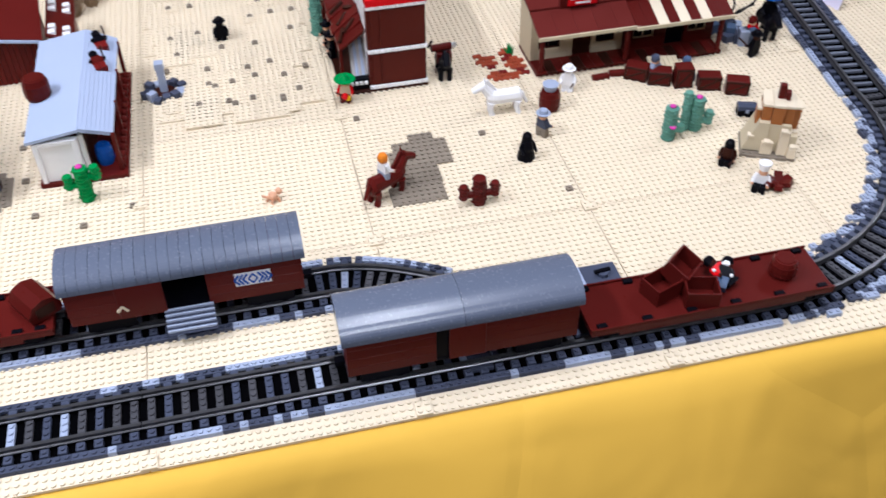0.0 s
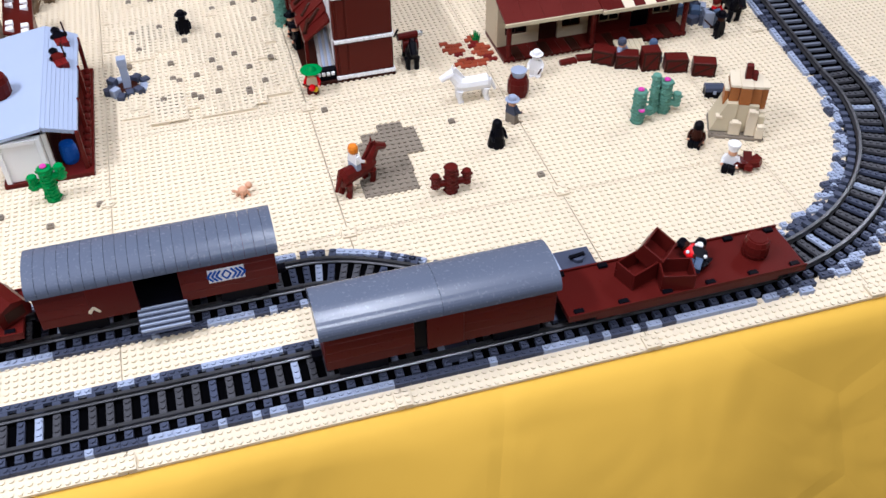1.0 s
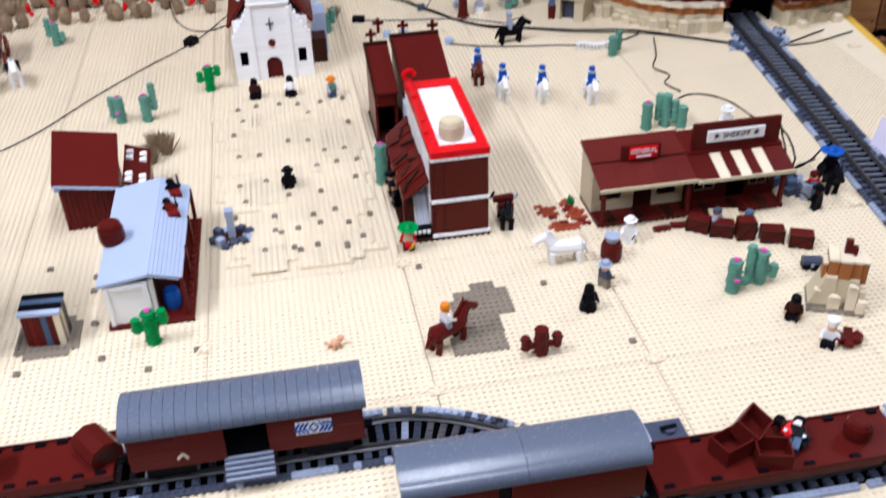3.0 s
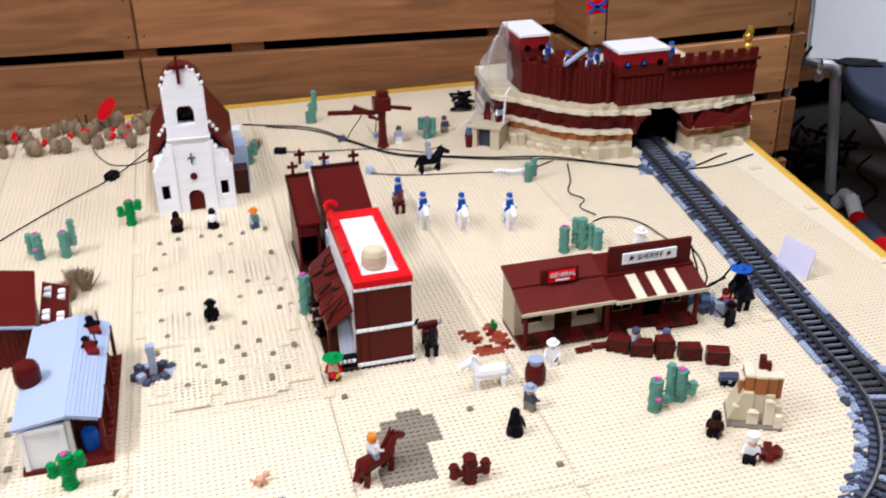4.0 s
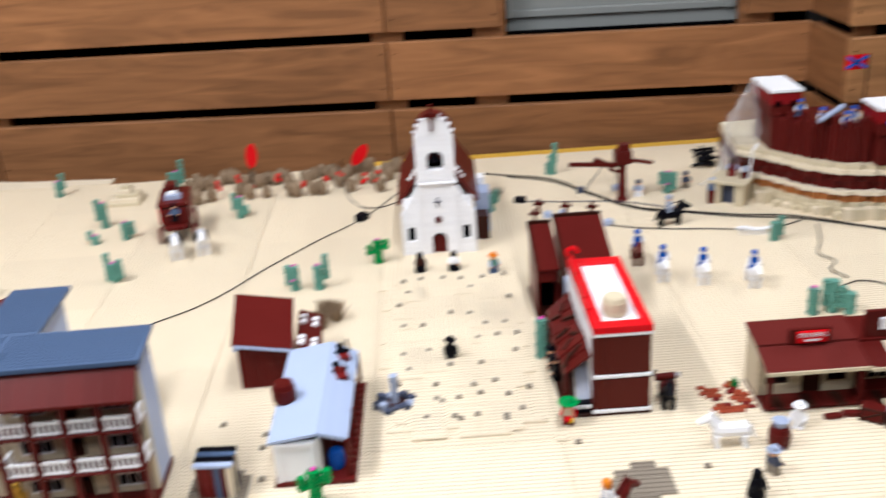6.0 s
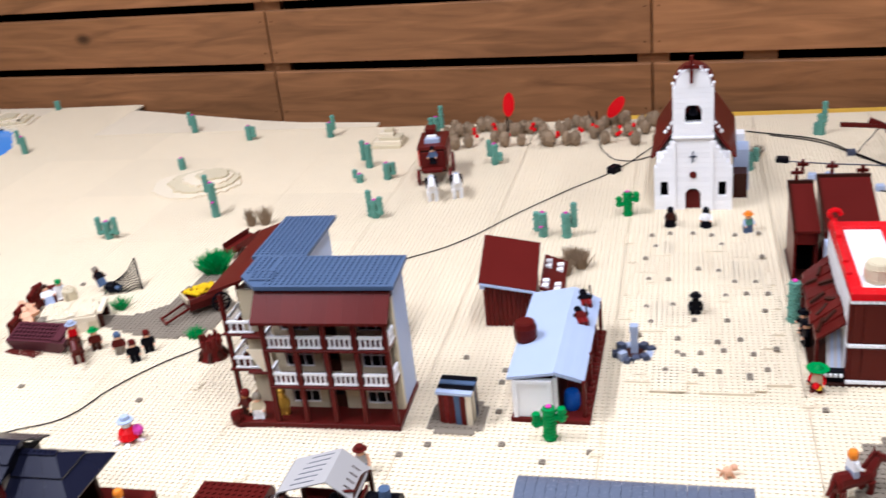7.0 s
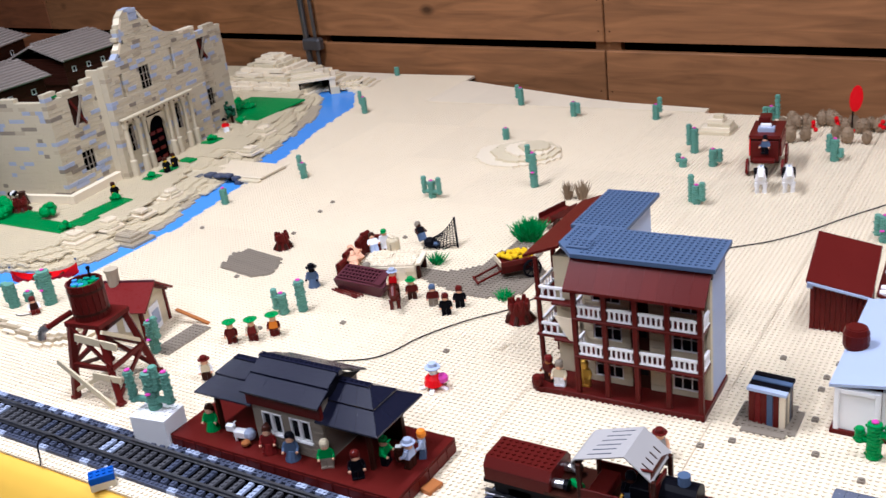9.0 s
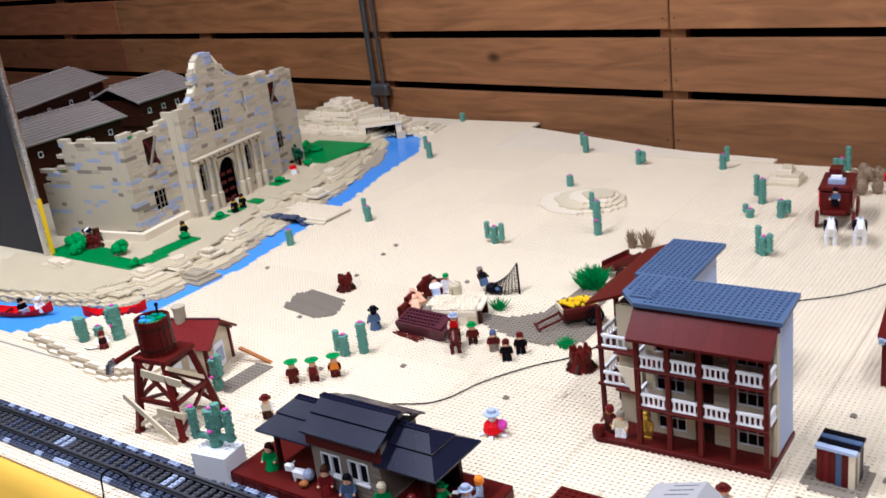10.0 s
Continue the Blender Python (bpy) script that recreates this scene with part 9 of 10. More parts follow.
    v = [(-0.002 - 0.0062 * i, 0.003 * math.sin(i), z) for i in range(8) for z in (0.120, 0.150)]
    part("cloth", Shape().add(v, [(2 * i, 2 * i + 2, 2 * i + 3, 2 * i + 1) for i in range(7)], RED), fl)
    part("stripe", Shape().beam((-0.004, -0.0045, 0.124), (-0.044, -0.0045, 0.147), 0.001, 0.006, BLUE).beam((-0.004, -0.0045, 0.147), (-0.044, -0.0045, 0.124), 0.001, 0.006, BLUE), fl)
    s = Shape().ball(0, 0, 0.012, 0.009, GOLD, 10, 6).ball(0, 0, 0.028, 0.008, GOLD, 10, 6).tube((0, 0, 0.030), (0.004, 0, 0.044), 0.006, GOLD, 8).beam((0.004, -0.006, 0.018), (0.014, -0.010, 0.0), 0.004, 0.004, GOLD)
    single("gold_ornament", s, "small gold toy ornament on the fort wall", "ornament", put(0.998, 1.195, 0.191) @ Matrix.Scale(1.35, 4))
    # ledge with skeleton, plastic bag behind
    ld = thing("stone_ledge", "pale tan toy stone ledge beside the fort", "toy rock", put(0.478, 1.325, 0, -35))
    part("top", Shape().rbox(-0.045, 0.035, -0.02, 0.05, 0.046, 0.053, TAN_OLD), ld)
    for x0, x1, y0, mat in ((-0.04, -0.02, -0.016, TAN_OLD), (0.01, 0.03, -0.016, TAN_OLD), (-0.02, 0.01, 0.0, GREY)):
        part("pier", Shape().rbox(x0, x1, y0, 0.045, 0, 0.046, mat), ld)
    toy_figure(put(0.505, 1.330, 0.053, 20), PALE_GREY, BROWN, BLACK, DARK_BROWN, "", "toy warrior with a white staff on the ledge", WHITE, True)
    toy_figure(put(0.485, 1.350, 0.053, -20), BROWN, DARK_RED, DARK_BROWN, DARK_BROWN, "", "brown toy warrior on the ledge", PALE_GREY)
    single("bone_staff", Shape().tube((0, 0, 0), (0.004, 0, 0.060), 0.0022, WHITE, 6).tube((0.004, 0, 0.060), (0.014, 0, 0.076), 0.003, WHITE, 6), "white toy bone staff on the ledge", "staff", put(0.512, 1.322, 0.053))
    v, turns, rows = [], 18, 10
    for k in range(rows):
        u = k / (rows - 1)
        r = 0.046 * (1 - u) ** 0.7 + 0.006
        for i in range(turns):
            an = 2 * math.pi * i / turns
            rr = r * (1 + 0.42 * math.sin(3 * an + 2.1 * k) * math.sin(5 * an + k) + rng.uniform(-0.20, 0.20))
            v.append((rr * math.cos(an) + 0.030 * u, 0.7 * rr * math.sin(an), 0.235 * u + rng.uniform(-0.006, 0.006) * (0 < k)))
    fc = [(k * turns + i, k * turns + (i + 1) % turns, (k + 1) * turns + (i + 1) % turns, (k + 1) * turns + i) for k in range(rows - 1) for i in range(turns)]
    single("plastic_bag", Shape().add(v, fc, FILM), "crumpled translucent plastic bag behind the fort", "bag", put(0.512, 1.412, 0.007))


def desert():
    specs = [(-0.766, 1.142, 4, ((-0.014, 0, 6), (0.015, 1, 4)), 1), (-1.128, 1.155, 8, ((-0.009, 6, 4),), 2), (-1.32, 1.043, 4, ((-0.019, 1, 4), (0.019, 1, 4)), 1), (-1.714, 1.082, 4, ((-0.010, 2, 4),), 1),
             (-1.790, 0.885, 4, (), 1), (-1.912, 1.610, 5, ((-0.009, 3, 4),), 1), (-1.470, 1.756, 5, ((-0.010, 2, 4),), 1), (-1.270, 1.672, 4, ((0.016, 1, 3),), 1), (-1.045, 1.676, 4, ((0.010, 2, 4),), 1), (-0.757, 1.662, 5, ((-0.014, 1, 4), (0.014, 2, 6)), 1),
             (-1.358, 1.456, 3, (), 1), (-0.863, 1.346, 2, ((-0.012, 1, 2),), 1), (-0.802, 1.362, 4, ((0.014, 1, 3),), 1), (-0.868, 1.440, 6, ((-0.012, 2, 5),), 1), (-0.571, 1.444, 5, ((-0.012, 2, 4), (0.013, 1, 2)), 1), (-0.410, 1.046, 5, ((-0.013, 1, 4),), 2),
             (-0.366, 1.042, 5, ((0.015, 2, 5),), 1), (-2.083, 2.035, 3, (), 0), (0.138, 1.590, 5, ((-0.010, 0, 3), (0.006, 3, 5)), 0), (0.366, 1.414, 5, ((-0.014, 2, 3), (0.014, 1, 4)), 2), (0.498, 1.118, 4, ((0.012, 1, 4),), 0), (-0.026, 1.376, 4, ((-0.013, 1, 4), (0.013, 2, 3)), 0),
             (0.452, 0.812, 5, (), 1), (0.486, 0.816, 6, ((-0.012, 1, 5), (0.014, 1, 4)), 0), (0.510, 0.806, 4, (), 0), (0.400, 0.362, 5, ((0.015, 1, 1),), 2), (0.441, 0.373, 5, ((-0.014, 0, 6), (0.016, 1, 2)), 1), (-1.272, 0.482, 4, ((-0.012, 1, 4),), 1), (-1.246, 0.502, 6, (), 1), (-1.392, 0.298, 6, ((0.012, 3, 4),), 2)]
    for k, (x, y, n, arms, fl) in enumerate(specs):
        cactus(x, y, n, arms, fl, (k * 37) % 50 - 25)
    for x, y in ((-0.260, 1.142), (-0.320, 0.417)):
        cactus(x, y, 5, ((0.016, 3, 2), (-0.016, 2, 2)), 1, 0, GREEN, 0.0078, "bright green toy cactus with stubby arms")
    cactus(0.132, 0.296, 4, ((0.019, 1, 2), (-0.019, 1, 2)), 0, 0, BROWN, 0.0075, "reddish-brown toy cactus with two arms")
    # dry hedge along the far edge, with red fruit
    rng = random.Random(23)
    for k in range(54):
        x = -0.725 + 0.0098 * k
        y = rng.choice((1.56, 1.60, 1.63, 1.66, 1.69)) + rng.uniform(-0.015, 0.015)
        ball_bush(x, y, rng.uniform(0.0115, 0.015), DRY_BUSH, "rounded dry brown toy bush in the far hedge", 100 + k)
    for k in range(9):
        s = Shape()
        for j in range(3):
            s.ball(rng.uniform(-0.006, 0.006), rng.uniform(-0.006, 0.006), rng.uniform(0.015, 0.04), 0.0055, RED, 7, 4)
        single("red_fruit", s, "red toy fruit cluster in the dry hedge", "fruit", put(-0.66 + 0.05 * k + rng.uniform(-.015, .015), 1.585 + rng.uniform(-0.02, 0.04)), "red fruit")
    for x, y, a in ((-0.577, 1.66, 5), (-0.360, 1.660, 38)):
        b = thing("red_paddle", "oval red toy sign on a black stick", "toy sign", put(x, y, 0, 0), "red signs")
        part("stick", Shape().tube((0, 0, 0), (0, 0, 0.05), 0.002, BLACK, 6), b)
        oval = [(0.014 * math.cos(t), 0.075 + 0.030 * math.sin(t)) for t in (i * 2 * math.pi / 20 for i in range(20))]
        ob = part("disc", Shape().along_y(oval, -0.004, 0.002, RED), b)
        ob.matrix_local = pose(0, 0, 0, 0, a, 0)
    for x, y, h, s_ in ((-0.352, 0.885, 0.040, 0.022), (-0.328, 0.912, 0.046, 0.020), (-0.345, 0.93, 0.036, 0.02), (-0.366, 0.86, 0.03, 0.015)):
        tuft(x, y, h, DRY_BUSH, 70, s_, "dry brown toy bush beside the barn", seed=int(1000 * h), fat=0.0014)
    tuft(-0.005, 1.46, 0.03, DARK_TAN, 50, 0.015, "dry brown toy bush behind the church", seed=77)
    tuft(0.262, 0.610, 0.020, GREEN, 12, 0.008, "small green toy plant by the store", seed=78)
    # stepped ruins; every other step is darker tan to colour in edge shading
    ru = thing("stepped_ruin", "low curved tan plate steps in the sand", "toy ruin", put(-1.265, 1.350))
    for k in range(4):
        w, d = 0.105 - 0.022 * k, 0.095 - 0.020 * k
        poly = [(0.011 * k + w * math.cos(t) * rng.uniform(0.93, 1.07), 0.006 * k + d * math.sin(t) * rng.uniform(0.93, 1.07)) for t in (i * 2 * math.pi / 22 for i in range(22))]
        part("step", Shape().stair(poly, 0.0002 + 0.0050 * k, 0.0050 * (k + 1), TAN_OLD if k % 2 else TAN), ru)
    py = thing("small_pyramid", "small stepped tan toy rock in the desert", "toy rock", put(-0.862, 1.605))
    for k in range(5):
        w = 0.044 - 0.008 * k
        off = 0.006 * ((k * 7) % 3 - 1)
        # Darker tan on alternate steps paints the shading of their edges.
        part("step", Shape().rbox(off - w, off + w * 0.9, -w * 0.8, w * 0.7 - off, 0.0085 * k + 0.0002, 0.0085 * (k + 1), TAN if k % 2 else TAN_OLD), py)
    s = Shape()
    for k in range(7):
        s.rbox(0.02 + 0.012 * k, 0.03 + 0.012 * k, -0.01 + 0.004 * (k % 3), 0.004 + 0.004 * (k % 3), 0, 0.006, TAN)
    single("fence_stones", s, "row of small tan toy stones in the desert", "toy rock", put(-0.80, 1.55))
    # stagecoach with two white horses
    c = thing("stagecoach", "dark red toy stagecoach with red side panels", "toy coach", put(-0.690, 1.372, 0, -82) @ Matrix.Scale(1.16, 4))
    part("body", Shape().along_y([(-0.034, 0.022), (0.034, 0.022), (0.042, 0.036), (0.042, 0.070), (-0.042, 0.070), (-0.042, 0.036)], -0.024, 0.024, DARK_BROWN), c)
    for y in (-0.0275, 0.0242):
        part("side_panel", Shape().rbox(-0.036, 0.036, y, y + 0.0033, 0.036, 0.066, RED if y < 0 else DARK_RED), c, "red side panel")
    part("roof", Shape().rbox(-0.046, 0.046, -0.027, 0.027, 0.070, 0.076, BROWN), c)
    part("luggage", Shape().rbox(-0.034, -0.004, -0.016, 0.004, 0.076, 0.094, BROWN), c, "brown trunk on the coach roof")
    part("luggage", Shape().rbox(0.010, 0.026, -0.014, 0.014, 0.076, 0.084, PALE_GREY).rbox(0.012, 0.020, -0.010, 0.008, 0.0842, 0.089, WHITE), c, "pale bundle on the coach roof")
    part("front_board", Shape().rbox(0.0422, 0.046, -0.024, 0.024, 0.030, 0.066, BROWN), c)
    part("seat", Shape().rbox(0.0462, 0.060, -0.018, 0.018, 0.030, 0.036, BROWN), c)
    for x, r in ((-0.030, 0.019), (0.036, 0.015)):
        for y in (-0.030, 0.030):
            w = Shape()
            w.lathe(0, 0, [(-0.0018, r), (0.0018, r), (0.0018, r - 0.004), (-0.0018, r - 0.004), (-0.0018, r)], DARK_RED, 16, False)
            for q in range(4):
                w.beam((-r * 0.9 * math.cos(q * 0.785), -r * 0.9 * math.sin(q * 0.785), 0), (r * 0.9 * math.cos(q * 0.785), r * 0.9 * math.sin(q * 0.785), 0), 0.0022, 0.0022, DARK_RED)
            part("wheel", w, c).matrix_local = pose(x, y, r, 90, 0, 0)
    part("shaft", Shape().beam((0.04, 0, 0.016), (0.12, 0, 0.018), 0.004, 0.004, DARK_BROWN), c)
    toy_figure(put(-0.682, 1.322, 0.050, 0), SAND_BLUE, BLACK, FLESH, BLACK, "", "toy coachman in blue-grey on the stagecoach")
    for x in (-0.662, -0.612):
        toy_horse(put(x - 0.008, 1.245 + 0.3 * (x + 0.662), 0, -74) @ Matrix.Scale(1.18, 4), WHITE, "white toy horse harnessed to the stagecoach", PALE_GREY, BLACK)
    # cavalry
    for x, y, mat in ((0.222, 1.062, BROWN), (0.250, 0.985, WHITE), (0.315, 0.962, WHITE), (0.396, 0.936, WHITE)):
        toy_horse(put(x, y, 0, -95), mat, "white toy cavalry horse on the sand" if mat is WHITE else "brown toy cavalry horse on the sand")
        toy_figure(put(x, y + 0.002, 0.026, -5), BLUE, BLUE, WHITE, BLUE, "cap", "toy cavalry rider in blue uniform", WHITE, True)
    toy_horse(put(0.325, 1.230, 0, 5), BLACK, "black toy horse standing on the sand")
    toy_figure(put(0.322, 1.230, 0.026, 95), PALE_GREY, PALE_GREY, FLESH, PALE_GREY, "", "grey toy rider on the black horse", None, True)
    toy_figure(put(0.412, 1.438, 0, 20), GREY, DARK_TAN, FLESH, GREY, "", "grey toy figure near the dead tree")
    toy_figure(put(0.300, 1.405, 0, -20), PALE_GREY, WHITE, FLESH, GREY, "", "pale toy figure beside the dead tree")
    s = Shape().lathe(0, 0, [(0, 0.008), (0.030, 0.010)], BROWN, 12).lathe(0, 0, [(0.030, 0.009), (0.046, 0.006)], SAND_BLUE, 12).ball(0, 0, 0.052, 0.006, PALE_GREY, 8, 5)
    single("totem", s, "brown and blue toy totem on the sand", "totem", put(0.440, 1.336))
    # dead tree with sideways branches
    t = thing("dead_tree", "reddish-brown bare toy tree with long branches", "toy tree", put(0.262, 1.392))
    part("trunk", Shape().lathe(0, 0, [(0, 0.014), (0.010, 0.010), (0.06, 0.008), (0.09, 0.010)], BROWN, 8), t)
    part("crown", Shape().rbox(-0.018, 0.018, -0.014, 0.014, 0.084, 0.112, BROWN).rbox(-0.010, 0.014, -0.010, 0.010, 0.112, 0.126, BROWN), t)
    for p, q, w in (((-0.01, 0, 0.08), (-0.115, 0.0, 0.088), 0.008), ((-0.02, 0, 0.076), (-0.06, 0.004, 0.094), 0.010), ((0.012, 0, 0.09), (0.065, 0.004, 0.078), 0.007), ((0.0, 0, 0.06), (-0.03, -0.01, 0.075), 0.006)):
        part("branch", Shape().beam(p, q, w, w, BROWN), t)
    for x, y in ((0.181, 1.306), (0.075, 1.345)):
        g = Shape().box(-0.003, 0.003, -0.003, 0.003, 0, 0.032, BROWN).box(-0.011, 0.011, -0.003, 0.003, 0.019, 0.025, BROWN)
        single("grave_cross", g, "small reddish-brown toy grave cross", "cross", put(x, y), "grave crosses")
    coil = [(0.030 * math.cos(0.9 * k) * (0.6 + 0.4 * math.sin(0.37 * k)), 0.013 * math.sin(0.9 * k), 0.005 + 0.0009 * k + 0.004 * math.sin(1.7 * k)) for k in range(46)]
    single("cable_bundle", Shape().pipe(coil, 0.0034, BLACK, 6), "heap of coiled black cable on the sand", "cable", put(0.490, 1.565))
    sk = thing("toy_skeleton", "white toy animal skeleton lying on the sand", "toy skeleton", put(0.472, 1.158, 0, -8))
    part("spine", Shape().pipe([(-0.034 + 0.0075 * k, 0.002 * math.sin(k), 0.011 + 0.002 * math.sin(0.8 * k)) for k in range(10)], 0.0030, WHITE, 7), sk)
    part("skull", Shape().lathe(0.040, 0, [(0.004, 0.003), (0.008, 0.0065), (0.014, 0.0068), (0.018, 0.003)], WHITE, 9), sk)
    for k in range(8):
        for side in (-1, 1):
            part("rib", Shape().pipe([(-0.028 + 0.0068 * k, 0, 0.012), (-0.028 + 0.0068 * k, side * 0.009, 0.010), (-0.027 + 0.0068 * k, side * 0.012, 0.001)], 0.0013, WHITE, 5), sk)
    for x, y, c_ in ((0.090, 1.318, PALE_BLUE), (0.124, 1.322, PALE_BLUE), (0.205, 1.252, PALE_BLUE), (0.182, 1.452, GREY), (0.262, 1.452, PALE_BLUE)):
        s = Shape().rbox(-0.008, 0.008, -0.006, 0.006, 0, 0.012, c_).studs(-0.008, 0.008, -0.006, 0.006, 0.012, c_, 6)
        single("cable_plug", s, "small grey toy cable plug on the sand", "plug", put(x, y, 0, rng.uniform(-20, 20)), "cable plugs")
    single("power_brick", Shape().rbox(-0.013, 0.013, -0.008, 0.008, 0, 0.012, BLACK, 0.002), "black power plug on the sand", "plug", put(0.043, 1.420, 0, -10))
    single("power_brick", Shape().rbox(-0.010, 0.010, -0.007, 0.007, 0, 0.010, BLACK, 0.002), "black inline cable switch on the sand", "plug", put(-0.302, 1.380, 0, 60) @ Matrix.Scale(1.5, 4))


def cable(points, r, mat, label):
    """A lead lying on the sand, as a bevelled curve."""
    data = bpy.data.curves.new("cable", "CURVE")
    data.dimensions, data.bevel_depth, data.bevel_resolution = "3D", r, 1
    sp = data.splines.new("BEZIER")
    sp.bezier_points.add(len(points) - 1)
    for bp, (x, y, *z) in zip(sp.bezier_points, points):
        bp.co = (x, y, (z[0] if z else 0.0017) + r)
        bp.handle_left_type = bp.handle_right_type = "AUTO"
    data.materials.append(mat)
    return tagged(new("cable", data), label, "cable", "cables")


def cables():
    lab = "thin black cable lying across the sand"
    cable([(-1.16, 0.255), (-1.098, 0.361), (-1.023, 0.409), (-0.992, 0.488), (-0.946, 0.565), (-0.902, 0.618), (-0.875, 0.681), (-0.80, 0.79), (-0.657, 0.936), (-0.577, 1.003), (-0.467, 1.164), (-0.39, 1.27), (-0.302, 1.380), (-0.215, 1.55)], 0.0011, BLACK, lab)
    cable([(-0.02, 1.62), (0.025, 1.60), (0.132, 1.545), (0.191, 1.455), (0.286, 1.330), (0.354, 1.300), (0.462, 1.256), (0.577, 1.224), (0.70, 1.14), (0.80, 1.085), (0.94, 1.13)], 0.0016, BLACK, lab)
    cable([(0.03, 1.588), (0.128, 1.532), (0.20, 1.43), (0.292, 1.318), (0.36, 1.290), (0.47, 1.243), (0.575, 1.212), (0.68, 1.150), (0.74, 1.110), (0.86, 1.075), (0.99, 1.110)], 0.0014, BLACK, lab)
    cable([(0.04, 1.42), (0.12, 1.40), (0.26, 1.37), (0.36, 1.31)], 0.0012, GREY, "thin grey cable lying on the sand")
    cable([(0.205, 1.245), (0.273, 1.216), (0.394, 1.190), (0.508, 1.172), (0.58, 1.20)], 0.0012, BLACK, lab)
    cable([(0.602, 1.175), (0.575, 1.09), (0.552, 1.037), (0.566, 1.0), (0.547, 0.971), (0.56, 0.93)], 0.0013, BLACK, lab)
    cable([(0.545, 0.905), (0.575, 0.915), (0.615, 0.89), (0.64, 0.80)], 0.0013, BLACK, lab)
    cable([(0.191, 1.45), (0.225, 1.50, 0.02), (0.258, 1.53, 0.03), (0.262, 1.46)], 0.0012, BLACK, lab)
    cable([(-0.38, 1.66, 0.05), (-0.355, 1.60, 0.02), (-0.33, 1.50), (-0.28, 1.44), (-0.22, 1.47)], 0.0012, BLACK, lab)
    cable([(-1.30, 0.0, 0.0), (-1.31, 0.02, 0.03), (-1.28, 0.035, 0.012), (-1.262, 0.02, 0.012)], 0.0014, BLACK, "thin black cable at the motor block")


def street():
    rng = random.Random(41)
    # rider on the dark tan rug of plates
    rug = thing("gravel_patch", "dark tan studded plate patch under the rider", "paving")
    for x0, x1, y0, y1 in ((0.032, 0.098, 0.311, 0.345), (0.040, 0.100, 0.3452, 0.380), (0.044, 0.122, 0.3802, 0.415), (0.052, 0.122, 0.4152, 0.432), (0.076, 0.108, 0.4322, 0.447)):
        s = Shape().rbox(x0, x1, y0, y1, 0.0002, 0.0034, DARK_TAN)
        part("plate", s.studs(x0, x1, y0, y1, 0.0034, DARK_TAN, 8), rug)
    toy_horse(put(0.029, 0.336, 0, 30) @ Matrix.Scale(1.06, 4), BROWN, "reddish-brown toy horse carrying a rider")
    toy_figure(put(0.026, 0.334, 0.026, 118), WHITE, PALE_GREY, FLESH, ORANGE, "", "toy rider in white with orange hair")
    s = Shape().ball(0, 0, 0.008, 0.0062, FLESH, 9, 6).ball(0.009, 0, 0.011, 0.0045, FLESH, 8, 5)
    for x in (-0.004, 0.004):
        for y in (-0.004, 0.004):
            s.tube((x, y, 0.006), (x * 1.4, y * 1.3, 0), 0.0018, FLESH, 6)
    s.tube((-0.006, 0, 0.009), (-0.012, 0.003, 0.013), 0.0016, FLESH, 6)
    single("toy_dog", s, "small tan toy dog on the sand", "toy animal", put(-0.105, 0.359, 0, 30))
    toy_horse(put(0.212, 0.473, 0, 176) @ Matrix.Scale(1.0, 4), WHITE, "white toy horse standing in the street", WHITE)
    toy_figure(put(0.312, 0.500, 0, -30), WHITE, WHITE, WHITE, WHITE, "hat", "white toy figure with a rifle in the street", None, True)
    toy_figure(put(0.246, 0.408, 0, 120), GREY, DARK_TAN, FLESH, PALE_GREY, "hat", "grey toy soldier aiming in the street", GREY, True)
    toy_figure(put(0.212, 0.366, 0, 10), BLACK, BLACK, BLACK, BLACK, "hood", "black hooded toy figure in the street")
    toy_figure(put(-0.138, 0.748, 0, 5), BLACK, BLACK, BLACK, BLACK, "hat", "black toy gunslinger in the street")
    toy_figure(put(0.598, 0.520, 0, 200), BLACK, BLACK, DARK_BROWN, BLACK, "hat", "black toy figure near the track", None, True)
    toy_figure(put(0.452, 0.300, 0, -40), BLACK, BLACK, FLESH, BLACK, "hood", "dark toy figure crouching beside the rock", DARK_BROWN, True, sit=True)
    toy_figure(put(0.468, 0.243, 0, -40), WHITE, BLACK, FLESH, WHITE, "toque", "toy cook in white sitting beside the rock", sit=True)
    hide = thing("hide", "crumpled reddish-brown toy hide on the sand", "toy hide", put(0.488, 0.238, 0, 10))
    for k in range(6):
        a = k * 1.05
        part("fold", Shape().beam((0, 0, 0.004), (0.018 * math.cos(a), 0.014 * math.sin(a), 0.008 + 0.003 * (k % 2)), 0.010, 0.006, BROWN), hide)
    toy_figure(put(0.481, 0.492, 0.0, 10), SAND_BLUE, GREY, GREY, SAND_BLUE, "", "blue-grey toy figure behind the crates", sit=True)
    toy_figure(put(0.436, 0.497, 0.0, 30), PALE_GREY, GREY, FLESH, GREY, "", "grey toy figure crouching behind the crates")
    # rock tower: uneven bricks stacked upright; shaded upper sides coloured rust, lit tops tan
    r = thing("rock_tower", "tan brick toy rock tower with shaded sides coloured rust", "toy rock", put(0.511, 0.312, 0, -25))
    part("foot", Shape().rbox(-0.033, 0.034, -0.024, 0.026, 0.0002, 0.0048, DARK_TAN).studs(-0.032, 0.032, -0.024, 0.024, 0.0048, DARK_TAN, 6), r)
    part("slope", Shape().along_y([(-0.032, 0.0066), (-0.004, 0.0066), (-0.004, 0.048), (-0.017, 0.048)], -0.016, 0.022, TAN_OLD), r, "smooth tan rock slope")
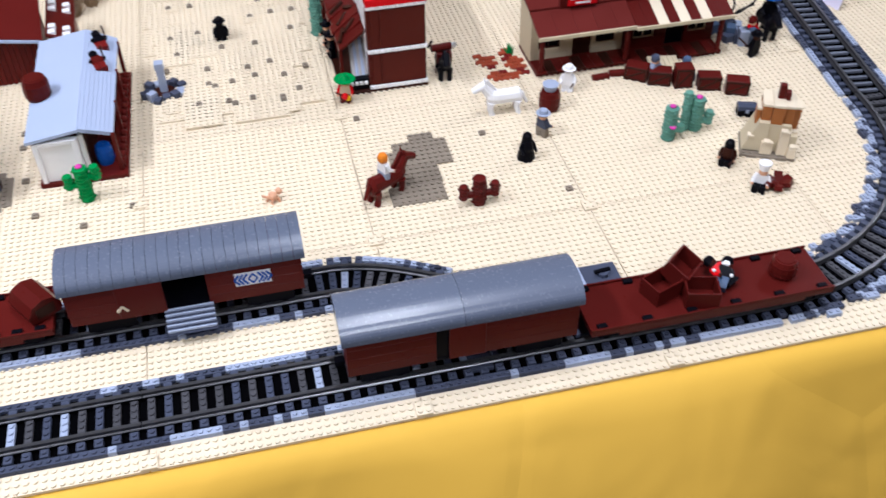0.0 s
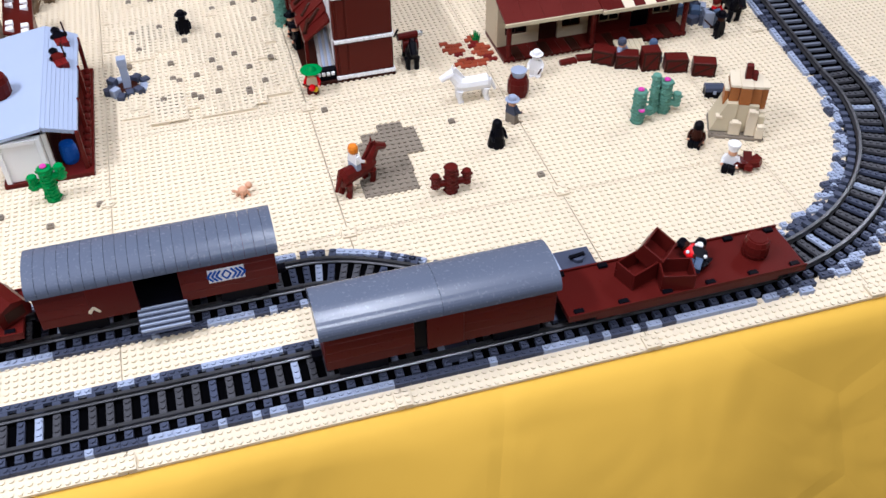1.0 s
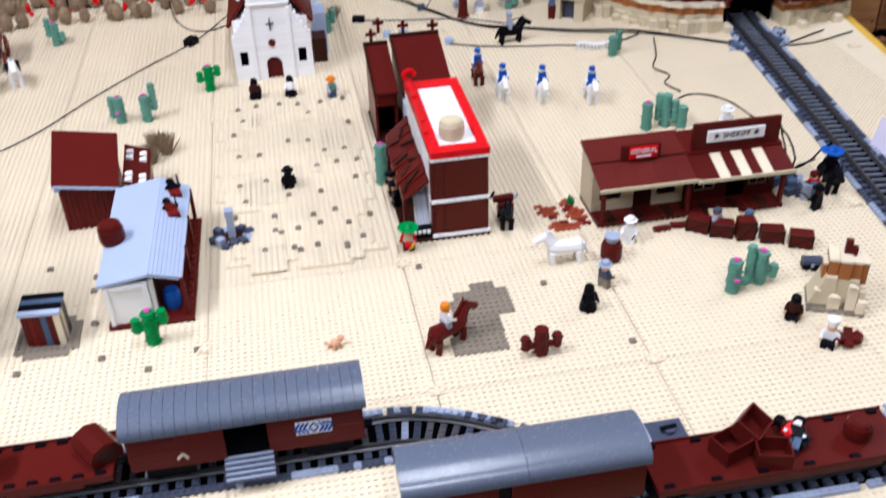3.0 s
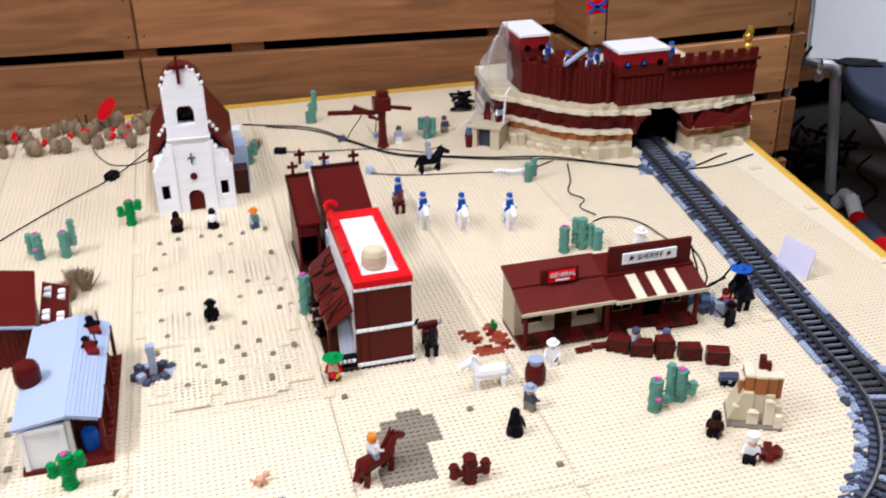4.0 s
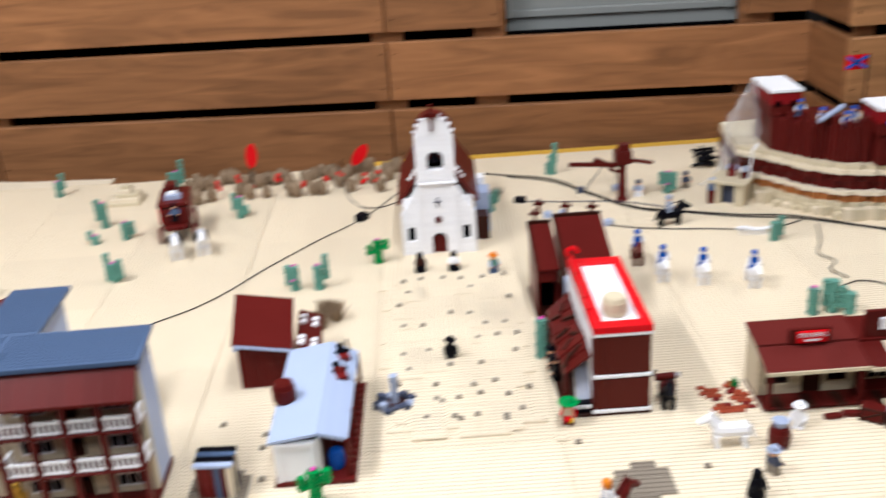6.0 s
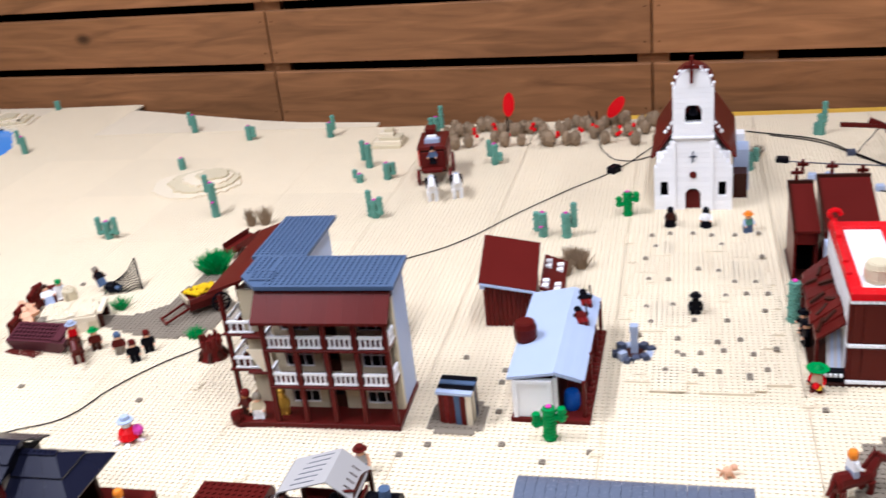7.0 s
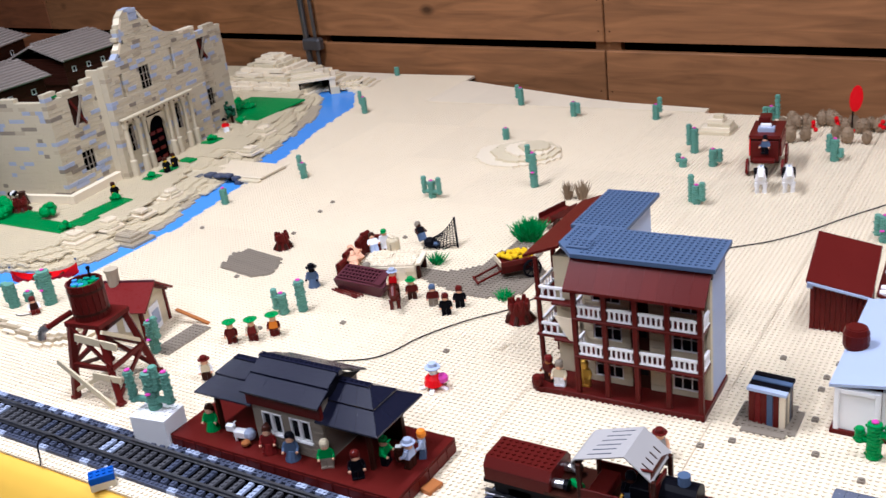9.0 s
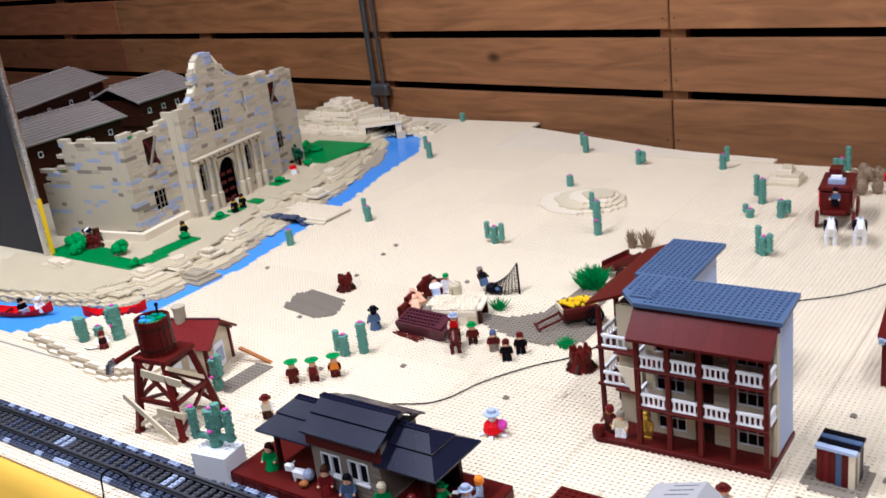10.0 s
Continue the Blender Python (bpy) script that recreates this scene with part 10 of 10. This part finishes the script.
    stones = [(-0.004, 0.022, -0.014, 0.022, 0.0065, 0.046, TAN_OLD), (0.010, 0.022, -0.021, -0.0142, 0.0065, 0.040, TAN), (-0.010, 0.004, -0.022, -0.0165, 0.0065, 0.024, TAN), (0.0222, 0.031, -0.018, 0.010, 0.0065, 0.034, TAN_OLD), (0.0222, 0.032, -0.0262, -0.0184, 0.0065, 0.020, TAN),
              (-0.016, -0.0045, -0.010, 0.022, 0.0482, 0.068, RUST), (-0.004, 0.010, -0.014, 0.022, 0.0462, 0.070, RUST), (0.0102, 0.0225, -0.010, 0.020, 0.0462, 0.068, RUST), (0.0227, 0.030, -0.006, 0.010, 0.0345, 0.066, RUST), (-0.0215, -0.0165, -0.006, 0.012, 0.040, 0.060, RUST)]
    for x0, x1, y0, y1, z0, z1, mat in stones:
        part("stone", Shape().rbox(x0, x1, y0, y1, z0, z1, mat), r)
        if mat is RUST:
            part("stone_cap", Shape().rbox(x0 - 0.0006, x1 + 0.0004, y0 - 0.0006, y1, z1 + 0.0001, z1 + 0.0034, TAN, 0.0005), r)
    for x, y, z in ((0.014, -0.020, 0.0402), (-0.004, -0.022, 0.0242), (0.027, -0.022, 0.0202), (-0.024, -0.014, 0.0262), (0.027, -0.008, 0.0342)):
        part("stone_cap", Shape().rbox(x - 0.004, x + 0.004, y - 0.004, y + 0.004, z, z + 0.0032, TAN, 0.0005), r)
    part("stone", Shape().rbox(0.000, 0.008, 0.002, 0.010, 0.0736, 0.092, BROWN), r, "reddish-brown top stone")
    part("stone", Shape().rbox(0.0082, 0.0150, 0.002, 0.010, 0.0716, 0.083, BROWN), r)
    # well
    w = thing("stone_well", "ring of grey toy stones with a pale pillar", "toy well", put(-0.224, 0.628))
    for k in range(13):
        a = k * 2 * math.pi / 13
        rr = 0.022 + 0.004 * (k % 2)
        part("stone", Shape().rbox(-0.006, 0.006, -0.005, 0.005, 0, 0.006 + 0.003 * (k % 3), PALE_GREY if k % 4 == 0 else GREY), w).matrix_local = put(rr * math.cos(a), 0.8 * rr * math.sin(a), 0.0, math.degrees(a))
    part("basin", Shape().cyl(0, 0, 0.0002, 0.006, 0.014, DARK_BROWN, 12), w)
    part("pillar", Shape().rbox(-0.005, 0.005, -0.005, 0.005, 0, 0.040, PALE_GREY).rbox(-0.006, 0.006, -0.006, 0.006, 0.040, 0.050, PALE_GREY), w)
    # rocks, dead bush and mounted figure by the track
    rk = thing("grey_rocks", "grey-blue toy rock pile beside the sheriff's office", "toy rock", put(0.585, 0.582))
    for k in range(12):
        part("stone", Shape().rbox(-0.008, 0.008, -0.007, 0.007, 0, 0.012 + 0.004 * (k % 4), (GREY, PALE_GREY, SAND_BLUE)[k % 3]), rk).matrix_local = put(rng.uniform(-0.022, 0.022), rng.uniform(-0.03, 0.03), 0.0, rng.uniform(0, 90))
    b = Shape()
    for k in range(8):
        a = rng.uniform(0, 6.28)
        p = Vector((0, 0, 0.02))
        for j in range(4):
            q = p + Vector((0.014 * math.cos(a), 0.014 * math.sin(a), 0.012))
            b.tube(p, q, 0.0016, BLACK, 5)
            p, a = q, a + rng.uniform(-0.9, 0.9)
    b.tube((0, 0, 0), (0, 0, 0.024), 0.004, BLACK, 6)
    single("dead_bush", b, "bare black toy bush beside the rocks", "toy bush", put(0.598, 0.600), "bushes")
    toy_horse(put(0.640, 0.568, 0, -95), BLACK, "black toy horse beside the track")
    toy_figure(put(0.640, 0.572, 0.021, 0) @ Matrix.Scale(1.15, 4), BLACK, BLACK, BLACK, BLUE, "brim", "toy rider in a wide blue hat")
    toy_figure(put(0.612, 0.560, 0, 20), RED, GREY, FLESH, BROWN, "", "toy figure in dark red by the rocks")
    toy_figure(put(0.572, 0.772, 0.0, 0) @ Matrix.Scale(1.2, 4), WHITE, WHITE, WHITE, WHITE, "hat", "white toy figure behind the sheriff's office")
    cd = thing("name_card", "pale violet card standing beside the track", "card", put(0.776, 0.634, 0, -78))
    part("sheet", Shape().box(-0.036, 0.030, -0.0006, 0.0006, 0, 0.054, CLEAR), cd).matrix_local = pose(0, 0, 0, -14, 0, 0)
    # single dark tan plates strewn over the sand, raised street plates
    spots = [(-0.273, 0.385), (-0.330, 0.362), (-0.138, 0.570), (-0.203, 0.552), (-0.172, 0.666), (-0.156, 0.616), (-0.109, 0.660), (-0.071, 0.563), (-0.032, 0.638), (0.019, 0.498), (0.166, 0.425), (0.237, 0.286)]
    for i in range(6):
        for j in range(11):
            if rng.random() < 0.5:
                spots.append((-0.22 + 0.036 * i + 0.012 * (j % 2) + rng.uniform(-0.006, 0.006), 0.575 + 0.046 * j + rng.uniform(-0.008, 0.008)))
    for k in range(9):
        spots.append((rng.uniform(-0.58, -0.38), rng.uniform(0.30, 0.64)))
    for k in range(12):
        spots.append((rng.uniform(-1.75, -0.85), rng.uniform(0.28, 1.0)))
    flat = Shape().rbox(-0.004, 0.004, -0.004, 0.004, 0.0002, 0.0036, DARK_TAN, 0.0004).studs(-0.004, 0.004, -0.004, 0.004, 0.0036, DARK_TAN, 8)
    me = flat.mesh("pebble_plate")
    scatter = thing("pebble_plates", "single dark tan plates strewn over the sand", "pebbles")
    for x, y in spots:
        ob = new("plate", me)
        ob.parent = scatter
        ob.location = (round(x / STUD) * STUD + 0.004, round(y / STUD) * STUD + 0.006, 0.003 if -0.235 < x < -0.005 and 0.56 < y < 1.06 else 0)
    # the street: one raised layer of plates with a stepped outline
    st = thing("street_plates", "raised tan plates with stepped edges along the street", "ground")
    left, right = -0.25, -0.03
    for k in range(13):
        y0 = 0.530 + 0.040 * k
        left = max(-0.275, min(-0.205, left + rng.choice((-0.016, -0.008, 0.008, 0.016))))
        right = max(-0.065, min(-0.012, right + rng.choice((-0.016, -0.008, 0.008, 0.016))))
        cuts = sorted(round(rng.uniform(left + 0.02, right - 0.02) / STUD) * STUD for _ in range(6 if k == 0 else 3))
        for q, (x0, x1) in enumerate(zip([left] + cuts, cuts + [right])):
            if x1 - x0 < 0.007:
                continue
            z = 0.0030 + 0.0002 * q
            low = y0 + (rng.choice((0, 0.008, 0.016, 0.024)) if k == 0 else 0.0)
            part("plate", Shape().rbox(x0 + 0.0002, x1 - 0.0002, low + 0.0003, y0 + 0.0397, 0, z, TAN, 0.0003).studs(x0, x1, low, y0 + 0.04, z, TAN, 6), st)
    for k in range(26):
        x0, y0 = round(rng.uniform(-0.24, -0.07) / STUD) * STUD, 0.530 + 0.008 * rng.randrange(0, 58)
        nx, ny = rng.choice((2, 4, 6)), rng.choice((3, 4, 6, 8))
        z = 0.0046 + 0.00005 * k
        part("plate", Shape().rbox(x0, x0 + nx * STUD, y0, y0 + ny * STUD, 0.0031, z, TAN, 0.0003).studs(x0, x0 + nx * STUD, y0, y0 + ny * STUD, z, TAN, 6), st)
    for x, y in ((-0.256, 0.008), (0.0, 0.008), (0.256, 0.008), (0.512, 0.008), (0.0, 0.256), (0.256, 0.256), (-0.260, 0.388), (0.0, 0.512), (-0.512, 0.008), (0.66, 0.52), (-0.70, 0.30), (-0.86, 0.50), (-0.3, 0.75)):
        s = Shape().rbox(x - 0.008, x + 0.008, y - 0.006, y + 0.010, 0.0002, 0.0033, TAN, 0.0004).studs(x - 0.008, x + 0.008, y - 0.006, y + 0.010, 0.0033, TAN, 8)
        part("joint_plate", s, st)


def beyond_table():
    """Chair with the laptop, bag and bottle on the floor to the right; a stand at the far left."""
    m = put(2.172, 2.52, FLOOR, -30.4)
    c = thing("stacking_chair", "dark blue-grey padded chair with chrome tube legs", "chair", m)
    seat = [(0.0, -0.10), (-0.01, -0.34), (0.02, -0.50), (0.07, -0.58), (0.16, -0.62), (0.44, -0.62), (0.53, -0.58), (0.58, -0.50), (0.60, -0.10), (0.55, 0.0), (0.05, 0.0)]
    for _ in range(2):
        seat = [(a[0] * (1 - u) + b[0] * u, a[1] * (1 - u) + b[1] * u) for a, b in zip(seat, seat[1:] + seat[:1]) for u in (0.25, 0.75)]
    n, rings, v = len(seat), ((0.93, 0.430), (0.985, 0.438), (1.0, 0.452), (1.0, 0.482), (0.985, 0.499), (0.95, 0.508)), []
    for grow, z in rings:
        v += [(0.335 + (x - 0.3) * grow * 0.94, -0.3 + (y + 0.3) * grow, z) for x, y in seat]
    fc = [(k * n + (i + 1) % n, k * n + i, (k + 1) * n + i, (k + 1) * n + (i + 1) % n) for k in range(len(rings) - 1) for i in range(n)]
    cushion = part("seat", Shape().add(v, fc + [tuple(range(n)), tuple(range(len(v) - 1, len(v) - n - 1, -1))], FABRIC), c)
    for poly in cushion.data.polygons:
        poly.use_smooth = len(poly.vertices) == 4
    back = part("backrest", Shape().rbox(-0.06, 0.66, 0.0, 0.05, 0.62, 1.20, FABRIC, 0.03), c)
    back.matrix_local = pose(-0.01, 0.03, 0.0, -5, 0, 0)
    for x in (-0.03, 0.62):
        part("leg", Shape().pipe([(x + 0.000, -0.215, 0.512), (x + 0.030, -0.205, 0.508), (x + 0.052, -0.190, 0.490), (x + 0.062, -0.178, 0.455), (x + 0.088, -0.150, 0.24), (x + 0.115, -0.145, 0.0)], 0.0205, CHROME_LIT, 12), c)
        part("leg", Shape().tube((x - 0.078, -0.086, 0.500), (x - 0.124, -0.112, 0), 0.016, CHROME_LIT, 10), c)
        part("arm", Shape().tube((x - 0.078, -0.086, 0.497), (x + 0.004, -0.214, 0.508), 0.0165, CHROME_LIT, 10), c)
        part("back_post", Shape().tube((x, -0.04, 0.46), (x, 0.06, 0.80), 0.014, CHROME, 10), c)
        part("rail", Shape().tube((x, -0.21, 0.462), (x, -0.04, 0.472), 0.016, CHROME, 10), c)
    lap = part("lid", Shape().rbox(-0.045, 0.46, 0, 0.022, 0, 0.40, LAPTOP, 0.012), thing("laptop", "white closed laptop leaning on the chair back", "laptop", m @ pose(-0.03, -0.12, 0.5085, -20, 0, 0)))
    mark = Shape().rbox(0.17, 0.26, -0.001, 0.001, 0.215, 0.228, PALE_GREY)
    part("badge", mark, lap.parent)
    single("cloth_strap", Shape().add([(-0.02, -0.02, 0.0), (0.05, -0.06, 0.0), (0.15, -0.045, 0.0), (0.13, 0.0, 0.002), (0.03, 0.02, 0.002), (-0.02, -0.02, 0.005), (0.05, -0.06, 0.006), (0.15, -0.045, 0.005), (0.13, 0.0, 0.016), (0.03, 0.02, 0.012)], [(4, 3, 2, 1, 0), (5, 6, 7, 8, 9), (0, 1, 6, 5), (1, 2, 7, 6), (2, 3, 8, 7), (3, 4, 9, 8), (4, 0, 5, 9)], BLACK), "black strap lying on the chair seat", "strap", m @ put(0.03, -0.15, 0.5085))
    cable([(2.12, 2.50, -0.20), (1.99, 2.40, -0.28), (1.96, 2.36, -0.5), (1.97, 2.34, FLOOR)], 0.006, BLACK, "black cable hanging from the chair")
    single("pale_duct", Shape().beam((2.98, 3.30, FLOOR + 0.010), (2.40, 2.02, FLOOR + 0.010), 0.055, 0.016, WHITE), "pale flat cable duct on the hall floor", "cable duct")
    cable([(2.55, 2.62, FLOOR), (2.40, 2.50, FLOOR), (2.34, 2.30, FLOOR), (2.2, 2.2, FLOOR)], 0.006, BLACK, "black cable on the hall floor")
    rng = random.Random(6)
    bag = thing("duffel_bag", "dark bag with red and white straps on the hall floor", "bag", put(2.058, 2.16, FLOOR - 0.001, -100))
    part("body", Shape().tube((0.20, 0.0, 0.044), (0.60, -0.02, 0.044), 0.042, FABRIC, 14), bag)
    part("strap", Shape().pipe([(-0.055, 0.03, 0.030), (-0.02, 0.035, 0.075), (0.04, 0.03, 0.085), (0.12, 0.02, 0.045)], 0.026, WHITE, 10), bag, "white strap end")
    part("strap", Shape().tube((0.115, 0.02, 0.048), (0.20, 0.01, 0.040), 0.029, RED, 10), bag, "red strap end")
    part("patch", Shape().tube((0.34, -0.006, 0.044), (0.48, -0.014, 0.044), 0.0435, RED, 14), bag, "red panel round the bag")
    heap = Shape()
    for k in range(60):
        a = rng.uniform(0, 6.28)
        p = Vector((rng.uniform(-0.16, 0.16), rng.uniform(-0.12, 0.12), rng.uniform(0.01, 0.16)))
        heap.tube(p, p + Vector((0.12 * math.cos(a), 0.12 * math.sin(a), rng.uniform(-0.01, 0.03))), 0.008, BLACK, 5)
    single("cable_heap", heap, "heap of black cables and cases under the chair", "cable", put(2.12, 2.55, FLOOR), kind="stuff")
    case = Shape().rbox(-0.2, 0.2, -0.12, 0.12, 0, 0.22, SHADOW_VOID, 0.02)
    single("black_case", case, "black carrying case on the floor", "case", put(1.78, 2.62, FLOOR, 10))
    # poles before the boards and at the table's far left end
    st = thing("banner_stand", "dark grey banner stand with a metal edge", "banner stand", put(-2.30, 0.62, 0.0))
    part("panel", Shape().box(-0.40, -0.045, -0.02, -0.008, -0.0125, 1.1, PANEL_DARK), st)
    part("edge", Shape().tube((-0.031, -0.02, -0.015), (-0.031, -0.02, 1.1), 0.0115, CHROME, 14), st, "shiny metal edge tube")
    part("trim", Shape().box(-0.024, -0.016, -0.022, -0.012, -0.015, 0.16, YELLOW), st, "yellow trim strip")
    pole = thing("metal_pole", "thin steel pole standing before the boards", "pole", put(-2.485, 2.088, FLOOR))
    part("rod", Shape().tube((0, 0, 0), (-0.03, 0, 2.4), 0.011, RAIL, 12), pole)
    part("rod", Shape().tube((0.040, 0.0, 0), (0.012, 0.0, 2.4), 0.007, RAIL, 10), pole)
    part("clamp", Shape().rbox(-0.025, 0.055, -0.018, 0.018, 0.835, 0.875, RAIL, 0.008), pole)


BUILD = [railway, trains, hotel, saloon, shops, church, barn, blue_house, outhouse, station, river, old_mission, pyramid_hill, water_tower, west_town, mine, fort, desert, cables, street, beyond_table]
for builder in BUILD:
    builder()
